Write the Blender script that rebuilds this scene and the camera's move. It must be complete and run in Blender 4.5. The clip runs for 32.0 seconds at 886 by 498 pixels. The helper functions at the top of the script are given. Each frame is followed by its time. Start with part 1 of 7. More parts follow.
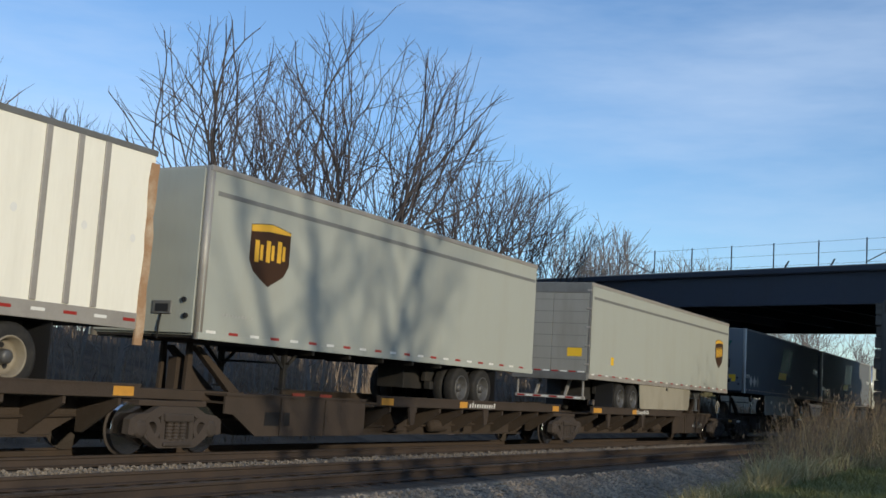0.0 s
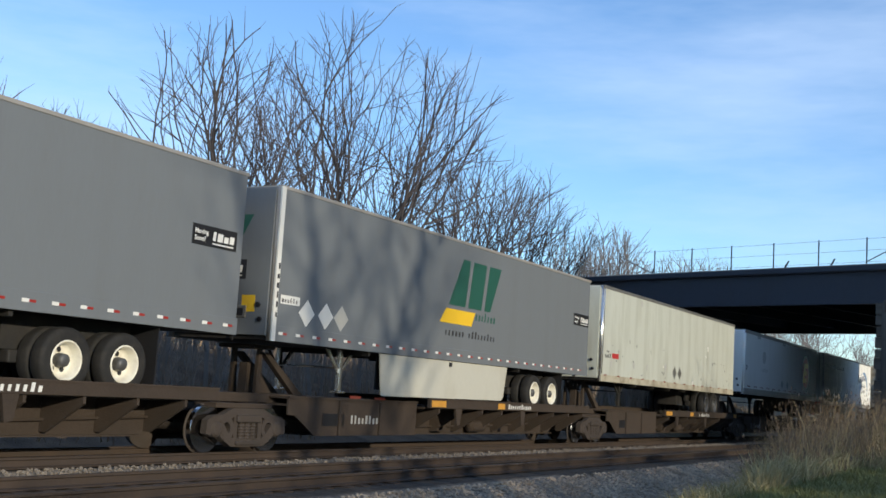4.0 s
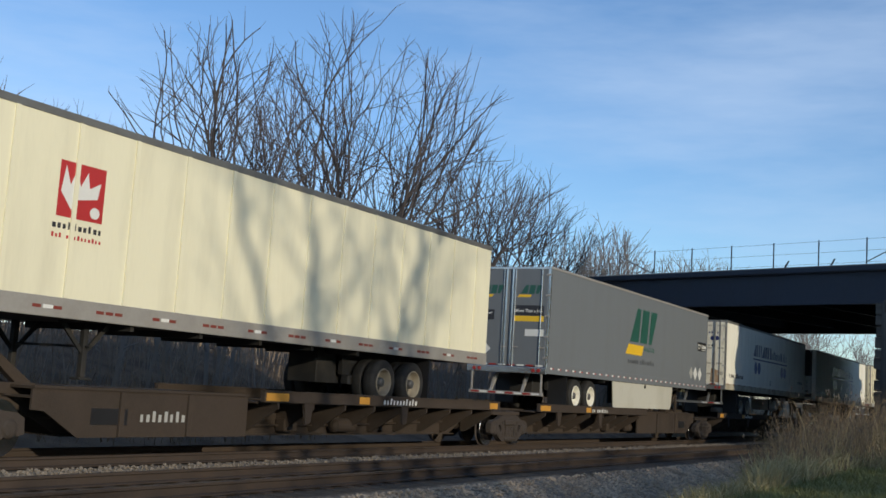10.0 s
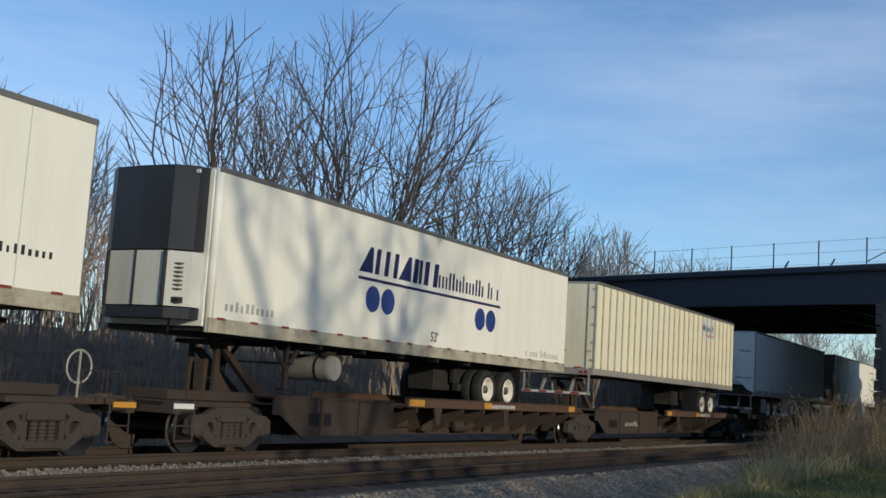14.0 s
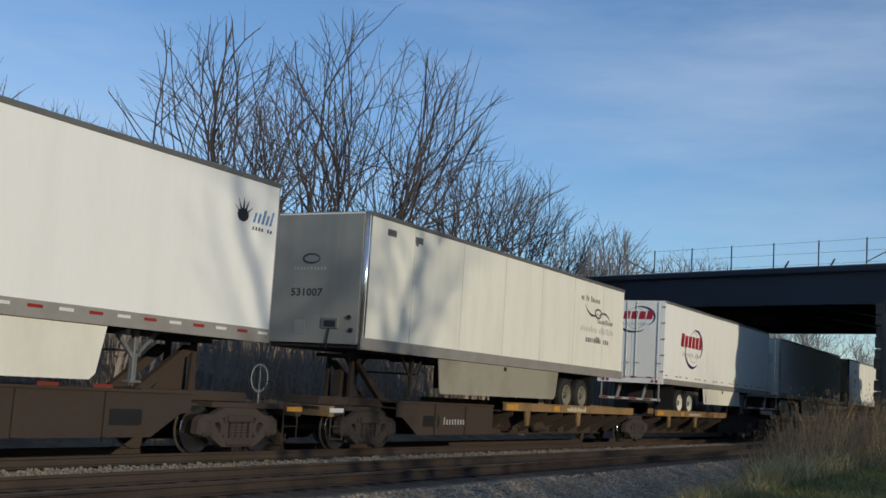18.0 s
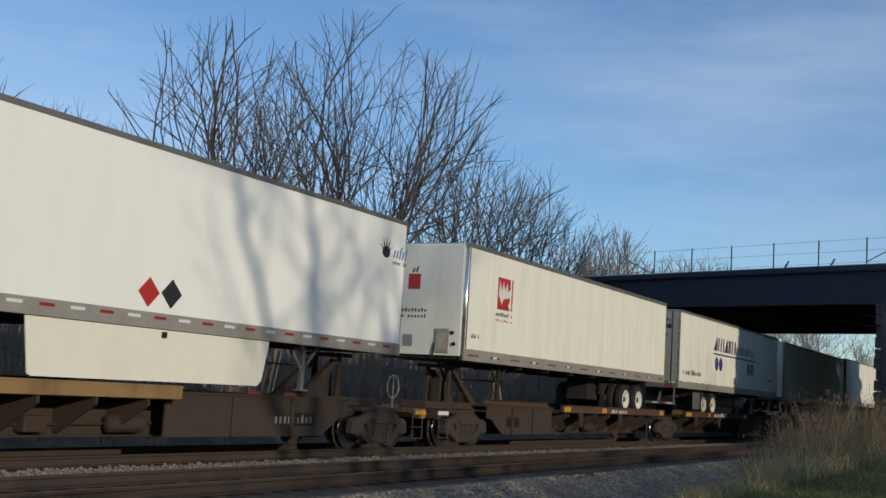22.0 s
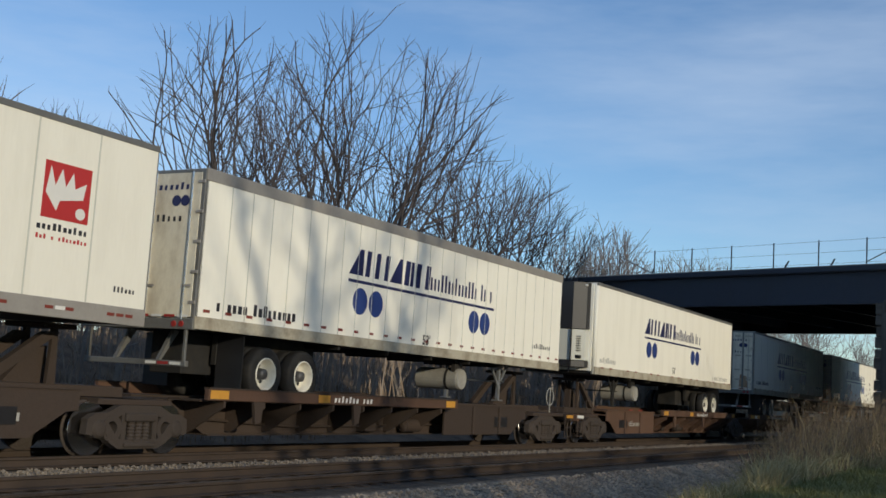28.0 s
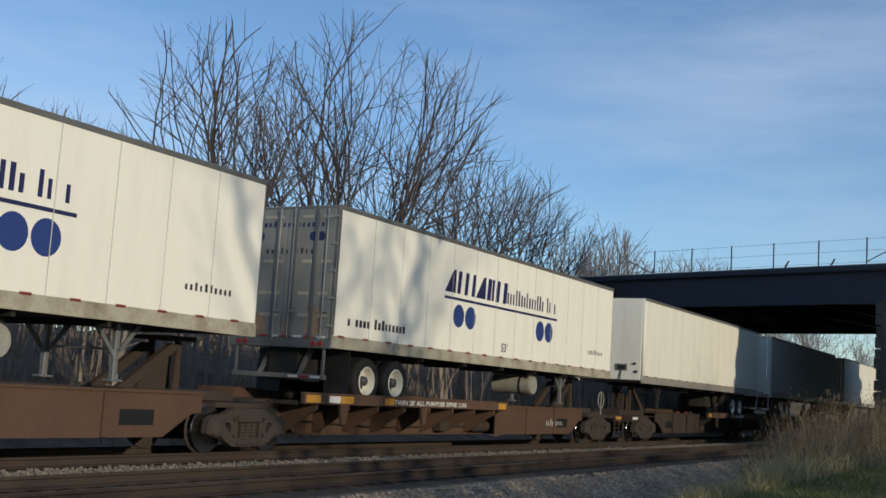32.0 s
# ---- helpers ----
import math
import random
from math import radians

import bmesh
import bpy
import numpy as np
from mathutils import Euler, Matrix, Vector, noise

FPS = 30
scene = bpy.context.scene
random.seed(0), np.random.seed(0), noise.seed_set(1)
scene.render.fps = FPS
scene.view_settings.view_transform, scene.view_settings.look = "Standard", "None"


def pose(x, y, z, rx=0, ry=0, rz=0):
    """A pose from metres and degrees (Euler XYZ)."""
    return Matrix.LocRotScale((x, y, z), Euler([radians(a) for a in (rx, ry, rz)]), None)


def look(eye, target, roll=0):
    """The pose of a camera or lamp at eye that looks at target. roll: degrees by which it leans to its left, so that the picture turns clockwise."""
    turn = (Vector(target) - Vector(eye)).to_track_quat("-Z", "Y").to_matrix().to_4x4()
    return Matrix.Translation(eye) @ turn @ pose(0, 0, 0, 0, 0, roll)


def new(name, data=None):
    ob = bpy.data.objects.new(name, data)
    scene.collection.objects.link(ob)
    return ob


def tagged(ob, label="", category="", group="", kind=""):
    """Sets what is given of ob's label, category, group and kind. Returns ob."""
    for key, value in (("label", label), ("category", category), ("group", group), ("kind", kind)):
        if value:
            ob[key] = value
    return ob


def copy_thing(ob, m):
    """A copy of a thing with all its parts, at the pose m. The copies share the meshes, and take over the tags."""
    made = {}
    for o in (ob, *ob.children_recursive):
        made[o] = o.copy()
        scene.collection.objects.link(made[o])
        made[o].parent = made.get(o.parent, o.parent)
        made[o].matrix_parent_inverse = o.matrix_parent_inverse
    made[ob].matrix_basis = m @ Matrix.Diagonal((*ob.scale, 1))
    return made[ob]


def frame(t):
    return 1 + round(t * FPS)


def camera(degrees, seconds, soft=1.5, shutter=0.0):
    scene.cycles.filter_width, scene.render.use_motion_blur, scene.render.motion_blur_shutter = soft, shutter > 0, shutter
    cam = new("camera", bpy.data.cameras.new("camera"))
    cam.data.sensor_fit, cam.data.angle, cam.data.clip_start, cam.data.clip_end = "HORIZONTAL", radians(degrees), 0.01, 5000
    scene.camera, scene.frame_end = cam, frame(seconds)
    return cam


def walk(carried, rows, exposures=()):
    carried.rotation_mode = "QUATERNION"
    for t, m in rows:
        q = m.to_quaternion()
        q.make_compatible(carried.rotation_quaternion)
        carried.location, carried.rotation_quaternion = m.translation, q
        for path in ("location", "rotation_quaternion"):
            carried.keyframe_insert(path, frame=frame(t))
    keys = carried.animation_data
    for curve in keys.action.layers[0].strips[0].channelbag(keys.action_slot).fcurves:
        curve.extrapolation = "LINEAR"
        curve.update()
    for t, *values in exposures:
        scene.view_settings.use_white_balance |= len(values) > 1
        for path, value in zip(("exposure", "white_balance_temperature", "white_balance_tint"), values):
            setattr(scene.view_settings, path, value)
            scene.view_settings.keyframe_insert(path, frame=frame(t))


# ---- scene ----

# ================= camera =================
EYE = Vector((0.0, 0.0, 1.373))
YAW, PITCH, LEAN = radians(61.376), radians(7.1346), 3.578
AIM = EYE + 50 * Vector((math.sin(YAW) * math.cos(PITCH), math.cos(YAW) * math.cos(PITCH), math.sin(PITCH)))
cam = camera(42.76, 32.0, soft=1.6)
walk(cam, [(0.0, look(EYE, AIM, LEAN)), (32.0, look(EYE, AIM, LEAN))], exposures=[
    (0.0, -0.05, 6400, 10), (1.0, 0.12, 6230, 10), (2.0, 0.25, 6200, 10), (3.0, 0.3, 6260, 10), (6.0, -0.03, 6230, 10), (7.0, -0.2, 6320, 10), (8.0, -0.25, 6320, 10), (9.0, -0.22, 6300, 10), (10.0, -0.1, 6320, 10),
    (11.0, 0.0, 6300, 10), (12.0, 0.2, 6320, 10), (13.0, -0.05, 6320, 10), (14.0, -0.2, 6320, 10), (17.0, -0.3, 6330, 10), (18.0, -0.42, 6320, 10), (19.0, -0.35, 6320, 10), (20.0, -0.35, 6330, 10), (21.0, -0.4, 6330, 10), (22.0, -0.38, 6400, 10),
    (23.0, -0.3, 6430, 10), (24.0, -0.25, 6450, 10), (25.0, -0.22, 6450, 10), (28.0, -0.28, 6480, 10), (30.0, -0.26, 6480, 10), (31.0, -0.29, 6480, 10), (32.0, -0.30, 6520, 10)])

# ================= daylight =================
SUN_EL, SUN_AZ = radians(13.0), radians(-27.0)      # azimuth from the -y axis towards +x
sun_way = Vector((-math.sin(SUN_AZ) * math.cos(SUN_EL), math.cos(SUN_AZ) * math.cos(SUN_EL), -math.sin(SUN_EL)))
sun = new("sun", bpy.data.lights.new("sun", "SUN"))
sun.data.energy, sun.data.angle, sun.data.color = 3.25, radians(0.6), (1.0, 0.87, 0.64)
sun.matrix_world = look(-sun_way * 100, (0, 0, 0))

world = bpy.data.worlds.new("sky")
scene.world = world
world.use_nodes = True
wn, wl = world.node_tree.nodes, world.node_tree.links
wn.clear()
w_out, w_bg, w_sky = wn.new("ShaderNodeOutputWorld"), wn.new("ShaderNodeBackground"), wn.new("ShaderNodeTexSky")
w_sky.sky_type, w_sky.sun_disc = "NISHITA", False
w_sky.sun_elevation, w_sky.sun_rotation = SUN_EL, math.pi - SUN_AZ
w_sky.air_density, w_sky.dust_density, w_sky.ozone_density = 1.0, 0.0, 3.5
w_bg.inputs["Strength"].default_value = 0.17
w_co, w_map, w_noise, w_ramp, w_mix = (wn.new("ShaderNodeTexCoord"), wn.new("ShaderNodeMapping"), wn.new("ShaderNodeTexNoise"),
                                       wn.new("ShaderNodeValToRGB"), wn.new("ShaderNodeMix"))
w_map.inputs["Rotation"].default_value = (0.25, 0.1, 0.5)
w_map.inputs["Scale"].default_value = (1.2, 1.0, 5.0)
w_noise.inputs["Scale"].default_value, w_noise.inputs["Detail"].default_value, w_noise.inputs["Roughness"].default_value = 1.6, 6.0, 0.6
w_ramp.color_ramp.elements[0].position, w_ramp.color_ramp.elements[1].position = 0.42, 0.85
w_ramp.color_ramp.elements[0].color, w_ramp.color_ramp.elements[1].color = (0, 0, 0, 1), (0.7, 0.7, 0.7, 1)
w_mix.data_type = "RGBA"
w_mix.inputs["B"].default_value = (4.15, 5.0, 5.95, 1)
wl.new(w_co.outputs["Generated"], w_map.inputs["Vector"])
wl.new(w_map.outputs["Vector"], w_noise.inputs["Vector"])
wl.new(w_noise.outputs["Fac"], w_ramp.inputs["Fac"])
wl.new(w_ramp.outputs["Color"], w_mix.inputs["Factor"])
wl.new(w_sky.outputs["Color"], w_mix.inputs["A"])
w_tint = wn.new("ShaderNodeMix")
w_tint.data_type, w_tint.blend_type = "RGBA", "MULTIPLY"
w_tint.inputs["Factor"].default_value, w_tint.inputs["B"].default_value = 1.0, (0.97, 0.975, 1.025, 1)
wl.new(w_mix.outputs["Result"], w_tint.inputs["A"])
wl.new(w_tint.outputs["Result"], w_bg.inputs["Color"])
wl.new(w_bg.outputs["Background"], w_out.inputs["Surface"])


# ================= materials =================
def surface(name, color, rough=0.5, metal=0.0, stain=None, amount=0.3, scale=1.0, stretch=(1, 1, 1), grain=0.12, bump=0.0,
            bump_scale=40.0, vary=0.0, spec=0.5):
    """Base colour with large stains, fine grain and relief, in metres of the object's own space."""
    m = bpy.data.materials.new(name)
    m.use_nodes = True
    n, l = m.node_tree.nodes, m.node_tree.links
    b = n["Principled BSDF"]
    b.inputs["Roughness"].default_value, b.inputs["Metallic"].default_value = rough, metal
    b.inputs["Specular IOR Level"].default_value = spec
    co, mp = n.new("ShaderNodeTexCoord"), n.new("ShaderNodeMapping")
    mp.inputs["Scale"].default_value = stretch
    l.new(co.outputs["Object"], mp.inputs["Vector"])
    big, fine = n.new("ShaderNodeTexNoise"), n.new("ShaderNodeTexNoise")
    big.inputs["Scale"].default_value, big.inputs["Detail"].default_value, big.inputs["Roughness"].default_value = scale, 5.0, 0.62
    fine.inputs["Scale"].default_value, fine.inputs["Detail"].default_value = scale * 14, 3.0
    l.new(mp.outputs["Vector"], big.inputs["Vector"])
    l.new(mp.outputs["Vector"], fine.inputs["Vector"])
    ramp = n.new("ShaderNodeValToRGB")
    ramp.color_ramp.elements[0].position, ramp.color_ramp.elements[1].position = 0.45, 0.75
    l.new(big.outputs["Fac"], ramp.inputs["Fac"])
    fac = n.new("ShaderNodeMath")
    fac.operation = "MULTIPLY"
    fac.inputs[1].default_value = amount
    l.new(ramp.outputs["Color"], fac.inputs[0])
    mix = n.new("ShaderNodeMix")
    mix.data_type = "RGBA"
    mix.inputs["A"].default_value = (*color, 1)
    mix.inputs["B"].default_value = (*(stain or [c * 0.5 for c in color]), 1)
    l.new(fac.outputs[0], mix.inputs["Factor"])
    val = n.new("ShaderNodeMath")
    val.operation, val.inputs[1].default_value, val.inputs[2].default_value = "MULTIPLY_ADD", 2 * grain, 1 - grain
    l.new(fine.outputs["Fac"], val.inputs[0])
    hsv = n.new("ShaderNodeHueSaturation")
    l.new(mix.outputs["Result"], hsv.inputs["Color"])
    if vary:
        info, add = n.new("ShaderNodeObjectInfo"), n.new("ShaderNodeMath")
        add.operation, add.inputs[1].default_value = "MULTIPLY_ADD", vary
        l.new(info.outputs["Random"], add.inputs[0])
        l.new(val.outputs[0], add.inputs[2])
        l.new(add.outputs[0], hsv.inputs["Value"])
    else:
        l.new(val.outputs[0], hsv.inputs["Value"])
    l.new(hsv.outputs["Color"], b.inputs["Base Color"])
    if bump:
        tex, bm_ = n.new("ShaderNodeTexNoise"), n.new("ShaderNodeBump")
        tex.inputs["Scale"].default_value, tex.inputs["Detail"].default_value = bump_scale, 3.0
        bm_.inputs["Strength"].default_value, bm_.inputs["Distance"].default_value = bump, 0.02
        l.new(co.outputs["Object"], tex.inputs["Vector"])
        l.new(tex.outputs["Fac"], bm_.inputs["Height"])
        l.new(bm_.outputs["Normal"], b.inputs["Normal"])
    return m


STREAK = (2.2, 2.2, 0.35)
GRIME = (0.28, 0.25, 0.19)
M = dict(
    white=surface("white_paint", (0.79, 0.775, 0.69), 0.62, stain=GRIME, amount=0.16, scale=0.9, stretch=STREAK, grain=0.03, spec=0.1),
    cleanwhite=surface("clean_white_paint", (0.83, 0.83, 0.80), 0.62, stain=GRIME, amount=0.07, scale=0.8, stretch=STREAK, grain=0.02, spec=0.1),
    cream=surface("cream_paint", (0.76, 0.72, 0.54), 0.62, stain=GRIME, amount=0.2, scale=0.9, stretch=STREAK, grain=0.03, spec=0.1),
    worngrey=surface("worn_grey_white_paint", (0.47, 0.49, 0.44), 0.65, stain=(0.22, 0.20, 0.15), amount=0.4, scale=0.9, stretch=STREAK, grain=0.05, spec=0.1),
    dull=surface("dull_grey_white_paint", (0.54, 0.55, 0.50), 0.62, stain=(0.25, 0.23, 0.18), amount=0.32, scale=0.8, stretch=STREAK, grain=0.04, spec=0.1),
    parcel=surface("pale_grey_green_paint", (0.36, 0.38, 0.345), 0.62, stain=(0.3, 0.28, 0.22), amount=0.2, scale=0.7, stretch=STREAK, grain=0.03, spec=0.1),
    silver=surface("silver_grey_paint", (0.172, 0.188, 0.203), 0.62, metal=0.15, stain=(0.15, 0.155, 0.16), amount=0.3, scale=0.8, stretch=STREAK, grain=0.04, spec=0.1),
    doorgrey=surface("grey_roll_door", (0.27, 0.275, 0.26), 0.62, stain=(0.15, 0.14, 0.12), amount=0.3, scale=0.8, stretch=STREAK, grain=0.04, spec=0.1),
    dirtydoor=surface("grimy_white_door", (0.70, 0.66, 0.54), 0.62, stain=(0.24, 0.17, 0.10), amount=0.6, scale=1.1, stretch=(1.5, 1.5, 0.8), grain=0.1, spec=0.1),
    grimerail=surface("grimy_bottom_rail", (0.42, 0.39, 0.31), 0.62, stain=(0.16, 0.125, 0.085), amount=0.9, scale=1.6, grain=0.15, spec=0.1),
    dirtyskirt=surface("dirty_skirt_plastic", (0.31, 0.29, 0.235), 0.62, stain=(0.16, 0.14, 0.10), amount=0.6, scale=0.8, stretch=(1, 1, 0.6), grain=0.05, spec=0.1),
    brightwhite=surface("fresh_white_paint", (0.86, 0.845, 0.755), 0.62, stain=GRIME, amount=0.12, scale=0.9, stretch=STREAK, grain=0.03, spec=0.1),
    paleskirt=surface("pale_skirt_plastic", (0.76, 0.74, 0.64), 0.62, stain=GRIME, amount=0.2, scale=0.8, stretch=(1, 1, 0.6), grain=0.03, spec=0.1),
    groove=surface("shadow_grey_groove", (0.17, 0.175, 0.17), 0.6, amount=0.3, scale=1.2, grain=0.08),
    deepred=surface("deep_red_vinyl", (0.36, 0.018, 0.035), 0.4, amount=0.15, grain=0.03),
    creamskirt=surface("cream_skirt_plastic", (0.50, 0.49, 0.37), 0.62, stain=GRIME, amount=0.25, scale=0.8, stretch=(1, 1, 0.6), grain=0.03, spec=0.1),
    skirt=surface("skirt_plastic", (0.48, 0.47, 0.41), 0.62, stain=GRIME, amount=0.35, scale=0.8, stretch=(1, 1, 0.6), grain=0.04, spec=0.1),
    alu=surface("weathered_aluminium", (0.36, 0.34, 0.31), 0.5, metal=0.25, stain=(0.2, 0.18, 0.16), amount=0.4, scale=1.5, stretch=(1, 1, 1), grain=0.08),
    darkrail=surface("dark_rail_metal", (0.20, 0.20, 0.19), 0.5, metal=0.4, stain=(0.1, 0.09, 0.08), amount=0.5, scale=1.5, grain=0.1),
    bright=surface("polished_aluminium", (0.75, 0.75, 0.74), 0.22, metal=0.9, stain=(0.4, 0.38, 0.34), amount=0.3, scale=2, grain=0.04),
    frame=surface("black_frame_steel", (0.016, 0.0155, 0.015), 0.75, stain=(0.06, 0.047, 0.034), amount=0.45, scale=2, grain=0.2),
    rubber=surface("tyre_rubber", (0.014, 0.0135, 0.013), 0.85, stain=(0.05, 0.044, 0.036), amount=0.5, scale=4, grain=0.2),
    whiterim=surface("cream_wheel", (0.74, 0.71, 0.60), 0.4, stain=(0.25, 0.2, 0.15), amount=0.4, scale=5, grain=0.05),
    tanrim=surface("dusty_wheel", (0.22, 0.19, 0.14), 0.6, stain=(0.12, 0.1, 0.08), amount=0.6, scale=5, grain=0.1),
    darkrim=surface("dark_wheel", (0.10, 0.10, 0.10), 0.5, metal=0.3, stain=(0.05, 0.045, 0.04), amount=0.5, scale=5, grain=0.1),
    dullred=surface("dulled_red_tape", (0.20, 0.035, 0.025), 0.5, stain=(0.09, 0.05, 0.03), amount=0.6, scale=6, grain=0.08),
    red=surface("red_reflector", (0.30, 0.028, 0.024), 0.3, amount=0.2, grain=0.05),
    whitetape=surface("white_reflector", (0.70, 0.70, 0.67), 0.3, amount=0.1, grain=0.03),
    amber=surface("amber_marker", (0.56, 0.28, 0.05), 0.4, stain=(0.3, 0.14, 0.03), amount=0.4, scale=3, grain=0.08),
    yellow=surface("yellow_vinyl", (0.80, 0.50, 0.03), 0.4, amount=0.15, grain=0.03),
    navy=surface("navy_vinyl", (0.022, 0.028, 0.10), 0.4, amount=0.2, grain=0.05),
    blue=surface("blue_vinyl", (0.03, 0.06, 0.22), 0.4, amount=0.2, grain=0.05),
    sky_blue=surface("mid_blue_vinyl", (0.12, 0.25, 0.45), 0.4, amount=0.2, grain=0.05),
    charcoal=surface("charcoal_vinyl", (0.03, 0.03, 0.035), 0.45, amount=0.2, grain=0.05),
    ghost=surface("ghost_of_removed_print", (0.58, 0.58, 0.55), 0.6, amount=0.2, grain=0.05),
    greyprint=surface("faded_grey_print", (0.38, 0.38, 0.36), 0.5, amount=0.2, grain=0.05),
    green=surface("dark_green_vinyl", (0.025, 0.10, 0.075), 0.4, amount=0.2, grain=0.05),
    brown=surface("brown_vinyl", (0.055, 0.028, 0.016), 0.4, amount=0.2, grain=0.05),
    gold=surface("gold_vinyl", (0.72, 0.42, 0.05), 0.4, amount=0.15, grain=0.03),
    crimson=surface("red_vinyl", (0.44, 0.035, 0.035), 0.45, amount=0.15, grain=0.03),
    blackplastic=surface("black_plastic", (0.02, 0.02, 0.022), 0.4, amount=0.3, grain=0.1),
    rustpatch=surface("rust_stain", (0.33, 0.20, 0.11), 0.8, stain=(0.55, 0.46, 0.34), amount=0.8, scale=3.0, grain=0.2),
    rust=surface("rust_brown_steel", (0.040, 0.027, 0.020), 0.8, stain=(0.035, 0.026, 0.02), amount=0.7, scale=1.3, grain=0.2, bump=0.3, bump_scale=30, vary=0.25),
    rustbeam=surface("rusty_orange_beam", (0.082, 0.044, 0.028), 0.75, stain=(0.06, 0.035, 0.022), amount=0.75, scale=1.1, grain=0.18, bump=0.3, bump_scale=30, vary=0.2),
    darkrust=surface("dark_brown_steel", (0.040, 0.028, 0.020), 0.85, stain=(0.026, 0.019, 0.013), amount=0.7, scale=1.3, grain=0.2, bump=0.3, bump_scale=30, vary=0.2),
    rustorange=surface("orange_brown_steel", (0.092, 0.051, 0.033), 0.75, stain=(0.06, 0.035, 0.022), amount=0.7, scale=1.1, grain=0.18, bump=0.3, bump_scale=30, vary=0.15),
    rustyellow=surface("dirty_yellow_steel", (0.25, 0.155, 0.065), 0.7, stain=(0.09, 0.055, 0.03), amount=0.75, scale=1.1, grain=0.18, bump=0.3, bump_scale=30, vary=0.15),
    bogie=surface("dusty_cast_steel", (0.042, 0.032, 0.026), 0.85, stain=(0.03, 0.025, 0.02), amount=0.6, scale=2.5, grain=0.25, bump=0.5, bump_scale=25, vary=0.2),
    tread=surface("polished_tread", (0.72, 0.72, 0.73), 0.18, metal=1.0, amount=0.2, scale=5, grain=0.05),
    rail=surface("rail_steel", (0.045, 0.032, 0.024), 0.7, stain=(0.07, 0.045, 0.03), amount=0.6, scale=2, grain=0.15, bump=0.2, bump_scale=40),
    railhead=surface("worn_rail_head", (0.10, 0.08, 0.065), 0.55, metal=0.4, stain=(0.1, 0.07, 0.05), amount=0.5, scale=3, grain=0.1),
    tie=surface("weathered_tie", (0.038, 0.03, 0.023), 0.9, stain=(0.05, 0.04, 0.03), amount=0.6, scale=3, stretch=(6, 1, 6), grain=0.25, bump=0.6, bump_scale=20, vary=0.4),
    girder=surface("dark_painted_girder", (0.034, 0.042, 0.062), 0.6, stain=(0.035, 0.034, 0.04), amount=0.4, scale=0.5, stretch=(1, 1, 0.4), grain=0.1, bump=0.1, bump_scale=8),
    slab=surface("bridge_concrete", (0.30, 0.29, 0.27), 0.85, stain=(0.14, 0.13, 0.12), amount=0.5, scale=0.5, grain=0.1, bump=0.3, bump_scale=12),
    stone=surface("dark_rough_stone", (0.11, 0.098, 0.083), 0.9, stain=(0.05, 0.043, 0.036), amount=0.6, scale=1.2, grain=0.25, bump=0.8, bump_scale=8, vary=0.4),
    post=surface("dull_post_steel", (0.13, 0.13, 0.135), 0.6, metal=0.2, amount=0.3, scale=4, grain=0.1),
    galv=surface("galvanised_steel", (0.30, 0.31, 0.32), 0.45, metal=0.6, amount=0.3, scale=4, grain=0.1),
    bark=surface("winter_bark", (0.066, 0.056, 0.054), 0.9, stain=(0.036, 0.03, 0.03), amount=0.6, scale=1.4, stretch=(1, 1, 0.3), grain=0.2, vary=0.2),
    greybark=surface("grey_bark", (0.125, 0.106, 0.100), 0.9, stain=(0.07, 0.058, 0.052), amount=0.6, scale=1.0, stretch=(1, 1, 0.3), grain=0.2, vary=0.3),
    palebark=surface("pale_bark", (0.23, 0.195, 0.165), 0.9, stain=(0.12, 0.10, 0.082), amount=0.6, scale=1.0, stretch=(1, 1, 0.3), grain=0.2, vary=0.3),
    # paler bark for far trees, with distance haze put into the colour
    hazebark=surface("haze_pale_bark", (0.17, 0.155, 0.15), 0.9, stain=(0.08, 0.07, 0.065), amount=0.5, scale=0.6, grain=0.15, vary=0.2),
    palestone=surface("pale_ballast_stone", (0.19, 0.16, 0.125), 0.85, stain=(0.16, 0.13, 0.10), amount=0.7, scale=6, grain=0.3),
    brushwood=surface("brush_bark", (0.30, 0.23, 0.17), 0.9, stain=(0.15, 0.112, 0.082), amount=0.6, scale=0.9, grain=0.25),
    stalk=surface("weed_stalk", (0.25, 0.175, 0.105), 0.9, stain=(0.07, 0.052, 0.036), amount=0.7, scale=2.0, grain=0.3),
    leaf=surface("evergreen_scrub", (0.045, 0.055, 0.025), 0.8, stain=(0.06, 0.05, 0.03), amount=0.6, scale=1.0, grain=0.3),
    dry=surface("dry_weed", (0.36, 0.27, 0.135), 0.85, stain=(0.11, 0.08, 0.045), amount=0.7, scale=2.5, grain=0.3),
    straw=surface("pale_straw", (0.36, 0.30, 0.15), 0.85, stain=(0.16, 0.14, 0.06), amount=0.7, scale=2.5, grain=0.3),
    dustytank=surface("dusty_grey_tank", (0.30, 0.29, 0.26), 0.6, stain=(0.14, 0.12, 0.1), amount=0.5, scale=2.0, grain=0.1),
    seed=surface("seed_head", (0.13, 0.095, 0.065), 0.9, stain=(0.1, 0.07, 0.05), amount=0.6, scale=3, grain=0.3),
    grass=surface("lawn_blade", (0.155, 0.16, 0.05), 0.7, stain=(0.13, 0.115, 0.042), amount=0.6, scale=1.6, grain=0.3),
    bank=surface("bank_turf", (0.10, 0.095, 0.045), 0.95, stain=(0.06, 0.05, 0.03), amount=0.7, scale=0.5, grain=0.3, bump=0.6, bump_scale=6),
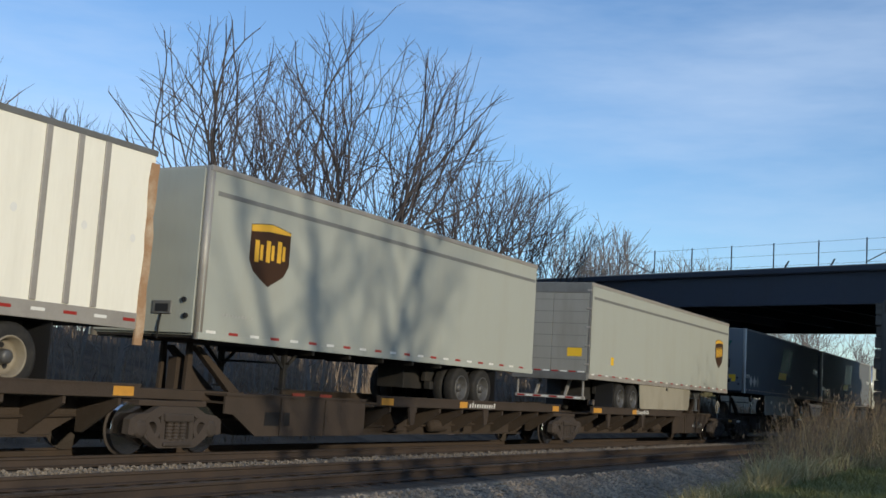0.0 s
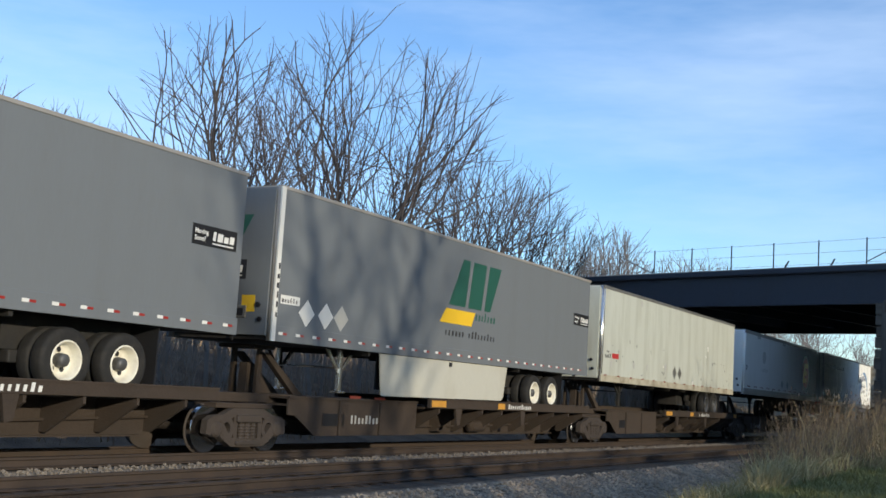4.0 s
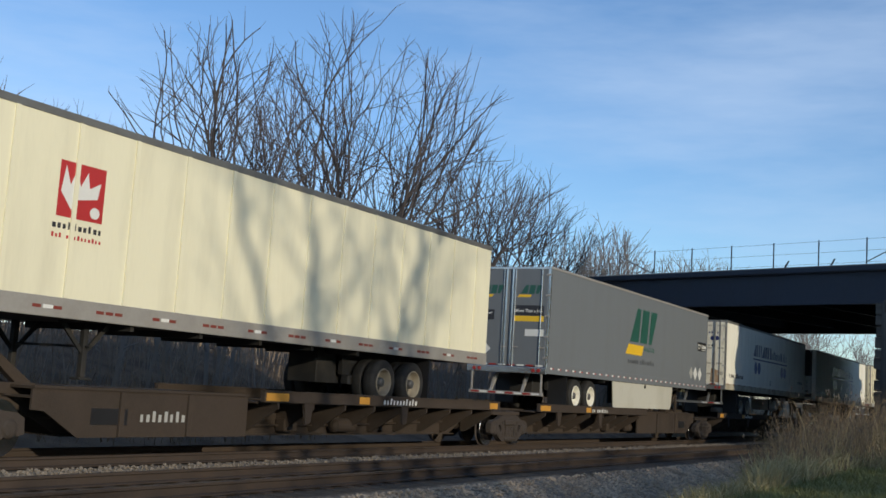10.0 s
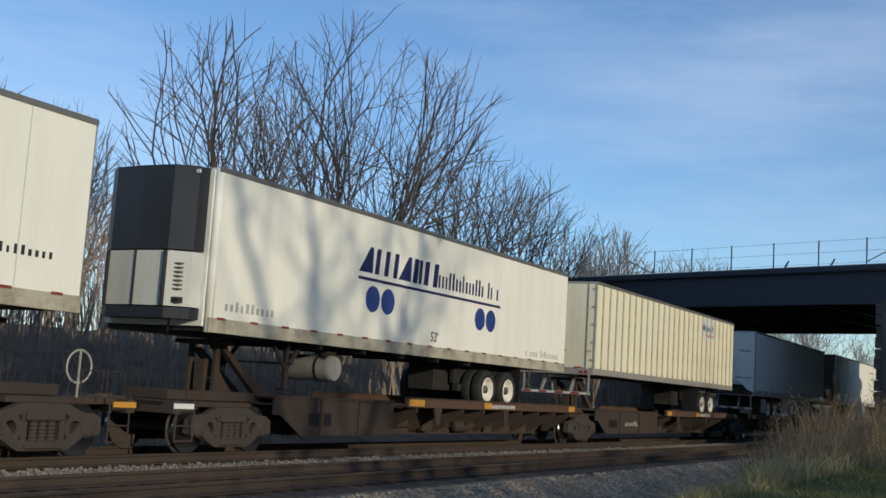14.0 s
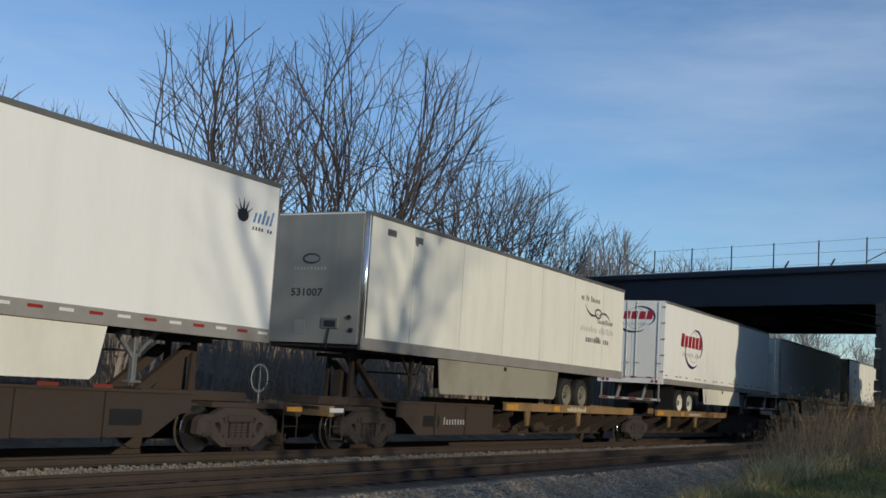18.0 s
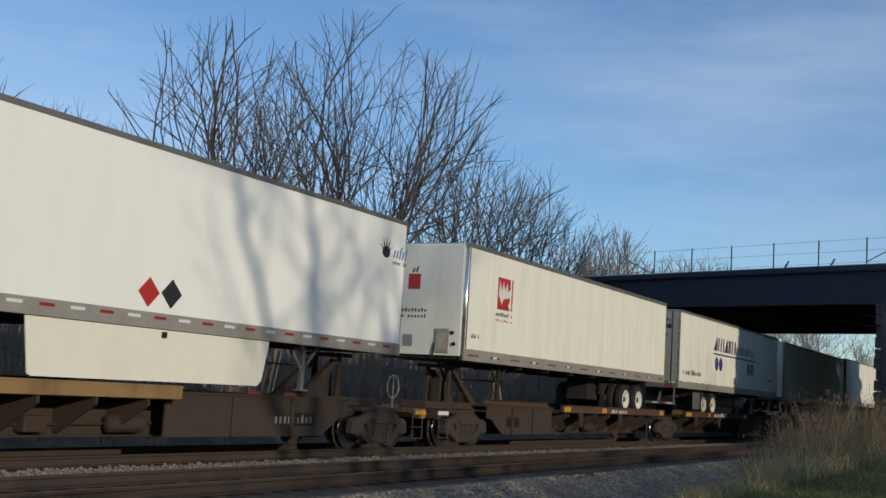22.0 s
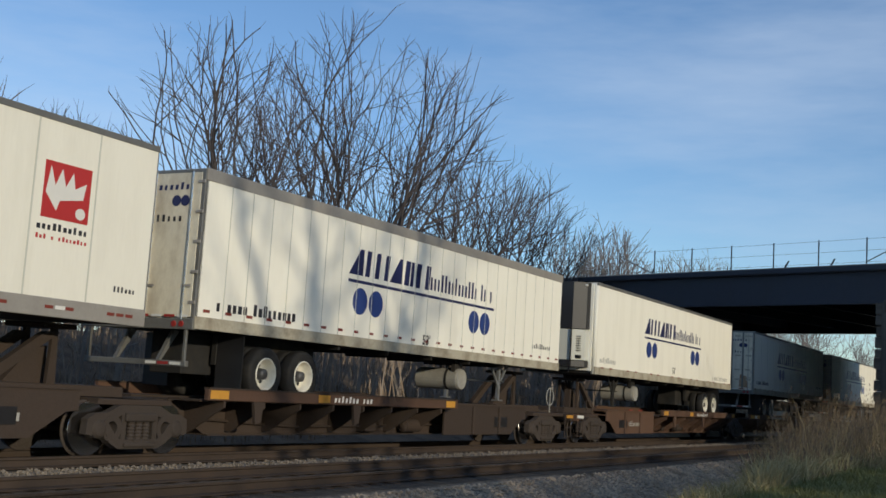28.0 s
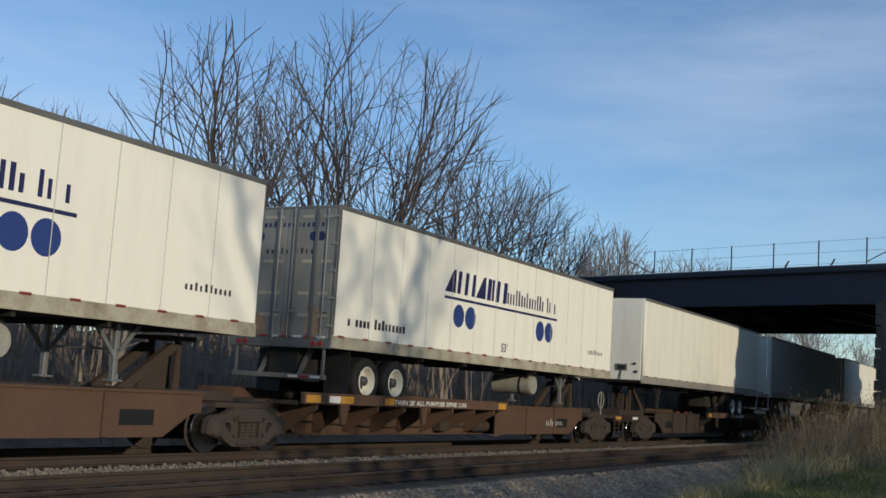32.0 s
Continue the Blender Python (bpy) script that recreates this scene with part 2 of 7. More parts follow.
    pebble=surface("ballast_stone", (0.46, 0.365, 0.265), 0.9, stain=(0.085, 0.066, 0.047), amount=0.9, scale=1.4, grain=0.3),
)


def ground_material():
    """Grass, leaf litter and ballast, told apart by the place on the plan."""
    m = bpy.data.materials.new("ground_cover")
    m.use_nodes = True
    n, l = m.node_tree.nodes, m.node_tree.links
    b = n["Principled BSDF"]
    b.inputs["Roughness"].default_value = 0.95
    co = n.new("ShaderNodeTexCoord")
    attr = n.new("ShaderNodeAttribute")
    attr.attribute_name = "cover"
    sep = n.new("ShaderNodeSeparateColor")
    l.new(attr.outputs["Color"], sep.inputs["Color"])

    def blotch(a, c, scale, detail=6.0):
        t, r, mx = n.new("ShaderNodeTexNoise"), n.new("ShaderNodeValToRGB"), n.new("ShaderNodeMix")
        t.inputs["Scale"].default_value, t.inputs["Detail"].default_value = scale, detail
        r.color_ramp.elements[0].position, r.color_ramp.elements[1].position = 0.38, 0.66
        mx.data_type = "RGBA"
        mx.inputs["A"].default_value, mx.inputs["B"].default_value = (*a, 1), (*c, 1)
        l.new(co.outputs["Object"], t.inputs["Vector"])
        l.new(t.outputs["Fac"], r.inputs["Fac"])
        l.new(r.outputs["Color"], mx.inputs["Factor"])
        return mx.outputs["Result"]
    litter = blotch((0.18, 0.13, 0.085), (0.09, 0.067, 0.046), 1.2)
    lawn = blotch((0.105, 0.112, 0.036), (0.13, 0.115, 0.045), 1.8)
    vor, vr, stones = n.new("ShaderNodeTexVoronoi"), n.new("ShaderNodeValToRGB"), n.new("ShaderNodeMix")
    vor.inputs["Scale"].default_value = 17
    l.new(co.outputs["Object"], vor.inputs["Vector"])
    l.new(vor.outputs["Color"], vr.inputs["Fac"])
    vr.color_ramp.elements[0].color, vr.color_ramp.elements[1].color = (0.10, 0.082, 0.064, 1), (0.40, 0.315, 0.22, 1)
    # dusty brown of the track beds, darkened to hold the wood's shade
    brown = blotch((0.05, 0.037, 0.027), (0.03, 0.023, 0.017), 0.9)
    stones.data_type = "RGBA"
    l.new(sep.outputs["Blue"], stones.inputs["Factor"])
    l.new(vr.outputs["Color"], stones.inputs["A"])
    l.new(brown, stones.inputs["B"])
    one, two = n.new("ShaderNodeMix"), n.new("ShaderNodeMix")
    one.data_type = two.data_type = "RGBA"
    l.new(sep.outputs["Red"], one.inputs["Factor"])
    l.new(litter, one.inputs["A"])
    l.new(stones.outputs["Result"], one.inputs["B"])
    l.new(sep.outputs["Green"], two.inputs["Factor"])
    l.new(one.outputs["Result"], two.inputs["A"])
    l.new(lawn, two.inputs["B"])
    l.new(two.outputs["Result"], b.inputs["Base Color"])
    bp = n.new("ShaderNodeBump")
    bp.inputs["Strength"].default_value, bp.inputs["Distance"].default_value = 0.5, 0.03
    l.new(vor.outputs["Distance"], bp.inputs["Height"])
    l.new(bp.outputs["Normal"], b.inputs["Normal"])
    return m


# ================= mesh tools =================
class Build:
    """Collects faces of one mesh."""

    def __init__(self):
        self.v, self.f = [], []

    def box(self, x0, y0, z0, x1, y1, z1, ch=0.0):
        o = len(self.v)
        if ch <= 0:
            self.v += [(x, y, z) for x in (x0, x1) for y in (y0, y1) for z in (z0, z1)]
            self.f += [tuple(o + i for i in q) for q in ((0, 1, 3, 2), (4, 6, 7, 5), (0, 4, 5, 1), (2, 3, 7, 6), (0, 2, 6, 4), (1, 5, 7, 3))]
            return self
        bm = bmesh.new()
        bmesh.ops.create_cube(bm, size=1)
        for v in bm.verts:
            v.co = Vector(((x0 + x1) / 2 + v.co.x * (x1 - x0), (y0 + y1) / 2 + v.co.y * (y1 - y0), (z0 + z1) / 2 + v.co.z * (z1 - z0)))
        bmesh.ops.bevel(bm, geom=bm.edges[:], offset=ch, segments=2, affect="EDGES", profile=0.5)
        bm.verts.ensure_lookup_table()
        self.v += [tuple(v.co) for v in bm.verts]
        self.f += [tuple(o + v.index for v in f.verts) for f in bm.faces]
        bm.free()
        return self

    def prism(self, poly, a, b, axis="y"):
        """A polygon, pushed along an axis from a to b. The polygon lies in xz (axis y), yz (axis x) or xy (axis z)."""
        o, k = len(self.v), len(poly)
        for w in (a, b):
            for p, q in poly:
                self.v.append({"y": (p, w, q), "x": (w, p, q), "z": (p, q, w)}[axis])
        self.f += [tuple(o + i for i in range(k)), tuple(o + k + i for i in reversed(range(k)))]
        self.f += [(o + i, o + (i + 1) % k, o + k + (i + 1) % k, o + k + i) for i in range(k)]
        return self

    def lathe(self, rings, centre, axis="y", n=24, caps=True):
        """rings: (radius, place along the axis)."""
        o = len(self.v)
        for r, w in rings:
            for i in range(n):
                c, s = r * math.cos(2 * math.pi * i / n), r * math.sin(2 * math.pi * i / n)
                p = {"y": (c, w, s), "x": (w, c, s), "z": (c, s, w)}[axis]
                self.v.append((p[0] + centre[0], p[1] + centre[1], p[2] + centre[2]))
        for j in range(len(rings) - 1):
            for i in range(n):
                self.f.append((o + j * n + i, o + j * n + (i + 1) % n, o + (j + 1) * n + (i + 1) % n, o + (j + 1) * n + i))
        if caps:
            self.f.append(tuple(o + i for i in reversed(range(n))))
            self.f.append(tuple(o + (len(rings) - 1) * n + i for i in range(n)))
        return self

    def tube(self, pts, radii, n=5):
        o = len(self.v)
        for j, p in enumerate(pts):
            p = Vector(p)
            d = Vector(pts[min(j + 1, len(pts) - 1)]) - Vector(pts[max(j - 1, 0)])
            d.normalize()
            a = d.orthogonal().normalized()
            b = d.cross(a)
            r = radii[j] if hasattr(radii, "__len__") else radii
            for i in range(n):
                t = 2 * math.pi * i / n
                self.v.append(tuple(p + r * (math.cos(t) * a + math.sin(t) * b)))
        for j in range(len(pts) - 1):
            for i in range(n):
                self.f.append((o + j * n + i, o + j * n + (i + 1) % n, o + (j + 1) * n + (i + 1) % n, o + (j + 1) * n + i))
        self.f += [tuple(o + i for i in reversed(range(n))), tuple(o + (len(pts) - 1) * n + i for i in range(n))]
        return self

    def mesh(self, name, material, smooth=False):
        me = bpy.data.meshes.new(name)
        me.from_pydata(self.v, [], self.f)
        bm = bmesh.new()
        bm.from_mesh(me)
        bmesh.ops.recalc_face_normals(bm, faces=bm.faces)
        bm.to_mesh(me)
        bm.free()
        me.materials.append(material)
        if smooth:
            me.polygons.foreach_set("use_smooth", [True] * len(me.polygons))
        return me


def part(name, shape, material, parent, label="", place=None, smooth=False):
    """One mesh object under a thing or a part. shape: a Build, or a mesh that alike parts share."""
    ob = new(name, shape if isinstance(shape, bpy.types.Mesh) else shape.mesh(name, material, smooth))
    ob.parent = parent
    if place is not None:
        ob.matrix_basis = place
    return tagged(ob, label) if label else ob


def thing(name, label, category, group="", place=None):
    ob = new(name)
    ob.empty_display_size = 0.3
    if place is not None:
        ob.matrix_basis = place
    return tagged(ob, label, category, group)


def lettering(text, size, material, parent, place, width=None, name="lettering"):
    cu = bpy.data.curves.new("text", "FONT")
    cu.body, cu.size, cu.extrude, cu.resolution_u, cu.offset = text, size, 0.001, 2, 0.012 * size + 0.001
    tmp = bpy.data.objects.new("text", cu)
    me = bpy.data.meshes.new_from_object(tmp)
    bpy.data.objects.remove(tmp)
    if width:
        xs = [v.co.x for v in me.vertices]
        k = width / (max(xs) - min(xs))
        for v in me.vertices:
            v.co.x *= k
    me.materials.clear()
    me.materials.append(material)
    return part(name, me, material, parent, place=place)


SIDE = pose(0, 0, 0, 90, 0, 0)
END = pose(0, 0, 0, 0, 0, -90) @ pose(0, 0, 0, 90, 0, 0)


# ================= the line of the tracks =================
SIDE_Y, BEND = 13.09, -0.00037     # near side of the train at x = 0, and its gentle bend


def side_y(x):
    if x > 110:
        return SIDE_Y + BEND * 110 * 110 / 2 + BEND * 110 * (x - 110)
    if x < -60:
        return SIDE_Y + BEND * 3600 / 2 - BEND * 60 * (x + 60)
    return SIDE_Y + BEND * x * x / 2


def heading(x):
    return math.atan(BEND * max(-60, min(110, x)))


def on_train(x0, length, z):
    """The pose of a thing of that length, whose left end is x0 along the line, on the train."""
    xm = x0 + length / 2
    a = heading(xm)
    return pose(xm - length / 2 * math.cos(a), side_y(xm) - length / 2 * math.sin(a), z, 0, 0, math.degrees(a))


# ================= ground =================
def ground_z(x, y):
    """Height of the earth: two ballasted tracks, a ditch, a grassy bank on the camera's side, a wooded rise beyond."""
    d = y - side_y(x)
    bed = -0.24
    if d > 3.6:
        return bed - 0.2 * min(1, (d - 3.6) / 1.3) + 3.0 * max(0, min(1, (d - 5) / 10)) + 0.08 * math.sin(x * 0.31 + y * 0.22)
    if d > -4.15:
        crib = max(0.0, min(1.0, (d + 1.55) / 0.2, (-0.35 - d) / 0.2))
        near = max(0.0, min(1.0, (d + 4.1) / 0.15, (-1.4 - d) / 0.15))
        return bed + 0.17 * crib + 0.042 * near * (1 - crib)
    far = bed - 0.5 * min(1, (-4.15 - d) / 1.5)
    rise = max(0.0, min(1.0, (4.3 + 0.09 * min(max(0, x - 12), 14) - y) / 1.5))
    rise = rise * rise * (3 - 2 * rise)
    along = max(0.0, min(1.0, (x - 4.0) / 7.0))
    along = along * along * (3 - 2 * along)
    back = max(0.0, min(1.0, (y + 6.0) / 6.0))
    return far + rise * along * 1.27 * (0.35 + 0.65 * back) + 0.45 * (1 - along) * rise + 0.03 * math.sin(x * 1.7) * math.sin(y * 1.3)


def grid_lines(a, b, fine0, fine1, step, coarse):
    xs, x = [], fine0
    while x <= fine1:
        xs.append(x)
        x += step
    for sgn, lim, start in ((1, b, fine1), (-1, a, fine0)):
        x, s = start, step
        while abs(x - start) < abs(lim - start):
            s *= coarse
            x += sgn * s
            xs.append(x)
    return sorted(set(round(v, 3) for v in xs))


def make_ground():
    xs = grid_lines(-1500, 2200, -4, 64, 0.5, 1.18)
    ys = grid_lines(-1500, 2000, -2, 20, 0.2, 1.16)
    v = [(x, y, ground_z(x, y)) for x in xs for y in ys]
    n = len(ys)
    f = [(i * n + j, (i + 1) * n + j, (i + 1) * n + j + 1, i * n + j + 1) for i in range(len(xs) - 1) for j in range(n - 1)]
    me = bpy.data.meshes.new("ground")
    me.from_pydata(v, [], f)
    at = me.attributes.new("cover", "FLOAT_COLOR", "POINT")
    for i, (x, y, z) in enumerate(v):
        d = y - side_y(x)
        stone = max(0, min(1, (d + 6.2) / 0.7)) * max(0, min(1, (5.2 - d) / 0.8))
        lawn = max(0.0, min(1.0, (3.9 + 0.09 * min(max(0, x - 12), 14) - y) / 0.6)) if x < 60 else 0.3
        # both dusty track beds, where the cover's colour also carries tree shade
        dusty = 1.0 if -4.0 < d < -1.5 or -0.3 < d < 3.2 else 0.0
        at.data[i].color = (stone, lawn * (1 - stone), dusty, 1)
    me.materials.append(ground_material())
    me.polygons.foreach_set("use_smooth", [True] * len(f))
    tagged(new("ground", me), "grassy bank, grey ballast and leaf litter along the railway", "ground", kind="structure")


def stones_on(name, label, count, x0, x1, d0, d1, seed, size=0.03, power=1.6, material="pebble"):
    """Loose ballast stones strewn over a strip beside the tracks."""
    rng = random.Random(seed)
    b = Build()
    for _ in range(count):
        x = x0 + (x1 - x0) * rng.random() ** power
        d = rng.uniform(d0, d1)
        y = side_y(x) + d
        s = size * rng.uniform(0.6, 1.5)
        z = ground_z(x, y) + s * 0.3
        a = rng.uniform(0, 6.28)
        o = len(b.v)
        for k in range(4):
            t = a + k * 1.57 + rng.uniform(-0.4, 0.4)
            b.v.append((x + s * math.cos(t) * rng.uniform(0.7, 1.2), y + s * math.sin(t) * rng.uniform(0.7, 1.2), z + rng.uniform(-0.3, 0.3) * s))
        b.v += [(x + rng.uniform(-0.3, 0.3) * s, y + rng.uniform(-0.3, 0.3) * s, z + s * rng.uniform(0.5, 0.9)), (x, y, z - s)]
        b.f += [(o + k, o + (k + 1) % 4, o + 4) for k in range(4)] + [(o + (k + 1) % 4, o + k, o + 5) for k in range(4)]
    me = bpy.data.meshes.new(name)
    me.from_pydata(b.v, [], b.f)
    me.materials.append(M[material])
    tagged(new(name, me), label, "gravel", kind="stuff")


RAIL = [(-0.075, -0.17), (0.075, -0.17), (0.075, -0.155), (0.012, -0.135), (0.012, -0.05), (0.036, -0.035), (0.036, -0.004), (0.03, 0.0),
        (-0.03, 0.0), (-0.036, -0.004), (-0.036, -0.035), (-0.012, -0.05), (-0.012, -0.135), (-0.075, -0.155)]


def make_track(name, label, offset):
    """Two rails on wooden ties, bent with the line. offset: from the train's near side to the track's middle."""
    track = thing(name, label, "railway track")
    tagged(track, kind="structure")
    xs = [-420, -300, -200, -120, -60] + list(range(-40, 121, 8)) + [160, 220, 300, 400, 520]
    for s in (-0.7525, 0.7525):
        b = Build()
        k = len(RAIL)
        for x in xs:
            a = heading(x)
            for p, q in RAIL:
                b.v.append((x - p * math.sin(a), side_y(x) + offset + s + p * math.cos(a), q))
        for j in range(len(xs) - 1):
            for i in range(k):
                b.f.append((j * k + i, j * k + (i + 1) % k, (j + 1) * k + (i + 1) % k, (j + 1) * k + i))
        rail = part("rail", b, M["rail"], track, "rusty steel rail")
        h = Build()
        for x in xs:
            h.v += [(x, side_y(x) + offset + s - 0.026, 0.0015), (x, side_y(x) + offset + s + 0.026, 0.0015)]
        h.f = [(2 * j, 2 * j + 1, 2 * j + 3, 2 * j + 2) for j in range(len(xs) - 1)]
        part("rail_head", h, M["railhead"], rail, "worn running surface")
    return track


def lay_ties(track, offset, x0, count, seed):
    rng = random.Random(seed)
    shapes = []
    for _ in range(4):
        shapes.append(Build().box(-0.115, -1.3 + rng.uniform(-0.03, 0.03), -0.17, 0.115, 1.3 + rng.uniform(-0.03, 0.03), 0.0, 0.012).mesh("tie", M["tie"]))
    plate = Build().box(-0.1, -0.19, 0.0, 0.1, 0.19, 0.016).mesh("tie_plate", M["rail"])
    for i in range(count):
        x = x0 + i * 0.5 + rng.uniform(-0.03, 0.03)
        t = part("tie", shapes[i % 4], M["tie"], track,
                 place=pose(x, side_y(x) + offset + rng.uniform(-0.03, 0.03), -0.186 + rng.uniform(-0.012, 0.0), 0, 0, math.degrees(heading(x)) + rng.uniform(-1, 1)))
        if offset < 0 and i < 26:
            for s in (-0.7525, 0.7525):
                part("tie_plate", plate, M["rail"], t, place=pose(0, s, 0.0))


make_ground()
near_track = make_track("railway_track", "empty near track with rusty rails on weathered wooden ties", -2.54)
far_track = make_track("railway_track", "track under the train with rails on dark wooden ties", 1.30)

# ================= the road bridge =================
BR0, BR1 = Vector((58.45, 7.24)), Vector((64.90, 24.70))
br_dir = (BR1 - BR0).normalized()
br_nor = Vector((br_dir.y, -br_dir.x))     # across the bridge, away from the camera
BR_TOP, BR_LOW, BR_WIDE = 8.87, 6.9, 19.0


def br(along, across, z=0.0):
    p = BR0 + br_dir * along + br_nor * across
    return Vector((p.x, p.y, z))


def br_pose(along=0.0, across=0.0, z=0.0):
    p = br(along, across, z)
    return Matrix.Translation(p) @ Matrix.Rotation(math.atan2(br_dir.y, br_dir.x), 4, "Z")


def make_bridge():
    """Its own x runs along the bridge away from the camera's side; y < 0 is across, towards the far girder."""
    bridge = thing("road_bridge", "dark steel girder road bridge over the tracks", "bridge", place=br_pose())
    tagged(bridge, kind="structure")
    a0, a1 = -3.0, 30.0
    for name, y in (("girder", 0.0), ("girder", -BR_WIDE)):
        g = part(name, Build().box(a0, y - 0.02, BR_LOW + 0.05, a1, y + 0.02, BR_TOP - 0.35), M["girder"], bridge, "deep dark plate girder")
        part("bottom_flange", Build().box(a0, y - 0.22, BR_LOW, a1, y + 0.22, BR_LOW + 0.05), M["girder"], g)
        part("top_flange", Build().box(a0, y - 0.22, BR_TOP - 0.35, a1, y + 0.22, BR_TOP - 0.30), M["girder"], g)
    deck = part("deck_slab", Build().box(a0, -BR_WIDE - 0.3, BR_TOP - 0.30, a1, 0.3, BR_TOP - 0.06), M["girder"], bridge, "dark edge of the deck")
    part("kerb", Build().box(a0, -0.1, BR_TOP - 0.06, a1, 0.26, BR_TOP + 0.0, 0.015), M["slab"], deck)
    part("kerb", Build().box(a0, -BR_WIDE - 0.26, BR_TOP - 0.06, a1, -BR_WIDE + 0.1, BR_TOP + 0.0, 0.015), M["slab"], deck)
    beam = Build().box(-0.1, -BR_WIDE + 0.25, BR_LOW + 0.35, 0.1, -0.25, BR_TOP - 0.30).mesh("floor_beam", M["girder"])
    for i in range(9):
        part("floor_beam", beam, M["girder"], bridge, place=pose(a0 + 1.5 + i * 3.7, 0, 0))
    return bridge


make_bridge()


def make_abutment(name, a0, a1, seed):
    """A wall of rough stone blocks under the end of the bridge; a0 is the face on the tracks."""
    rng = random.Random(seed)
    ab = thing(name, "abutment of dark rough stone blocks under the bridge", "abutment", place=br_pose())
    tagged(ab, kind="structure")
    lo, hi = min(a0, a1), max(a0, a1)
    face = 1 if a0 > a1 else -1
    part("core", Build().box(lo + (0.25 if face < 0 else 0), -BR_WIDE - 0.3, -1.2, hi - (0.25 if face > 0 else 0), 0.25, BR_LOW), M["stone"], ab)
    shapes = []
    for _ in range(5):
        b = Build().box(-0.5, -0.5, -0.5, 0.5, 0.5, 0.5, 0.09)
        b.v = [(x + rng.uniform(-0.05, 0.05), y + rng.uniform(-0.05, 0.05), z + rng.uniform(-0.02, 0.02)) for x, y, z in b.v]
        shapes.append(b.mesh("stone_block", M["stone"]))
    z, row = -0.9, 0
    while z < BR_LOW - 0.05:
        h = rng.uniform(0.42, 0.58)
        h = min(h, BR_LOW - z)
        # the face towards the tracks
        w = 0.0 if row % 2 else -0.5
        y = 0.62
        while y > -BR_WIDE - 0.3:
            k = rng.uniform(0.8, 1.3)
            jut = rng.uniform(-0.06, 0.09)
            m = pose(a0 + face * (jut - 0.25), y - k / 2, z + h / 2) @ Matrix.Diagonal((0.7, k * 0.985, h * 0.97, 1))
            part("stone_block", shapes[rng.randrange(5)], M["stone"], ab, place=m @ pose(0, 0, 0, rng.uniform(-3, 3), 0, rng.uniform(-5, 5)))
            y -= k
        # the face towards the camera
        x = w
        while x < abs(a1 - a0) - 0.6:
            k = rng.uniform(0.8, 1.4)
            m = pose(a0 - face * (0.6 + x + k / 2), 0.28 + rng.uniform(-0.05, 0.06), z + h / 2) @ Matrix.Diagonal((k * 0.985, 0.6, h * 0.97, 1))
            if x > -0.4:
                part("stone_block", shapes[rng.randrange(5)], M["stone"], ab, place=m)
            x += k
        z += h
        row += 1


make_abutment("bridge_abutment", 0.10, -9.0, 5)
make_abutment("bridge_abutment", 27.5, 33.0, 6)


def make_screen_wall():
    """An unseen stone wing wall, added to block sky light; it runs on from the abutment and holds the foot of the road
    ramp; its top falls with the slope.
    """
    wall = thing("wing_wall", "unseen stepped stone wall added beside the bridge to block sky light", "wall")
    tagged(wall, kind="structure")
    way = (Vector((46.0, 4.75, 0)) - Vector((58.0, 7.0, 0)))
    n = 8
    for i in range(n):
        p = Vector((58.0, 7.0, 0)) + way * ((i + 0.5) / n)
        top = 6.9 - 4.6 * i / (n - 1)
        part("stone_course", Build().box(-way.length / n / 2 - 0.01, -0.35, -1.2, way.length / n / 2 + 0.01, 0.35, top, 0.05), M["stone"], wall,
             place=pose(p.x, p.y, 0, 0, 0, math.degrees(math.atan2(way.y, way.x))))


make_screen_wall()


def make_fence():
    fence = thing("bridge_fence", "thin wire fence on metal posts along the bridge edge", "fence", place=br_pose(0, 0, BR_TOP))
    post = Build().lathe([(0.035, 0.0), (0.035, 1.32), (0.02, 1.35)], (0, 0, 0), "z", 8).mesh("post", M["post"])
    places = [FENCE0 + i * FENCE_STEP for i in range(-2, FENCE_N)]
    for i, x in enumerate(places):
        part("post", post, M["post"], fence, place=pose(x, 0.12, 0))
    for z in (0.12, 0.7, 1.28):
        part("wire", Build().tube([(places[0], 0.12, z), (places[-1], 0.12, z)], 0.009, 4), M["post"], fence)
    e = places[-1]
    part("brace", Build().tube([(e, 0.12, 1.15), (e - FENCE_STEP * 0.9, 0.12, 0.08)], 0.03, 6), M["post"], fence, "slanting end brace")
    part("brace", Build().tube([(places[2] + 0.05, 0.12, 0.1), (places[2] - FENCE_STEP * 0.7, 0.12, 0.95)], 0.03, 6), M["post"], fence, "slanting brace")
    for x in (e - FENCE_STEP * 0.93, places[4] - 0.7, places[3] - 0.7):
        part("stub", Build().tube([(x, 0.14, 0.0), (x - 0.22, 0.14, 0.34)], 0.045, 6), M["post"], fence, "short leaning stub")


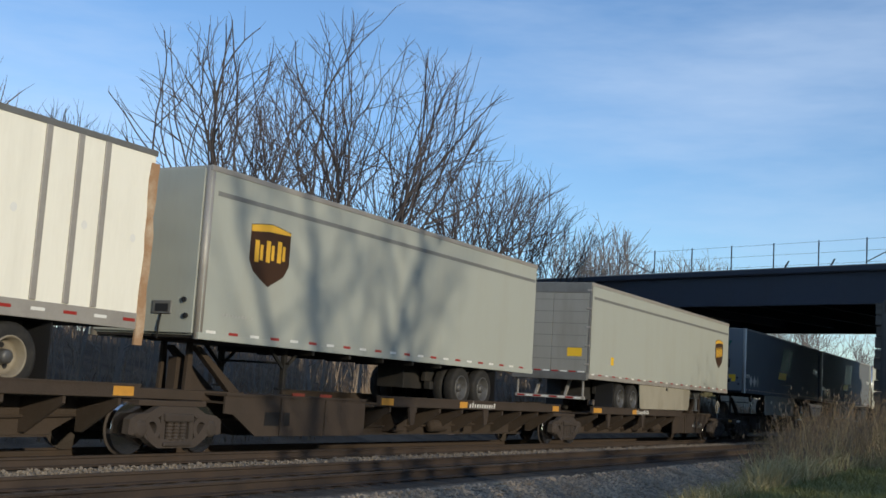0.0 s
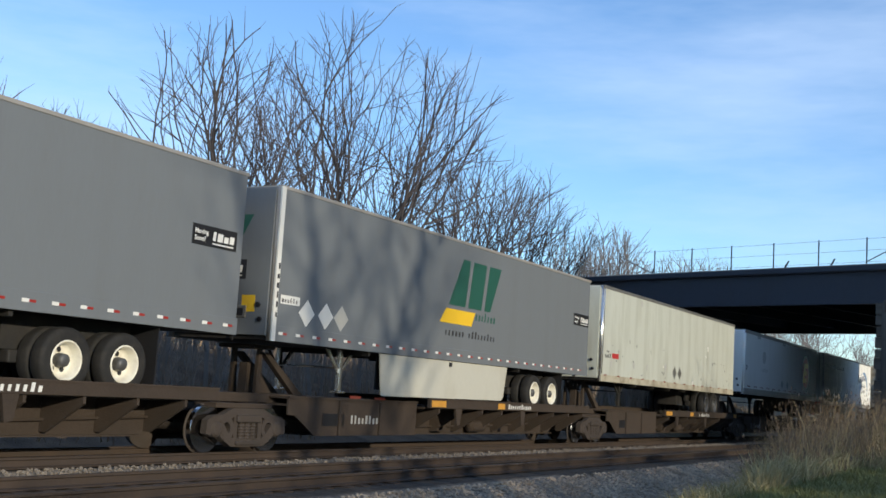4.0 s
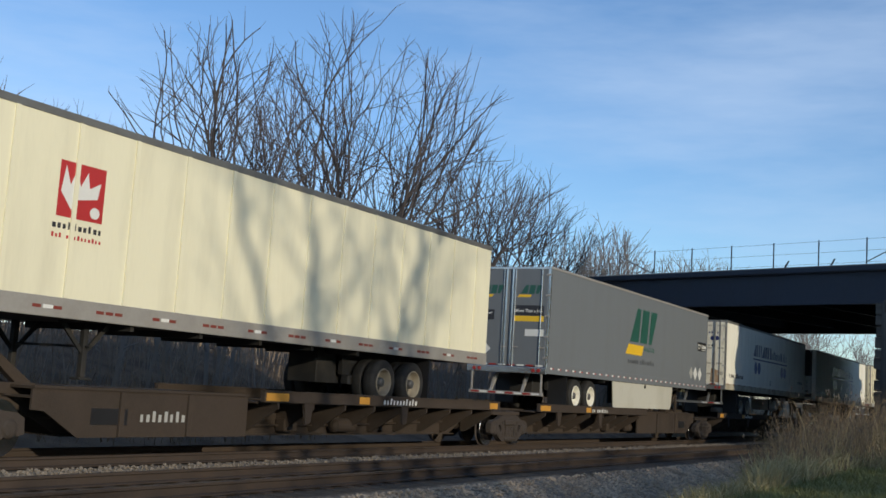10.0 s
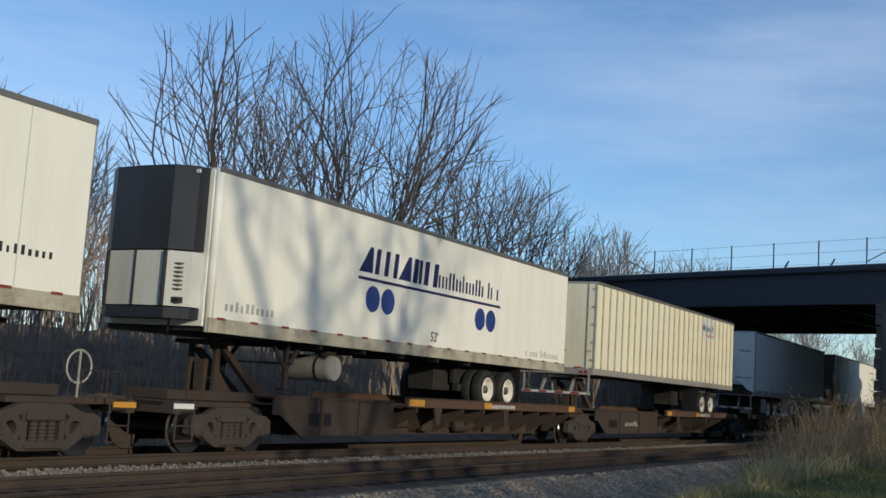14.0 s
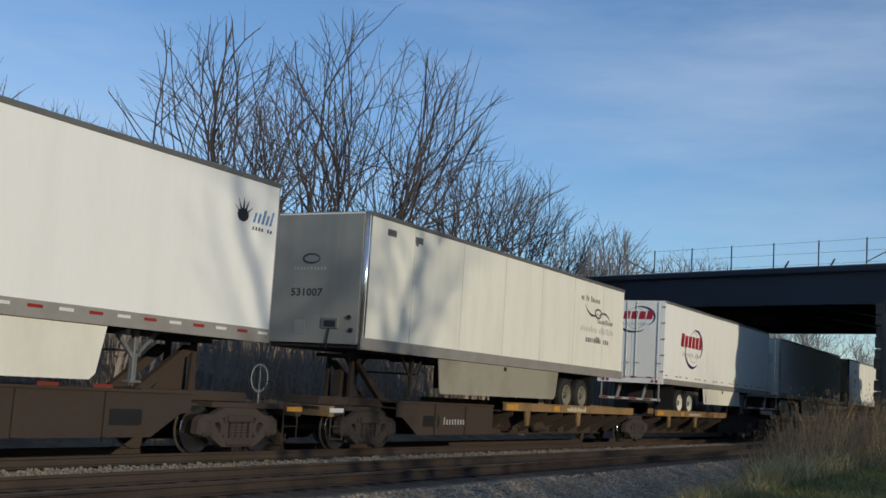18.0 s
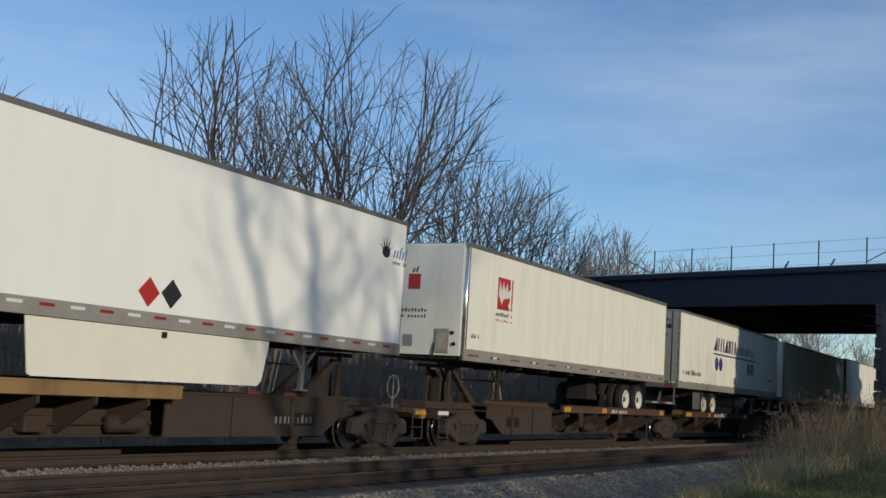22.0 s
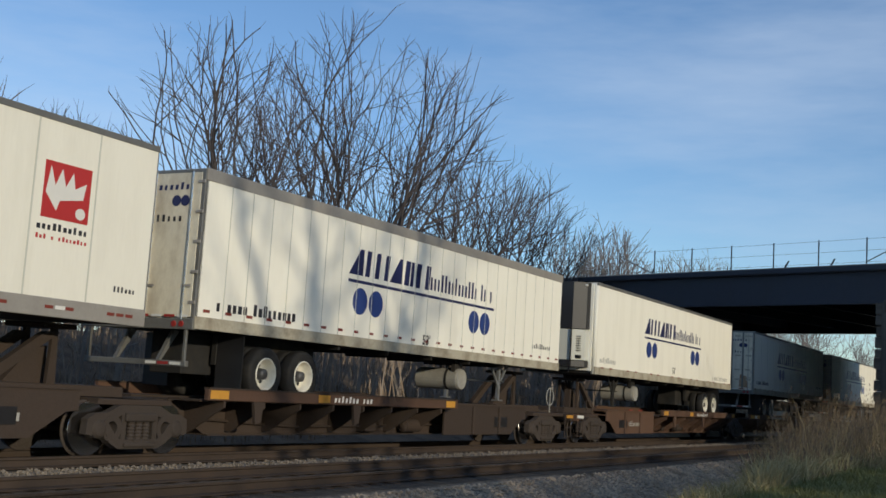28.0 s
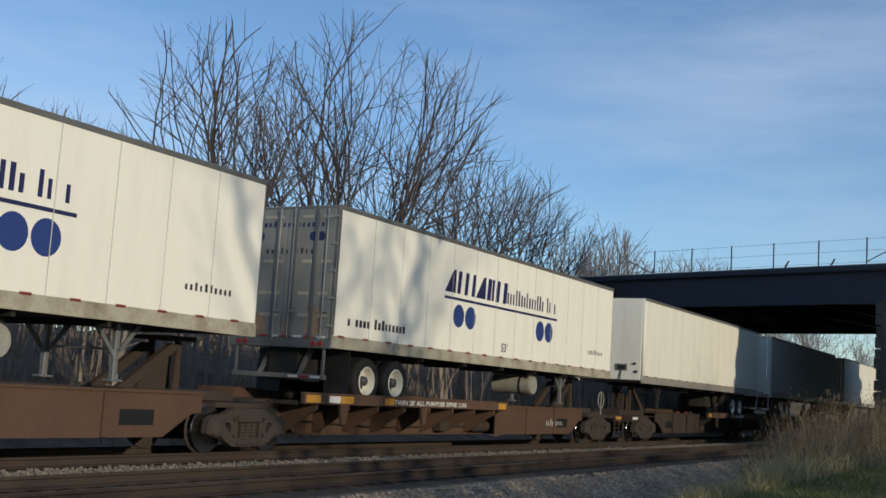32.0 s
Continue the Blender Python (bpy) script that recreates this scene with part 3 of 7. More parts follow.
def make_embankment(name, a0, a1):
    """The earth ramp that brings the road up to the bridge."""
    b = Build()
    k = 1 if a1 > a0 else -1
    rows = [(a0, 1.0), (a0 + k * 3, 1.0), (a0 + k * 40, 0.8), (a1, 0.0)]
    for a, h in rows:
        top = -0.9 + (BR_TOP - 0.1 + 0.9) * h
        run = 1.3 * (top + 0.9)
        for c, z in ((-0.3 - 0.1 * 0 - run, -0.9), (-0.3, top), (BR_WIDE + 0.3, top), (BR_WIDE + 0.3 + run, -0.9)):
            b.v.append(tuple(br(a, c, z)))
    for i in range(len(rows) - 1):
        b.f += [(4 * i + j, 4 * i + j + 1, 4 * i + j + 5, 4 * i + j + 4) for j in range(3)]
    b.f += [(0, 1, 2, 3), (15, 14, 13, 12)]
    tagged(new(name, b.mesh(name, M["bank"])), "grassy earth ramp carrying the road up to the bridge", "embankment", kind="structure")


def make_ramp():
    """The road's earth ramp on the camera's side: a flat top and two even slopes, its end just short of the tracks."""
    b = Build()
    for dy, top in ((0.0, 8.8), (25.0, 8.8), (120.0, 6.0), (260.0, 0.0)):
        dx = -0.37 * dy
        h = top / 8.8
        for x, z in ((53.2 - 13.2 * h, -0.9), (53.2, top), (73.8, top), (73.8 + 12.6 * h, -0.9)):
            b.v.append((x + dx, 4.6 - dy, z))
    for i in range(3):
        b.f += [(4 * i + j, 4 * i + j + 1, 4 * i + j + 5, 4 * i + j + 4) for j in range(3)]
    b.f.append((0, 1, 2, 3))
    tagged(new("embankment", b.mesh("embankment", M["bank"])), "grassy earth ramp carrying the road up to the bridge", "embankment", kind="structure")


make_ramp()

make_embankment("embankment", 29.0, 180.0)
FENCE0, FENCE_STEP, FENCE_N = 0.94, 2.62, 7
make_fence()


# ================= the train: shared pieces =================
TYRE = Build().lathe([(0.30, 0.015), (0.42, 0.0), (0.485, 0.02), (0.505, 0.06), (0.505, 0.22), (0.485, 0.255), (0.42, 0.275), (0.30, 0.26)], (0, 0, 0), "y", 28, caps=False).mesh("tyre", M["rubber"], True)


def rim_mesh(mat):
    b = Build().lathe([(0.312, 0.012), (0.297, -0.006), (0.278, 0.015), (0.266, 0.16), (0.235, 0.20), (0.21, 0.205), (0.125, 0.205), (0.115, 0.19), (0.0001, 0.19)], (0, 0, 0), "y", 24, caps=False)
    return b.mesh("rim", mat, True)


RIMS = {k: rim_mesh(M[k]) for k in ("whiterim", "tanrim", "darkrim")}
HUB = Build().lathe([(0.06, 0.0), (0.10, 0.02), (0.115, 0.17)], (0, 0, 0), "y", 12).mesh("hub", M["darkrim"], True)
# black disc on the rim; its colour stands for the dark inside a hand hole
HOLE_DISC = Build().lathe([(0.045, 0.0), (0.045, 0.004)], (0, 0, 0), "y", 8).mesh("hand_hole", M["blackplastic"])
DULL_TAPE = Build().box(0, -0.004, 0, 0.22, 0.0, 0.045).mesh("reflector", M["dullred"])
RED_TAPE = Build().box(0, -0.004, 0, 0.26, 0.0, 0.05).mesh("reflector", M["red"])
WHITE_TAPE = Build().box(0, -0.004, 0, 0.26, 0.0, 0.05).mesh("reflector", M["whitetape"])
SHORT_WHITE = Build().box(0, -0.004, 0, 0.13, 0.0, 0.055).mesh("reflector", M["whitetape"])
STRAP = Build().box(-0.012, 0.0, 0.0, 0.0, 0.26, 0.07, 0.004).mesh("hinge_strap", M["grimerail"])
HINGE = Build().box(-0.03, -0.09, -0.03, 0.0, 0.06, 0.03, 0.008).mesh("hinge", M["alu"])
LAMP_RED = Build().lathe([(0.055, 0.0), (0.05, -0.02)], (0, 0, 0), "x", 12).mesh("tail_lamp", M["red"])
WIDE = 2.6
DECK = 0.97


def tape_row(tr, kind, length, zb, rail_h=0.26, u0=0.2, pitch=None):
    """The reflective strips along the bottom rail."""
    u, k = u0, 0
    out = -0.0125
    step = {"pairs": 0.62, "short": 0.56, "long": 0.6, "red": 1.26, "dots": 0.95, "triple": 1.25, "twos": 1.2, "none": 99}[kind]
    step = pitch or step
    while u < length - 0.3:
        if kind == "pairs":
            part("reflector", RED_TAPE if k % 2 else WHITE_TAPE, M["red"], tr, place=pose(u, out if rail_h > 0.13 else 0, zb + 0.12))
        elif kind == "short":
            part("reflector", SHORT_WHITE, M["whitetape"], tr, place=pose(u, out, zb + 0.13))
            part("reflector", RED_TAPE, M["red"], tr, place=pose(u + 0.13, out, zb + 0.135) @ Matrix.Diagonal((0.5, 1, 0.8, 1)))
        elif kind == "long":
            part("reflector", RED_TAPE if k % 2 else WHITE_TAPE, M["red"], tr, place=pose(u, out, zb + 0.15) @ Matrix.Diagonal((1.1, 1, 1, 1)))
        elif kind == "red":
            part("reflector", RED_TAPE, M["red"], tr, place=pose(u, 0, zb + rail_h + 0.1) @ Matrix.Diagonal((0.9, 1, 0.9, 1)))
            if k % 2:
                part("reflector", RED_TAPE, M["red"], tr, place=pose(u + 0.45, 0, zb + rail_h + 0.1) @ Matrix.Diagonal((0.8, 1, 0.9, 1)))
        elif kind == "dots":
            part("reflector", DULL_TAPE, M["dullred"], tr, place=pose(u, out, zb + rail_h - 0.03))
            if pitch and pitch > 2:
                part("reflector", DULL_TAPE, M["dullred"], tr, place=pose(u + 0.8, out, zb + rail_h - 0.03))
        elif kind == "twos":
            for q in (0.0, 0.3) if step > 1 else (0.0,):
                part("reflector", DULL_TAPE, M["dullred"], tr, place=pose(u + q, 0, zb + rail_h + 0.08) @ Matrix.Diagonal((0.8, 1, 1.2, 1)))
        elif kind == "triple":
            for j in range(3):
                part("reflector", WHITE_TAPE if j == 1 and k % 2 else DULL_TAPE, M["dullred"], tr, place=pose(u + j * 0.2, out, zb + 0.12) @ Matrix.Diagonal((0.72, 1, 1.1, 1)))
        u += step
        k += 1


def wheel_set(tr, u, rim):
    """Dual tyres on one axle, near and far side."""
    z = 0.505
    part("axle", Build().lathe([(0.07, 0.3), (0.07, WIDE - 0.3)], (u, 0, z), "y", 10), M["frame"], tr)
    for y in (0.09, 0.39, WIDE - 0.37, WIDE - 0.67):
        w = part("tyre", TYRE, M["rubber"], tr, place=pose(u, y, z))
        if y < 0.2:
            part("rim", RIMS[rim], M[rim], w, {"whiterim": "white painted wheel", "tanrim": "dusty tan wheel", "darkrim": "dark wheel"}[rim])
            part("hub", HUB, M["darkrim"], w, "dark wheel hub", place=pose(0, 0.025, 0))
            for k in range(5 if rim != "darkrim" else 0):
                part("hand_hole", HOLE_DISC, M["blackplastic"], w, place=pose(0.165 * math.cos(k * 1.257 + 0.3), 0.199, 0.165 * math.sin(k * 1.257 + 0.3)))


def slanted(b, x, z, w, h, s, y=-0.004):
    b.prism([(x, z), (x + w, z), (x + w + s * h, z + h), (x + s * h, z + h)], y, 0.0)


def blocks(tr, b, mat, name, label=""):
    """Each slanted block of a mark as a part of its own."""
    made = []
    for i in range(0, len(b.v), 8):
        one = Build()
        one.v = b.v[i:i + 8]
        one.f = [tuple(k - i for k in f) for f in b.f if min(f) >= i and max(f) < i + 8]
        made.append(part(name, one, mat, made[0] if made and label else tr, label if not made else ""))
    return made[0]


def word_bars(tr, x, z, length, h, mat, n, seed, slant=0.0, name="print", heavy=0.62, end=False):
    """A line of print as a row of small upright bars, one a character, heights uneven."""
    rng = random.Random(seed)
    b = Build()
    step = length / n
    for i in range(n):
        if rng.random() < 0.06:
            continue
        hh = h * rng.choice((0.9, 0.62, 0.62, 0.66))
        slanted(b, x + i * step, z, step * heavy * rng.uniform(0.75, 1.1), hh, slant)
    ob = tagged(part(name, b, mat, tr), kind="stuff")
    if end:
        ob.matrix_basis = pose(-0.03, 0, 0, 0, 0, -90)
    return ob


def disc(tr, x, z, rx, rz, mat, name="disc", y=-0.004, y1=0.0, end=False, n=32):
    ob = part(name, Build().prism([(x + rx * math.cos(2 * math.pi * i / n), z + rz * math.sin(2 * math.pi * i / n)) for i in range(n)], y, y1), mat, tr)
    if end:
        ob.matrix_basis = pose(-0.03, 0, 0, 0, 0, -90)
    return ob


def shape(tr, poly, mat, name="emblem", y=-0.004, end=False, label=""):
    ob = part(name, Build().prism(poly, y, 0.0), mat, tr, label)
    if end:
        ob.matrix_basis = pose(-0.03, 0, 0, 0, 0, -90)
    return ob


def arc(tr, x, z, rx, rz, a0, a1, w0, w1, mat, name="arc", end=False, y=-0.004, n=28):
    """A crescent stroke: width w0 at its ends, w1 in its middle."""
    b = Build()
    outer, inner = [], []
    for i in range(n + 1):
        t = radians(a0 + (a1 - a0) * i / n)
        w = w0 + (w1 - w0) * math.sin(math.pi * i / n)
        outer.append((x + (rx + w / 2) * math.cos(t), z + (rz + w / 2) * math.sin(t)))
        inner.append((x + (rx - w / 2) * math.cos(t), z + (rz - w / 2) * math.sin(t)))
    for w in (y, 0.0):
        b.v += [(p, w, q) for p, q in outer] + [(p, w, q) for p, q in inner]
    k, m_ = n + 1, 2 * n + 2
    for i in range(n):
        b.f += [(i, i + 1, k + i + 1, k + i), (m_ + i, m_ + k + i, m_ + k + i + 1, m_ + i + 1), (i, m_ + i, m_ + i + 1, i + 1), (k + i, k + i + 1, m_ + k + i + 1, m_ + k + i)]
    ob = part(name, b, mat, tr)
    if end:
        ob.matrix_basis = pose(-0.03, 0, 0, 0, 0, -90)
    return ob


def diamond(tr, x, z, r, mat, name="placard_diamond", end=False):
    return shape(tr, [(x - r, z), (x, z - r), (x + r, z), (x, z + r)], mat, name, end=end)


def plate(tr, x, z, w, h, mat, name="plate", end=False, y=-0.004, label=""):
    return shape(tr, [(x, z), (x + w, z), (x + w, z + h), (x, z + h)], mat, name, y, end, label)


# ================= emblems, drawn as plain shapes; (u, z) in metres from the left end and from the deck =================
def emblem_circles(tr, s):
    """A slanted navy headline of blocks over a rule, with two pairs of blue discs."""
    z = s["zt"] - 1.30 - DECK
    b = Build()
    x = 4.66
    for kind, w in (("wedge", 0.54), ("bar", 0.34), ("bar", 0.34), ("bar", 0.24), ("wedge", 0.54), ("pair", 0.46), ("bar", 0.40), ("bar", 0.36)):
        if kind == "wedge":
            b.prism([(x, z), (x + w, z), (x + w, z + 0.56), (x + w - 0.13, z + 0.56)], -0.004, 0.0)
        else:
            slanted(b, x + 0.04, z, 0.17 if w < 0.35 else 0.21, 0.56, 0.1)
            if kind == "pair":
                slanted(b, x + 0.31, z, 0.13, 0.56, 0.05)
        x += w + 0.045
    blocks(tr, b, M["navy"], "block", "navy wedge or bar of the headline")
    word_bars(tr, 8.15, z + 0.02, 3.35, 0.46, M["navy"], 19, 11, 0.0, "subline", 0.55)
    plate(tr, 4.66, z - 0.17, 6.92, 0.065, M["navy"], "rule")
    q = s.get("disc_shift", 0.0)
    for x in (5.16 + q, 5.79 + q, 10.47 - q * 0.3, 11.09 - q * 0.3):
        disc(tr, x, s["zt"] - 1.85 - DECK, 0.285, 0.285, M["blue"])
    lettering("53'", 0.32, M["charcoal"], tr, pose(7.92, -0.003, s["zt"] - 2.58 - DECK) @ SIDE)
    if s["front"] == "R":
        word_bars(tr, 0.55, s["zt"] - 2.48 - DECK, 2.4, 0.24, M["charcoal"], 16, 12, 0.0, "web_address", 0.66)
        word_bars(tr, 14.13, s["zt"] - 2.28 - DECK, 1.3, 0.16, M["charcoal"], 10, 13, 0.0, "unit_mark", 0.45)
    else:
        word_bars(tr, 13.35, s["zt"] - 2.62 - DECK, 2.3, 0.22, M["greyprint"], 16, 12, 0.0, "web_address", 0.45)
        word_bars(tr, 0.4, s["zt"] - 2.55 - DECK, 1.5, 0.2, M["greyprint"], 10, 13, 0.0, "unit_mark", 0.5)


def shield(tr, x, z, w, h):
    top = [(x + w, z + h * 0.93), (x + w * 0.75, z + h * 0.97), (x + w * 0.5, z + h), (x + w * 0.25, z + h * 0.97), (x, z + h * 0.93)]
    poly = [(x, z + h * 0.38), (x + w * 0.12, z + h * 0.2), (x + w * 0.5, z), (x + w * 0.88, z + h * 0.2), (x + w, z + h * 0.38)] + top
    sh = shape(tr, poly, M["brown"], "shield", label="brown shield with a gold band")
    shape(sh, [(x + 0.02, z + h * 0.82), (x + w * 0.45, z + h * 0.87), (x + w - 0.02, z + h * 0.88)] + [(p, q - 0.015) for p, q in top], M["gold"], "gold_band", y=-0.008)
    b = Build()
    for i in range(3):
        slanted(b, x + w * (0.12 + i * 0.28), z + h * 0.36 + i * 0.03, w * 0.10, h * 0.34, 0.0, -0.008)
        slanted(b, x + w * (0.25 + i * 0.28), z + h * 0.40 + i * 0.03, w * 0.07, h * 0.24, 0.0, -0.008)
    blocks(sh, b, M["gold"], "gold_bar")


def emblem_parcel(tr, s):
    if s["front"] == "L":
        shield(tr, 1.22, 3.10 - DECK, 1.22, 1.20)
        word_bars(tr, 0.6, 2.45 - DECK, 0.9, 0.06, M["greyprint"], 10, 3)
    else:
        shield(tr, 14.2, 3.06 - DECK, 1.15, 1.22)
        plate(tr, 1.9, 2.55 - DECK, 0.26, 0.26, M["yellow"], "notice_sticker")
    plate(tr, 0.22, s["zt"] - 0.52 - DECK, s["L"] - 0.32, 0.085, M["groove"], "groove_band")


def green_mark(tr, x, z, w, h, end=False):
    b = Build()
    k = w / 2.9
    for q0, q1, top0, top1 in ((0.0, 0.88, 0.66, 1.06), (1.04, 1.78, 1.24, 1.98), (1.96, 2.30, 2.16, 2.86)):
        b.prism([(x + q0 * k, z), (x + q1 * k, z), (x + top1 * k, z + h), (x + top0 * k, z + h)], -0.004, 0.0)
    ob = blocks(tr, b, M["green"], "block", "dark green slanted block")
    shape(ob, [(x - 0.42 * k, z - h * 0.38), (x + 1.28 * k, z - h * 0.38), (x + 1.45 * k, z - h * 0.08), (x - 0.12 * k, z - h * 0.08)], M["yellow"], "yellow_bar")
    if end:
        ob.matrix_basis = pose(-0.03, 0, 0, 0, 0, -90)
    return ob


def black_plate(tr, x, z, w, h, end=False):
    p = plate(tr, x, z, w, h, M["blackplastic"], "black_plate")
    b = Build()
    slanted(b, x + w * 0.45, z + h * 0.32, w * 0.06, h * 0.45, 0.1, -0.008)
    slanted(b, x + w * 0.55, z + h * 0.32, w * 0.12, h * 0.40, 0.1, -0.008)
    slanted(b, x + w * 0.70, z + h * 0.32, w * 0.10, h * 0.30, 0.1, -0.008)
    slanted(b, x + w * 0.83, z + h * 0.32, w * 0.10, h * 0.38, 0.1, -0.008)
    slanted(b, x + w * 0.45, z + h * 0.14, w * 0.48, h * 0.07, 0.0, -0.008)
    tagged(part("white_bars", b, M["whitetape"], p), kind="stuff")
    lettering("Moving\nSoon?", h * 0.34, M["whitetape"], p, pose(x + w * 0.05, -0.006, z + h * 0.56) @ SIDE)
    if end:
        p.matrix_basis = pose(-0.03, 0, 0, 0, 0, -90)


def emblem_green(tr, s):
    green_mark(tr, 6.9, 3.47 - DECK, 2.85, 1.18)
    word_bars(tr, 8.35, 3.19 - DECK, 1.2, 0.24, M["green"], 7, 21, 0.1, "subline", 0.45)
    word_bars(tr, 6.8, 2.72 - DECK, 2.8, 0.20, M["charcoal"], 16, 22, 0.1, "subline", 0.42)
    black_plate(tr, 14.88, 3.62 - DECK, 1.2, 0.36)
    if s["front"] == "L":
        for x, m in ((1.08, "whitetape"), (1.74, "whitetape"), (2.3, "greyprint")):
            diamond(tr, x, 2.72 - DECK, 0.27, M[m])
        plate(tr, 0.2, 2.84 - DECK, 0.62, 0.17, M["whitetape"], "number_plate")
        word_bars(tr, 0.24, 2.87 - DECK, 0.54, 0.11, M["charcoal"], 6, 23)
    else:
        for x in (14.66, 15.28):
            diamond(tr, x, 2.69 - DECK, 0.27, M["whitetape"])
        diamond(tr, 14.1, 2.69 - DECK, 0.25, M["greyprint"])


def emblem_disc(tr, s):
    """A red disc with a dark rim and a slanted gold block with three prongs."""
    x, z = 12.98, 3.60 - DECK
    d = disc(tr, x, z, 0.92, 0.97, M["blackplastic"], "dark_rim")
    disc(d, x + 0.02, z, 0.76, 0.83, M["crimson"], "red_disc", -0.010, -0.004)
    b = Build()
    b.prism([(x - 0.80, z - 0.54), (x - 0.40, z - 0.54), (x + 0.02, z + 0.54), (x - 0.36, z + 0.54)], -0.020, -0.010)
    for q, e in ((-0.54, 0.12), (-0.12, 0.14), (0.28, 0.52)):
        k = 0.37 * (q + 0.54)
        b.prism([(x - 0.45 + k, z + q), (x + e, z + q), (x + e + 0.1, z + q + 0.26), (x - 0.37 + k, z + q + 0.26)], -0.020, -0.010)
    part("gold_block", b, M["gold"], d)
    part("dark_edge", Build().prism([(x - 0.86, z - 0.50), (x - 0.80, z - 0.56), (x - 0.36, z + 0.54), (x - 0.43, z + 0.58)], -0.024, -0.010), M["brown"], d)
    lettering("53'", 0.36, M["charcoal"], tr, pose(0.2, -0.003, 3.22 - DECK) @ SIDE @ Matrix.Diagonal((0.72, 0.9, 1, 1)))
    for u in (2.3, 2.62, 7.5, 7.82):
        plate(tr, u, 4.78 - DECK, 0.1, 0.13, M["charcoal"], "vent")
    for u in (7.41, 8.61):
        diamond(tr, u, 2.78 - DECK, 0.22, M["greyprint"])
    disc(tr, 3.6, 3.95 - DECK, 0.34, 0.3, M["ghost"], "ghost_mark")
    word_bars(tr, 2.8, 3.25 - DECK, 1.6, 0.22, M["ghost"], 9, 31, 0, "ghost_print", 0.5)
    for u, w in ((10.0, 1.0), (15.0, 0.9)):
        for dz in (2.25, 2.62):
            plate(tr, u, dz - DECK, w, 0.02, M["greyprint"], "panel_edge")
        plate(tr, u, 2.25 - DECK, 0.02, 0.37, M["greyprint"], "panel_edge")


def emblem_arc(tr, s):
    b = Build()
    x = 11.15
    for i, (w, h) in enumerate(((0.42, 0.62), (0.32, 0.40), (0.32, 0.40), (0.32, 0.62), (0.22, 0.40), (0.32, 0.38), (0.32, 0.38), (0.32, 0.38), (0.30, 0.36), (0.22, 0.36))):
        z = 3.62 - DECK + i * 0.035
        slanted(b, x, z, w * 0.44, h, 0.2)
        slanted(b, x + w * 0.42, z if i % 2 else z + h * 0.55, w * 0.42, h * 0.42, 0.2)
        x += w
    blocks(tr, b, M["navy"], "block", "slanted navy block")
    arc(tr, 13.25, 3.35 - DECK, 1.42, 1.05, -25, 105, 0.03, 0.32, M["sky_blue"])
    arc(tr, 13.25, 3.45 - DECK, 1.25, 0.8, 165, 215, 0.02, 0.18, M["sky_blue"])
    word_bars(tr, 12.3, 3.42 - DECK, 1.65, 0.2, M["charcoal"], 13, 8, 0.15, "subline", 0.45)
    word_bars(tr, 12.95, 3.05 - DECK, 1.0, 0.22, M["charcoal"], 7, 9, 0.15, "subline", 0.45)
    lettering("FLEXIBLE AND RESPONSIVE SUPPLY-CHAIN SOLUTIONS", 0.24, M["charcoal"], tr, pose(0.84, -0.003, 4.24 - DECK) @ SIDE, 5.4)
    lettering("53'", 0.3, M["charcoal"], tr, pose(15.7, -0.003, 2.58 - DECK) @ SIDE)
    for q in range(4):
        c, r = ((-1, 0), (0, -1), (1, 0), (0, 1)), 0.22
        (xa, za), (xb, zb) = c[q], c[(q + 1) % 4]
        shape(tr, [(7.92 + r * xa, 1.93 + r * za), (7.92 + r * xb, 1.93 + r * zb), (7.92 + 0.85 * r * xb, 1.93 + 0.85 * r * zb), (7.92 + 0.85 * r * xa, 1.93 + 0.85 * r * za)], M["greyprint"], "placard_edge")


def red_square(tr, u, zt, s=0.92):
    sq = plate(tr, u, zt - 0.85, s, 0.85, M["crimson"], "red_square", label="red square with a pale arrow shape")
    x, z = u, zt - 0.85
    part("pale_arrow", Build().prism([(x + 0.05 * s, z + 0.38), (x + 0.3 * s, z + 0.12), (x + 0.36 * s, z + 0.28), (x + 0.85 * s, z + 0.36),
                                      (x + 0.9 * s, z + 0.62), (x + 0.66 * s, z + 0.5), (x + 0.6 * s, z + 0.74), (x + 0.46 * s, z + 0.5), (x + 0.36 * s, z + 0.76), (x + 0.24 * s, z + 0.5), (x + 0.12 * s, z + 0.78)],
                                     -0.008, -0.004), M["whitetape"], sq)
    disc(sq, x + 0.82 * s, z + 0.14, 0.1, 0.09, M["whitetape"], "pale_disc", -0.008, -0.004, n=12)
    word_bars(tr, u - 0.05, zt - 1.03, s + 0.1, 0.12, M["charcoal"], 10, 41, 0, "subline", 0.6)
    word_bars(tr, u - 0.05, zt - 1.17, s + 0.1, 0.08, M["crimson"], 14, 42, 0, "web_address", 0.55)


def emblem_arrow_front(tr, s):
    red_square(tr, 1.72, 4.46 - DECK)
    word_bars(tr, 0.25, 2.74 - DECK, 0.55, 0.13, M["charcoal"], 7, 43, 0, "unit_mark", 0.55)


def emblem_arrow_rear(tr, s):
    u = 13.7 if s["X"] > 150 else 14.06
    red_square(tr, u, (4.40 if s["X"] > 150 else 4.62) - DECK)
    word_bars(tr, 15.3, 2.60 - DECK, 0.5, 0.1, M["charcoal"], 6, 44, 0, "unit_mark", 0.55)


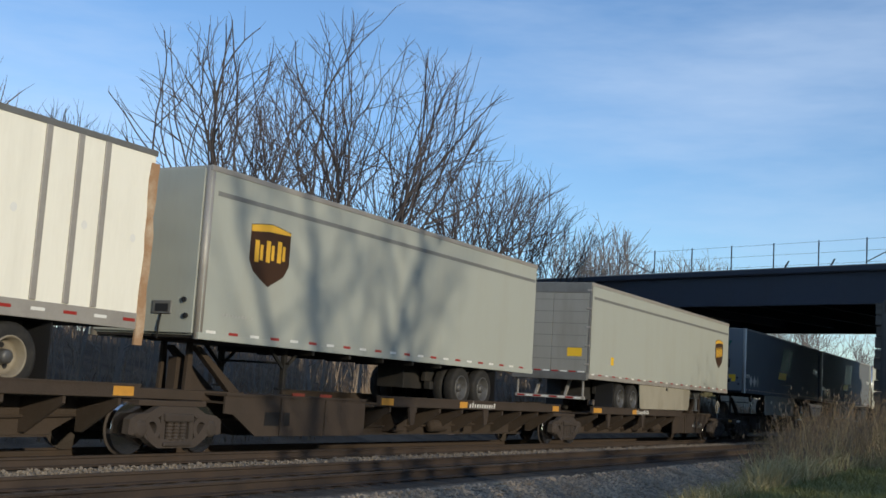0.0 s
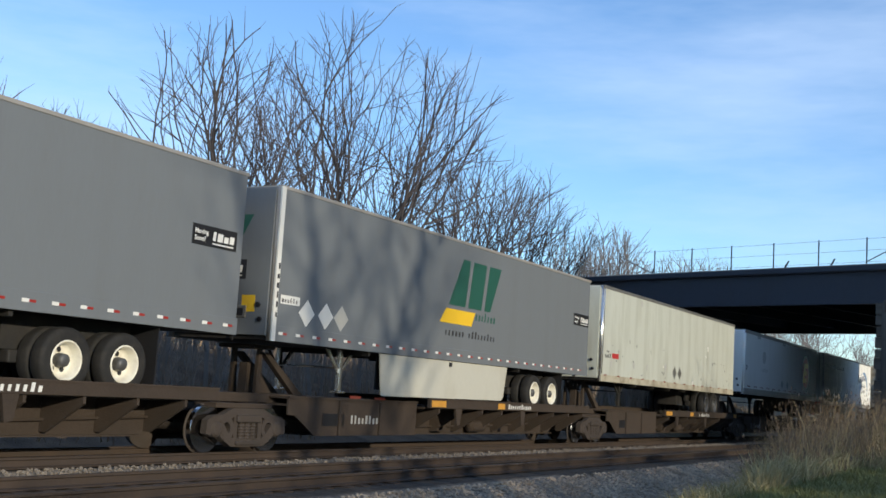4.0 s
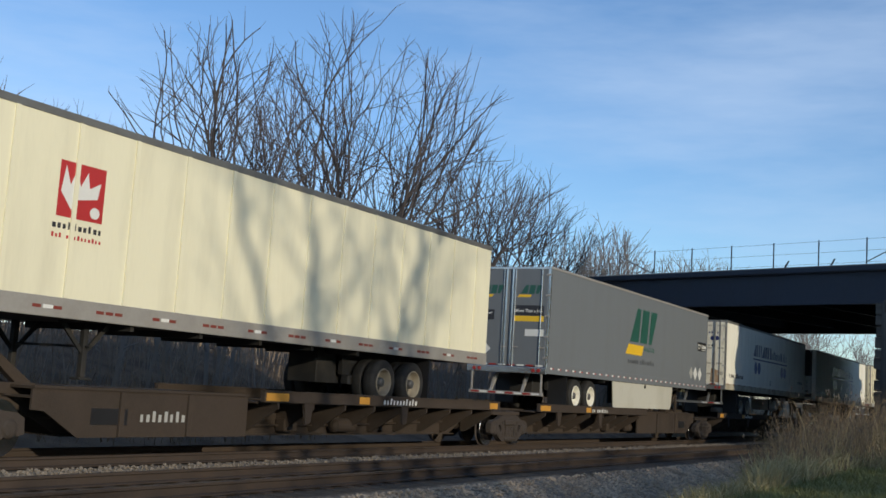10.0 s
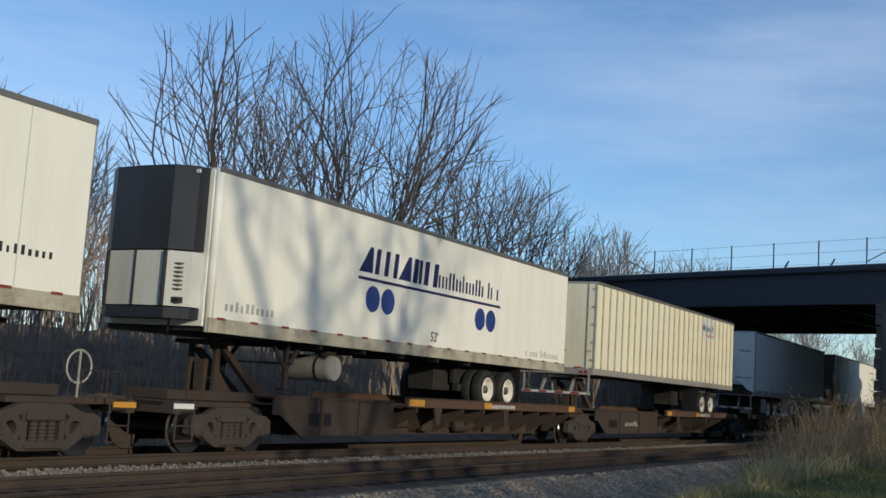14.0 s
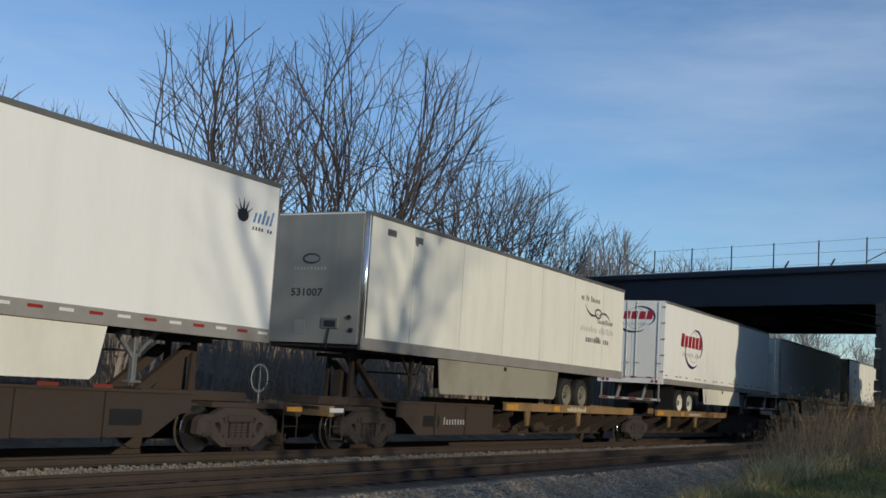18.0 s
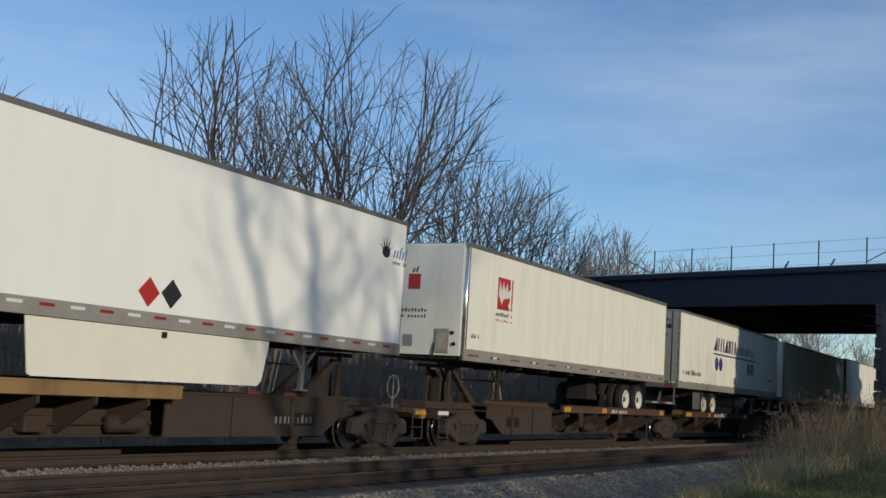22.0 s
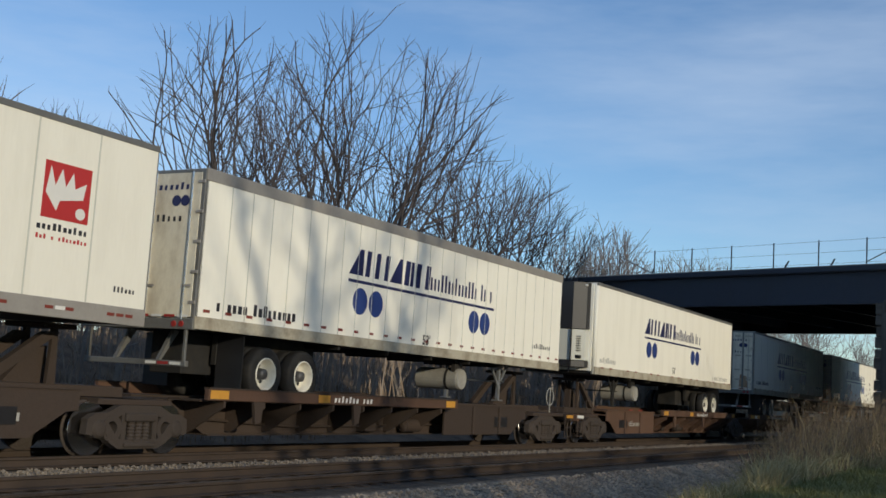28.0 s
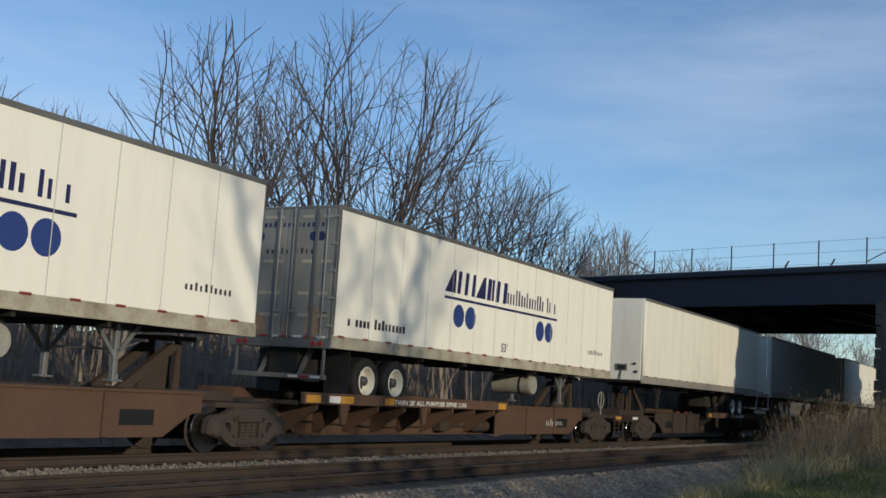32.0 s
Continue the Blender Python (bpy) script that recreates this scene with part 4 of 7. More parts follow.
def crown(tr, x, z, k, mat):
    b = Build()
    for i in range(5):
        a = radians(150 - i * 30)
        b.prism([(x - 0.03 * k + 0.15 * k * math.cos(a), z + 0.1 * k + 0.12 * k * math.sin(a)), (x + 0.03 * k + 0.15 * k * math.cos(a), z + 0.1 * k + 0.12 * k * math.sin(a)),
                 (x + 0.33 * k * math.cos(a), z + 0.1 * k + 0.36 * k * math.sin(a))], -0.006, 0.0)
    b.prism([(x + 0.18 * k * math.cos(t * 0.5236), z + 0.1 * k + 0.14 * k * math.sin(t * 0.5236)) for t in range(12)], -0.006, 0.0)
    part("crown_shape", b, mat, tr)


def emblem_crown_panel(tr, s):
    p = plate(tr, 11.70, 4.08 - DECK, 1.84, 0.98, M["whitetape"], "pale_panel")
    crown(tr, 11.98, 4.52 - DECK, 0.8, M["blue"])
    word_bars(p, 12.2, 4.48 - DECK, 1.2, 0.32, M["blue"], 7, 51, 0.25, "headline", 0.5).location.y = -0.004
    word_bars(p, 12.25, 4.26 - DECK, 1.15, 0.16, M["crimson"], 8, 52, 0.0, "subline", 0.55).location.y = -0.004


def emblem_crown_small(tr, s):
    z = 4.25 - DECK
    crown(tr, 15.1, z, 0.9, M["charcoal"])
    word_bars(tr, 15.4, z, 0.62, 0.3, M["sky_blue"], 5, 53, 0.3, "headline", 0.5)
    word_bars(tr, 15.4, z - 0.14, 0.62, 0.1, M["charcoal"], 7, 54, 0.1, "subline", 0.5)
    if s["X"] > 60:
        diamond(tr, 7.84, 2.68 - DECK, 0.25, M["crimson"])
        diamond(tr, 8.38, 2.70 - DECK, 0.25, M["charcoal"])
    else:
        shape(tr, [(9.1, 2.62 - DECK), (9.36, 2.62 - DECK), (9.23, 2.38 - DECK)], M["charcoal"], "triangle_mark")


def emblem_swoosh(tr, s):
    arc(tr, 13.75, 4.12 - DECK, 0.28, 0.14, 0, 360, 0.03, 0.07, M["charcoal"], "ring")
    arc(tr, 13.3, 4.75 - DECK, 0.85, 0.72, 215, 300, 0.01, 0.07, M["charcoal"])
    arc(tr, 14.25, 3.35 - DECK, 0.85, 0.82, 45, 130, 0.01, 0.07, M["charcoal"])
    word_bars(tr, 12.28, 4.45 - DECK, 1.6, 0.2, M["charcoal"], 12, 61, 0, "headline", 0.5)
    word_bars(tr, 13.72, 3.82 - DECK, 1.4, 0.17, M["charcoal"], 9, 62, 0, "headline", 0.5)
    word_bars(tr, 12.3, 3.50 - DECK, 2.9, 0.22, M["greyprint"], 20, 63, 0, "web_address", 0.35)
    word_bars(tr, 12.75, 3.18 - DECK, 2.05, 0.22, M["charcoal"], 12, 64, 0, "number_line", 0.55)
    for u in (0.75, 1.95):
        plate(tr, u, 4.72 - DECK, 0.38, 0.15, M["darkrail"], "vent")
    plate(tr, 2.0, 4.66 - DECK, 0.12, 0.08, M["darkrail"], "vent")


def emblem_ring(tr, s, x0=1.95, z0=0.0, k=1.0, end=False):
    z = 3.66 - DECK + z0
    b = Build()
    for i in range(6):
        x = x0 + i * 0.47 * k
        h = 0.46 * k * (1.12 if i in (0, 5) else 1.0)
        slanted(b, x, z, 0.37 * k, h, 0.2)
    arc(tr, x0 + 1.95 * k, z + 0.14 * k, 0.92 * k, 0.60 * k, -50, 110, 0.02, 0.14 * k, M["navy"], "ring", end)
    arc(tr, x0 + 1.6 * k, z - 0.14 * k, 1.0 * k, 0.62 * k, 150, 310, 0.02, 0.14 * k, M["navy"], "ring", end)
    arc(tr, x0 + 1.7 * k, z + 0.05 * k, 0.62 * k, 0.62 * k, 0, 360, 0.02, 0.02, M["greyprint"], "globe_outline", end)
    ob = blocks(tr, b, M["deepred"], "block", "slanted deep red block")
    ob.location.y = -0.006
    if end:
        ob.matrix_basis = pose(-0.03, 0, 0, 0, 0, -90) @ pose(0, -0.006, 0)
    word_bars(tr, x0 + 0.25 * k, z - 0.36 * k, 2.4 * k, 0.22 * k, M["greyprint"], 18, 71, 0.2, "subline", 0.4, end)


def emblem_placards(tr, s):
    for u, r in ((7.65, 0.25), (8.28, 0.25), (6.55, 0.18)):
        diamond(tr, u, (2.60 if r > 0.2 else 2.75) - DECK, r, M["darkrail" if r > 0.22 else "greyprint"])
    for u, z in ((4.4, 2.55), (0.8, 2.5), (3.0, 2.55), (3.6, 4.75)):
        plate(tr, u, z - DECK, 0.16, 0.2, M["greyprint"], "patch")
    for u, z, w, h in ((6.25, 2.73, 0.08, 0.07), (9.9, 2.2, 0.2, 0.16), (11.95, 3.66, 0.14, 0.2), (11.75, 3.4, 0.08, 0.08)):
        plate(tr, u, z - DECK, w, h, M["whitetape"], "pale_patch")
    rng = random.Random(82)
    b = Build()
    for i in range(34):
        u, z = rng.uniform(0.4, 15.6), rng.choice((2.3, 2.45, 2.7, 3.1)) + rng.uniform(0, 0.3) - DECK
        w, h, k = rng.uniform(0.03, 0.14), rng.uniform(0.02, 0.12), rng.uniform(-0.05, 0.05)
        b.prism([(u, z), (u + w, z + k), (u + w * 0.9 + k, z + h), (u + k, z + h * 0.7)], -0.003, 0.0)
    part("scuffs", b, M["groove"], tr, "dark scuffs and scrapes")
    word_bars(tr, 0.3, 2.78 - DECK, 0.55, 0.16, M["charcoal"], 4, 81, 0, "unit_mark", 0.55)
    plate(tr, 0.95, 2.78 - DECK, 0.6, 0.17, M["crimson"], "faded_red_mark")


def emblem_posts(tr, s):
    post = Build().box(0, -0.03, 1.35, 0.12, 0.0, s["zt"] - DECK - 0.1, 0.01).mesh("side_post", M["alu"])
    for u in (13.78, 14.41, 14.97):
        part("side_post", post, M["alu"], tr, "wide grey side post", place=pose(u, 0, 0))
    word_bars(tr, 11.2, 2.6 - DECK, 0.3, 0.14, M["charcoal"], 3, 91)
    rng = random.Random(92)
    edge = [(s["L"] - 0.16 + rng.uniform(-0.05, 0.05), s["zb"] - 0.25 - DECK + k * 0.3) for k in range(11)]
    part("rear_corner", Build().prism(edge + [(s["L"] + 0.03 + rng.uniform(-0.03, 0.03), z) for x, z in reversed(edge)], -0.02, 0.02), M["rustpatch"], tr, "bent rusty rear corner")
    for u, z in ((13.35, 3.6), (14.7, 3.55), (15.75, 3.5)):
        disc(tr, u, z - DECK, 0.06, 0.07, M["whitetape"], "patch", n=10)


def emblem_none(tr, s):
    pass


# ================= the trailers =================
def nose_end(tr, s, H, zb):
    """The blank front wall on the left end, with its air and power box."""
    post = s.get("post", "alu")
    for y in (0.0, WIDE):
        part("corner_post", Build().lathe([(0.085, zb), (0.085, H - 0.02)], (0.075, 0.075 if y == 0 else WIDE - 0.075, 0), "z", 14), M[post], tr, "rounded corner post", smooth=True)
    # a nose key sets a darker wall: grime, and shade put into the colour
    part("nose_panel", Build().box(-0.03, 0.13, zb + 0.1, 0.03, WIDE - 0.13, H - 0.06, 0.006), M[s.get("nose", s["paint"])], tr)
    if s["look"] == "arrow_front":
        part("service_box", Build().box(-0.06, 0.42, zb + 0.16, 0.0, 0.84, zb + 0.78, 0.02), M["alu"], tr, "bright metal service box")
        part("service_recess", Build().box(-0.066, 0.5, zb + 0.26, -0.03, 0.76, zb + 0.66), M["grimerail"], tr)
    else:
        part("service_box", Build().box(-0.06, 0.62, zb + 0.42, 0.0, 1.06, zb + 0.66, 0.015), M["darkrail"], tr, "dark grey service box")
        part("service_recess", Build().box(-0.066, 0.68, zb + 0.46, -0.03, 0.98, zb + 0.6), M["blackplastic"], tr)
    part("service_hose", Build().tube([(-0.05, 0.84, zb + 0.42), (-0.07, 0.86, zb + 0.2), (-0.04, 0.9, zb - 0.02)], 0.018, 6), M["blackplastic"], tr)
    part("placard_holder", Build().box(-0.04, 1.5, zb + 0.3, -0.03, 1.78, zb + 0.6), M["alu"], tr)
    part("air_coupling", Build().lathe([(0.05, -0.07), (0.05, 0.0)], (0, 0.34, zb + 0.68), "x", 10), M["blackplastic"], tr)
    part("air_coupling", Build().lathe([(0.05, -0.07), (0.05, 0.0)], (0, 0.28, zb + 0.4), "x", 10), M["blackplastic"], tr)
    if s["look"] == "green":
        green_mark(tr, -1.95, 4.08 - DECK, 1.35, 0.46, True)
        black_plate(tr, -2.2, 3.28 - DECK, 1.5, 0.38, True)
        for y in (-2.3, -1.75):
            diamond(tr, y, 2.55 - DECK, 0.25, M["whitetape"], end=True)
        plate(tr, -0.75, 2.65 - DECK, 0.32, 0.32, M["yellow"], "notice_sticker", True)
        part("white_post_strip", Build().box(-0.02, -0.018, zb, 0.1, 0.02, H - 0.03), M["whitetape"], tr, "white corner strip")
        word_bars(tr, 0.02, 0.0, 1.1, 0.07, M["charcoal"], 6, 24, name="number_line").matrix_basis = pose(0, -0.022, 2.55 - DECK, 0, -90, 0) @ pose(0, 0, -0.085)
    elif s["look"] == "arrow_front":
        z = 4.35 - DECK
        plate(tr, -1.72, z - 0.42, 0.36, 0.4, M["crimson"], "red_square", True)
        word_bars(tr, -1.62, z + 0.02, 0.2, 0.16, M["charcoal"], 2, 45, 0.3, "mark", end=True)
        word_bars(tr, -2.25, 3.35 - DECK, 1.15, 0.1, M["charcoal"], 12, 46, 0, "print", 0.55, True)
        word_bars(tr, -2.25, 3.2 - DECK, 1.15, 0.1, M["charcoal"], 12, 47, 0, "number_line", 0.55, True)
    elif s["look"] == "disc":
        word_bars(tr, -1.75, 4.55 - DECK, 0.4, 0.1, M["charcoal"], 6, 33, 0, "number_line", 0.6, True)
        disc(tr, -1.5, 4.78 - DECK, 0.1, 0.12, M["charcoal"], "mark", end=True)
        plate(tr, -1.8, 4.26 - DECK, 0.45, 0.17, M["charcoal"], "black_plate", True)
        disc(tr, -1.82, 4.34 - DECK, 0.11, 0.11, M["amber"], "orange_disc", -0.008, end=True)
        for y, z in ((-1.15, 3.25), (-1.9, 3.0)):
            diamond(tr, y, z - DECK, 0.22, M["greyprint"], end=True)
    elif s["look"] == "swoosh":
        arc(tr, -1.45, 4.1 - DECK, 0.22, 0.1, 0, 360, 0.02, 0.05, M["charcoal"], "ring", True)
        word_bars(tr, -1.9, 3.85 - DECK, 0.9, 0.1, M["greyprint"], 10, 65, 0, "print", 0.5, True)
        lettering("531007", 0.24, M["charcoal"], tr, pose(-0.037, 0, 0, 0, 0, -90) @ pose(-1.95, 0, 3.27 - DECK) @ SIDE, 0.85)
    elif s["look"] == "parcel":
        word_bars(tr, -2.5, 4.72 - DECK, 0.85, 0.16, M["charcoal"], 6, 67, 0, "number_line", 0.6, True)


def reefer_unit(tr, H, zb):
    """The cooling machine hung on the nose: black upper hood, pale lower covers with a louvred door."""
    z0 = zb + 0.25
    outline = [(0.0, 0.22), (-0.26, 0.26), (-0.52, 0.62), (-0.56, 1.3), (-0.52, 1.98), (-0.26, 2.34), (0.0, 2.38)]

    def slab(z1, z2, grow=0.0):
        b = Build()
        k = len(outline)
        for z in (z1, z2):
            b.v += [(x - grow if x < 0 else x, y, z) for x, y in outline]
        b.f = [tuple(range(k)), tuple(range(2 * k - 1, k - 1, -1))] + [(i, (i + 1) % k, k + (i + 1) % k, k + i) for i in range(k)]
        return b
    hood = part("cooling_unit", slab(z0 + 1.16, H - 0.04), M["blackplastic"], tr, "black cooling unit with white lower covers")
    part("lower_cover", slab(z0 + 0.16, z0 + 1.13, 0.012), M["dull"], hood)
    part("base_guard", slab(z0 - 0.05, z0 + 0.14, -0.02), M["blackplastic"], hood)
    for y in (0.62, 1.3, 1.98):
        part("cover_seam", Build().box(-0.60, y - 0.012, z0 + 0.16, -0.5, y + 0.012, z0 + 1.13), M["blackplastic"], hood)
    for i in range(7):
        part("louvre", Build().box(-0.45, 0.36, z0 + 0.45 + i * 0.075, -0.36, 0.52, z0 + 0.475 + i * 0.075), M["darkrail"], hood)
    part("display", Build().box(-0.46, 0.34, z0 + 0.22, -0.34, 0.5, z0 + 0.32), M["blackplastic"], hood)
    part("grille_edge", Build().box(-0.30, 0.24, H - 0.16, -0.26, 0.34, H - 0.1), M["whitetape"], hood)


def door_end(tr, s, H, zb):
    """The rear doors on the left end, with lock rods, hinges, lamps and the underride guard."""
    for y0, y1 in ((0.08, 1.292), (1.308, WIDE - 0.08)):
        d = part("rear_door", Build().box(-0.03, y0, zb + 0.2, 0.03, y1, H - 0.08, 0.008), M[s.get("doors", s["paint"])], tr, "closed rear door")
        rods = (y0 + 0.18, y1 - 0.18) if s.get("rods", 2) == 2 else ()
        for y in rods:
            r = part("lock_rod", Build().lathe([(0.016, zb + 0.15), (0.016, H - 0.06)], (-0.05, y, 0), "z", 8), M[s.get("rod", "bright")], d)
            part("rod_handle", Build().box(-0.07, y - 0.16, zb + 0.72, -0.055, y + 0.02, zb + 0.76), M["alu"], r)
        for k in range(5):
            hy = y0 if y0 < 1 else y1
            part("hinge", HINGE, M["alu"], d, place=pose(-0.02, hy, zb + 0.45 + k * (H - zb - 0.7) / 4))
    if s.get("strips"):
        for y in (0.52, 1.05, 1.52, 2.05):
            part("door_channel", Build().box(-0.06, y - 0.042, zb + 0.2, -0.028, y + 0.042, H - 0.08, 0.006), M["darkrail"], tr, "dark upright door channel")
        for k, zz in enumerate((0.62, 1.08, 1.75, H - zb - 0.28)):
            for y in (0.12, 0.62, 1.36, 1.62, 2.2):
                part("hinge_strap", STRAP, M["grimerail"], tr, place=pose(-0.03, y + 0.04 * (k % 2), zb + zz))
        for y, zz, w, h in ((0.26, 0.28, 0.42, 0.62), (1.0, 0.24, 0.25, 0.3), (1.7, 0.26, 0.3, 0.42), (2.2, 0.3, 0.2, 0.55)):
            part("rust_patch", Build().prism([(y, zb + zz), (y + w, zb + zz + 0.03), (y + w * 0.9, zb + zz + h), (y + w * 0.15, zb + zz + h * 0.85)], -0.034, -0.03, "x"), M["rustpatch"], tr, "rusty stain")
    if s.get("rods", 2) == 0:
        part("door_header", Build().box(-0.045, 0.0, H - 0.34, 0.0, WIDE, H - 0.02, 0.012), M["darkrail"], tr, "dark header over a roll-up door")
        for k in range(1, 7):
            part("door_seam", Build().box(-0.034, 0.1, zb + 0.2 + k * 0.38, -0.03, WIDE - 0.1, zb + 0.222 + k * 0.38), M["groove"], tr)
        part("step_bumper", Build().box(-0.14, 0.0, zb - 0.06, -0.03, WIDE, zb + 0.18, 0.02), M["darkrail"], tr, "deep grey bumper sill")
    for y in (0.0, WIDE - 0.08):
        part("rear_post", Build().box(-0.025, y, zb, 0.08, y + 0.08, H - 0.02, 0.01), M[s.get("post", "alu")], tr)
    part("rear_header", Build().box(-0.025, 0.08, H - 0.08, 0.05, WIDE - 0.08, H - 0.02, 0.01), M[s.get("post", "alu")], tr)
    part("rear_sill", Build().box(-0.04, 0.0, zb - 0.02, 0.06, WIDE, zb + 0.17, 0.015), M[s.get("post", "alu")], tr)
    for y in (0.25, 0.42, WIDE - 0.25, WIDE - 0.42):
        part("tail_lamp", LAMP_RED, M["red"], tr, place=pose(-0.042, y, zb + 0.075))
    for k in range(8):
        y = 0.12 + k * 0.3
        part("reflector", RED_TAPE if k % 2 else WHITE_TAPE, M["red"], tr, place=pose(-0.042, y + 0.24, zb + 0.19, 0, 0, -90) @ Matrix.Diagonal((0.9, 1, 0.9, 1)))
    g = part("underride_guard", Build().box(-0.03, 0.1, zb - 0.66, 0.06, WIDE - 0.1, zb - 0.56, 0.012), M[s.get("guard", "alu")], tr, "underride bar with striped tape")
    for k in range(8 if s.get("guard") != "darkrail" else 3):
        part("reflector", RED_TAPE if k % 2 else WHITE_TAPE, M["red"], g, place=pose(-0.032, 0.45 + k * 0.28, zb - 0.635, 0, 0, -90) @ Matrix.Diagonal((0.95, 1, 1.0, 1)))
    for y in (0.14, WIDE - 0.2):
        part("guard_strut", Build().box(-0.02, y, zb - 0.58, 0.03, y + 0.05, zb, 0.005), M[s.get("guard", "alu")], g)
    for y in (0.75, WIDE - 0.83):
        part("guard_strut", Build().prism([(0.0, zb - 0.6), (0.06, zb - 0.6), (0.5, zb - 0.02), (0.35, zb - 0.02)], y, y + 0.08), M[s.get("guard", "alu")], g)
    if s["look"] == "green":
        for y0 in (-2.2, -0.95):
            green_mark(tr, y0, 4.36 - DECK, 0.72, 0.26, True)
        plate(tr, -1.12, 3.72 - DECK, 0.95, 0.3, M["charcoal"], "black_plate", True)
        lettering("More Than a Job.", 0.13, M["whitetape"], tr, pose(-0.037, 0, 0, 0, 0, -90) @ pose(-1.08, 0, 3.82 - DECK) @ SIDE, 0.86)
        lettering("Moving Soon?", 0.09, M["whitetape"], tr, pose(-0.037, 0, 0, 0, 0, -90) @ pose(-2.36, 0, 3.75 - DECK) @ SIDE, 0.5)
        plate(tr, -1.12, 3.55 - DECK, 0.95, 0.16, M["yellow"], "yellow_bar", True)
        plate(tr, -2.4, 3.58 - DECK, 0.62, 0.3, M["charcoal"], "black_plate", True)
        plate(tr, -0.75, 3.12 - DECK, 0.6, 0.2, M["whitetape"], "number_plate", True)
        ob = diamond(tr, -2.1, 2.72 - DECK, 0.25, M["whitetape"], end=True)
        ob.location.x = -0.032
        for y in (1.17, 1.37):
            part("door_strip", Build().box(-0.062, y, zb + 0.2, -0.03, y + 0.055, H - 0.08, 0.006), M["bright"], tr, "bright upright door strip")
    elif s["look"] == "ring":
        emblem_ring(tr, s, -2.25, 0.86, 0.64, True)
    elif s["look"] == "crown_small" and s["X"] > 60:
        for y, m_, z in ((-2.15, "crimson", 2.85), (-2.45, "greyprint", 2.75)):
            diamond(tr, y, z - DECK, 0.24, M[m_], end=True).location.x = -0.032
        plate(tr, -1.0, 3.85 - DECK, 0.62, 0.5, M["greyprint"], "faded_notice", True)
        word_bars(tr, -2.2, 3.9 - DECK, 0.45, 0.16, M["charcoal"], 5, 55, 0, "unit_mark", 0.6, True).location.x = -0.032
    elif s["look"] == "arc":
        arc(tr, -1.0, 4.25 - DECK, 0.3, 0.26, -70, 70, 0.02, 0.1, M["sky_blue"], "arc", True).location.x = -0.032
        arc(tr, -0.85, 3.0 - DECK, 0.35, 0.38, 60, 250, 0.05, 0.25, M["navy"], "arc", True).location.x = -0.032
        word_bars(tr, -2.2, 4.25 - DECK, 1.2, 0.2, M["charcoal"], 8, 57, 0.2, "headline", 0.5, True).location.x = -0.032
    elif s["look"] == "circles":
        for y in (-0.62, -0.42, -2.2, -2.0):
            disc(tr, y, 4.42 - DECK, 0.1, 0.1, M["navy"], end=True, n=16).location.x = -0.032
        word_bars(tr, -2.3, 4.62 - DECK, 2.0, 0.14, M["navy"], 16, 58, 0.1, "headline", 0.5, True).location.x = -0.032
        word_bars(tr, -2.2, 4.05 - DECK, 1.8, 0.14, M["charcoal"], 14, 59, 0, "web_address", 0.4, True).location.x = -0.032
        if s.get("notice"):
            plate(tr, -0.85, 3.1 - DECK, 0.32, 0.45, M["amber"], "notice_sticker", True)
    elif s["look"] == "parcel":
        plate(tr, -0.75, 2.72 - DECK, 0.5, 0.28, M["yellow"], "notice_sticker", True)
    elif s["look"] == "arrow_rear":
        plate(tr, -0.8, 3.1 - DECK, 0.32, 0.45, M["amber"], "notice_sticker", True)
        for k in range(5):
            plate(tr, -0.9 + 0.1 * k, 2.3 - DECK + 0.13 * (k % 3), 0.22, 0.1, M["amber" if k % 2 else "greyprint"], "worn_patch", True)


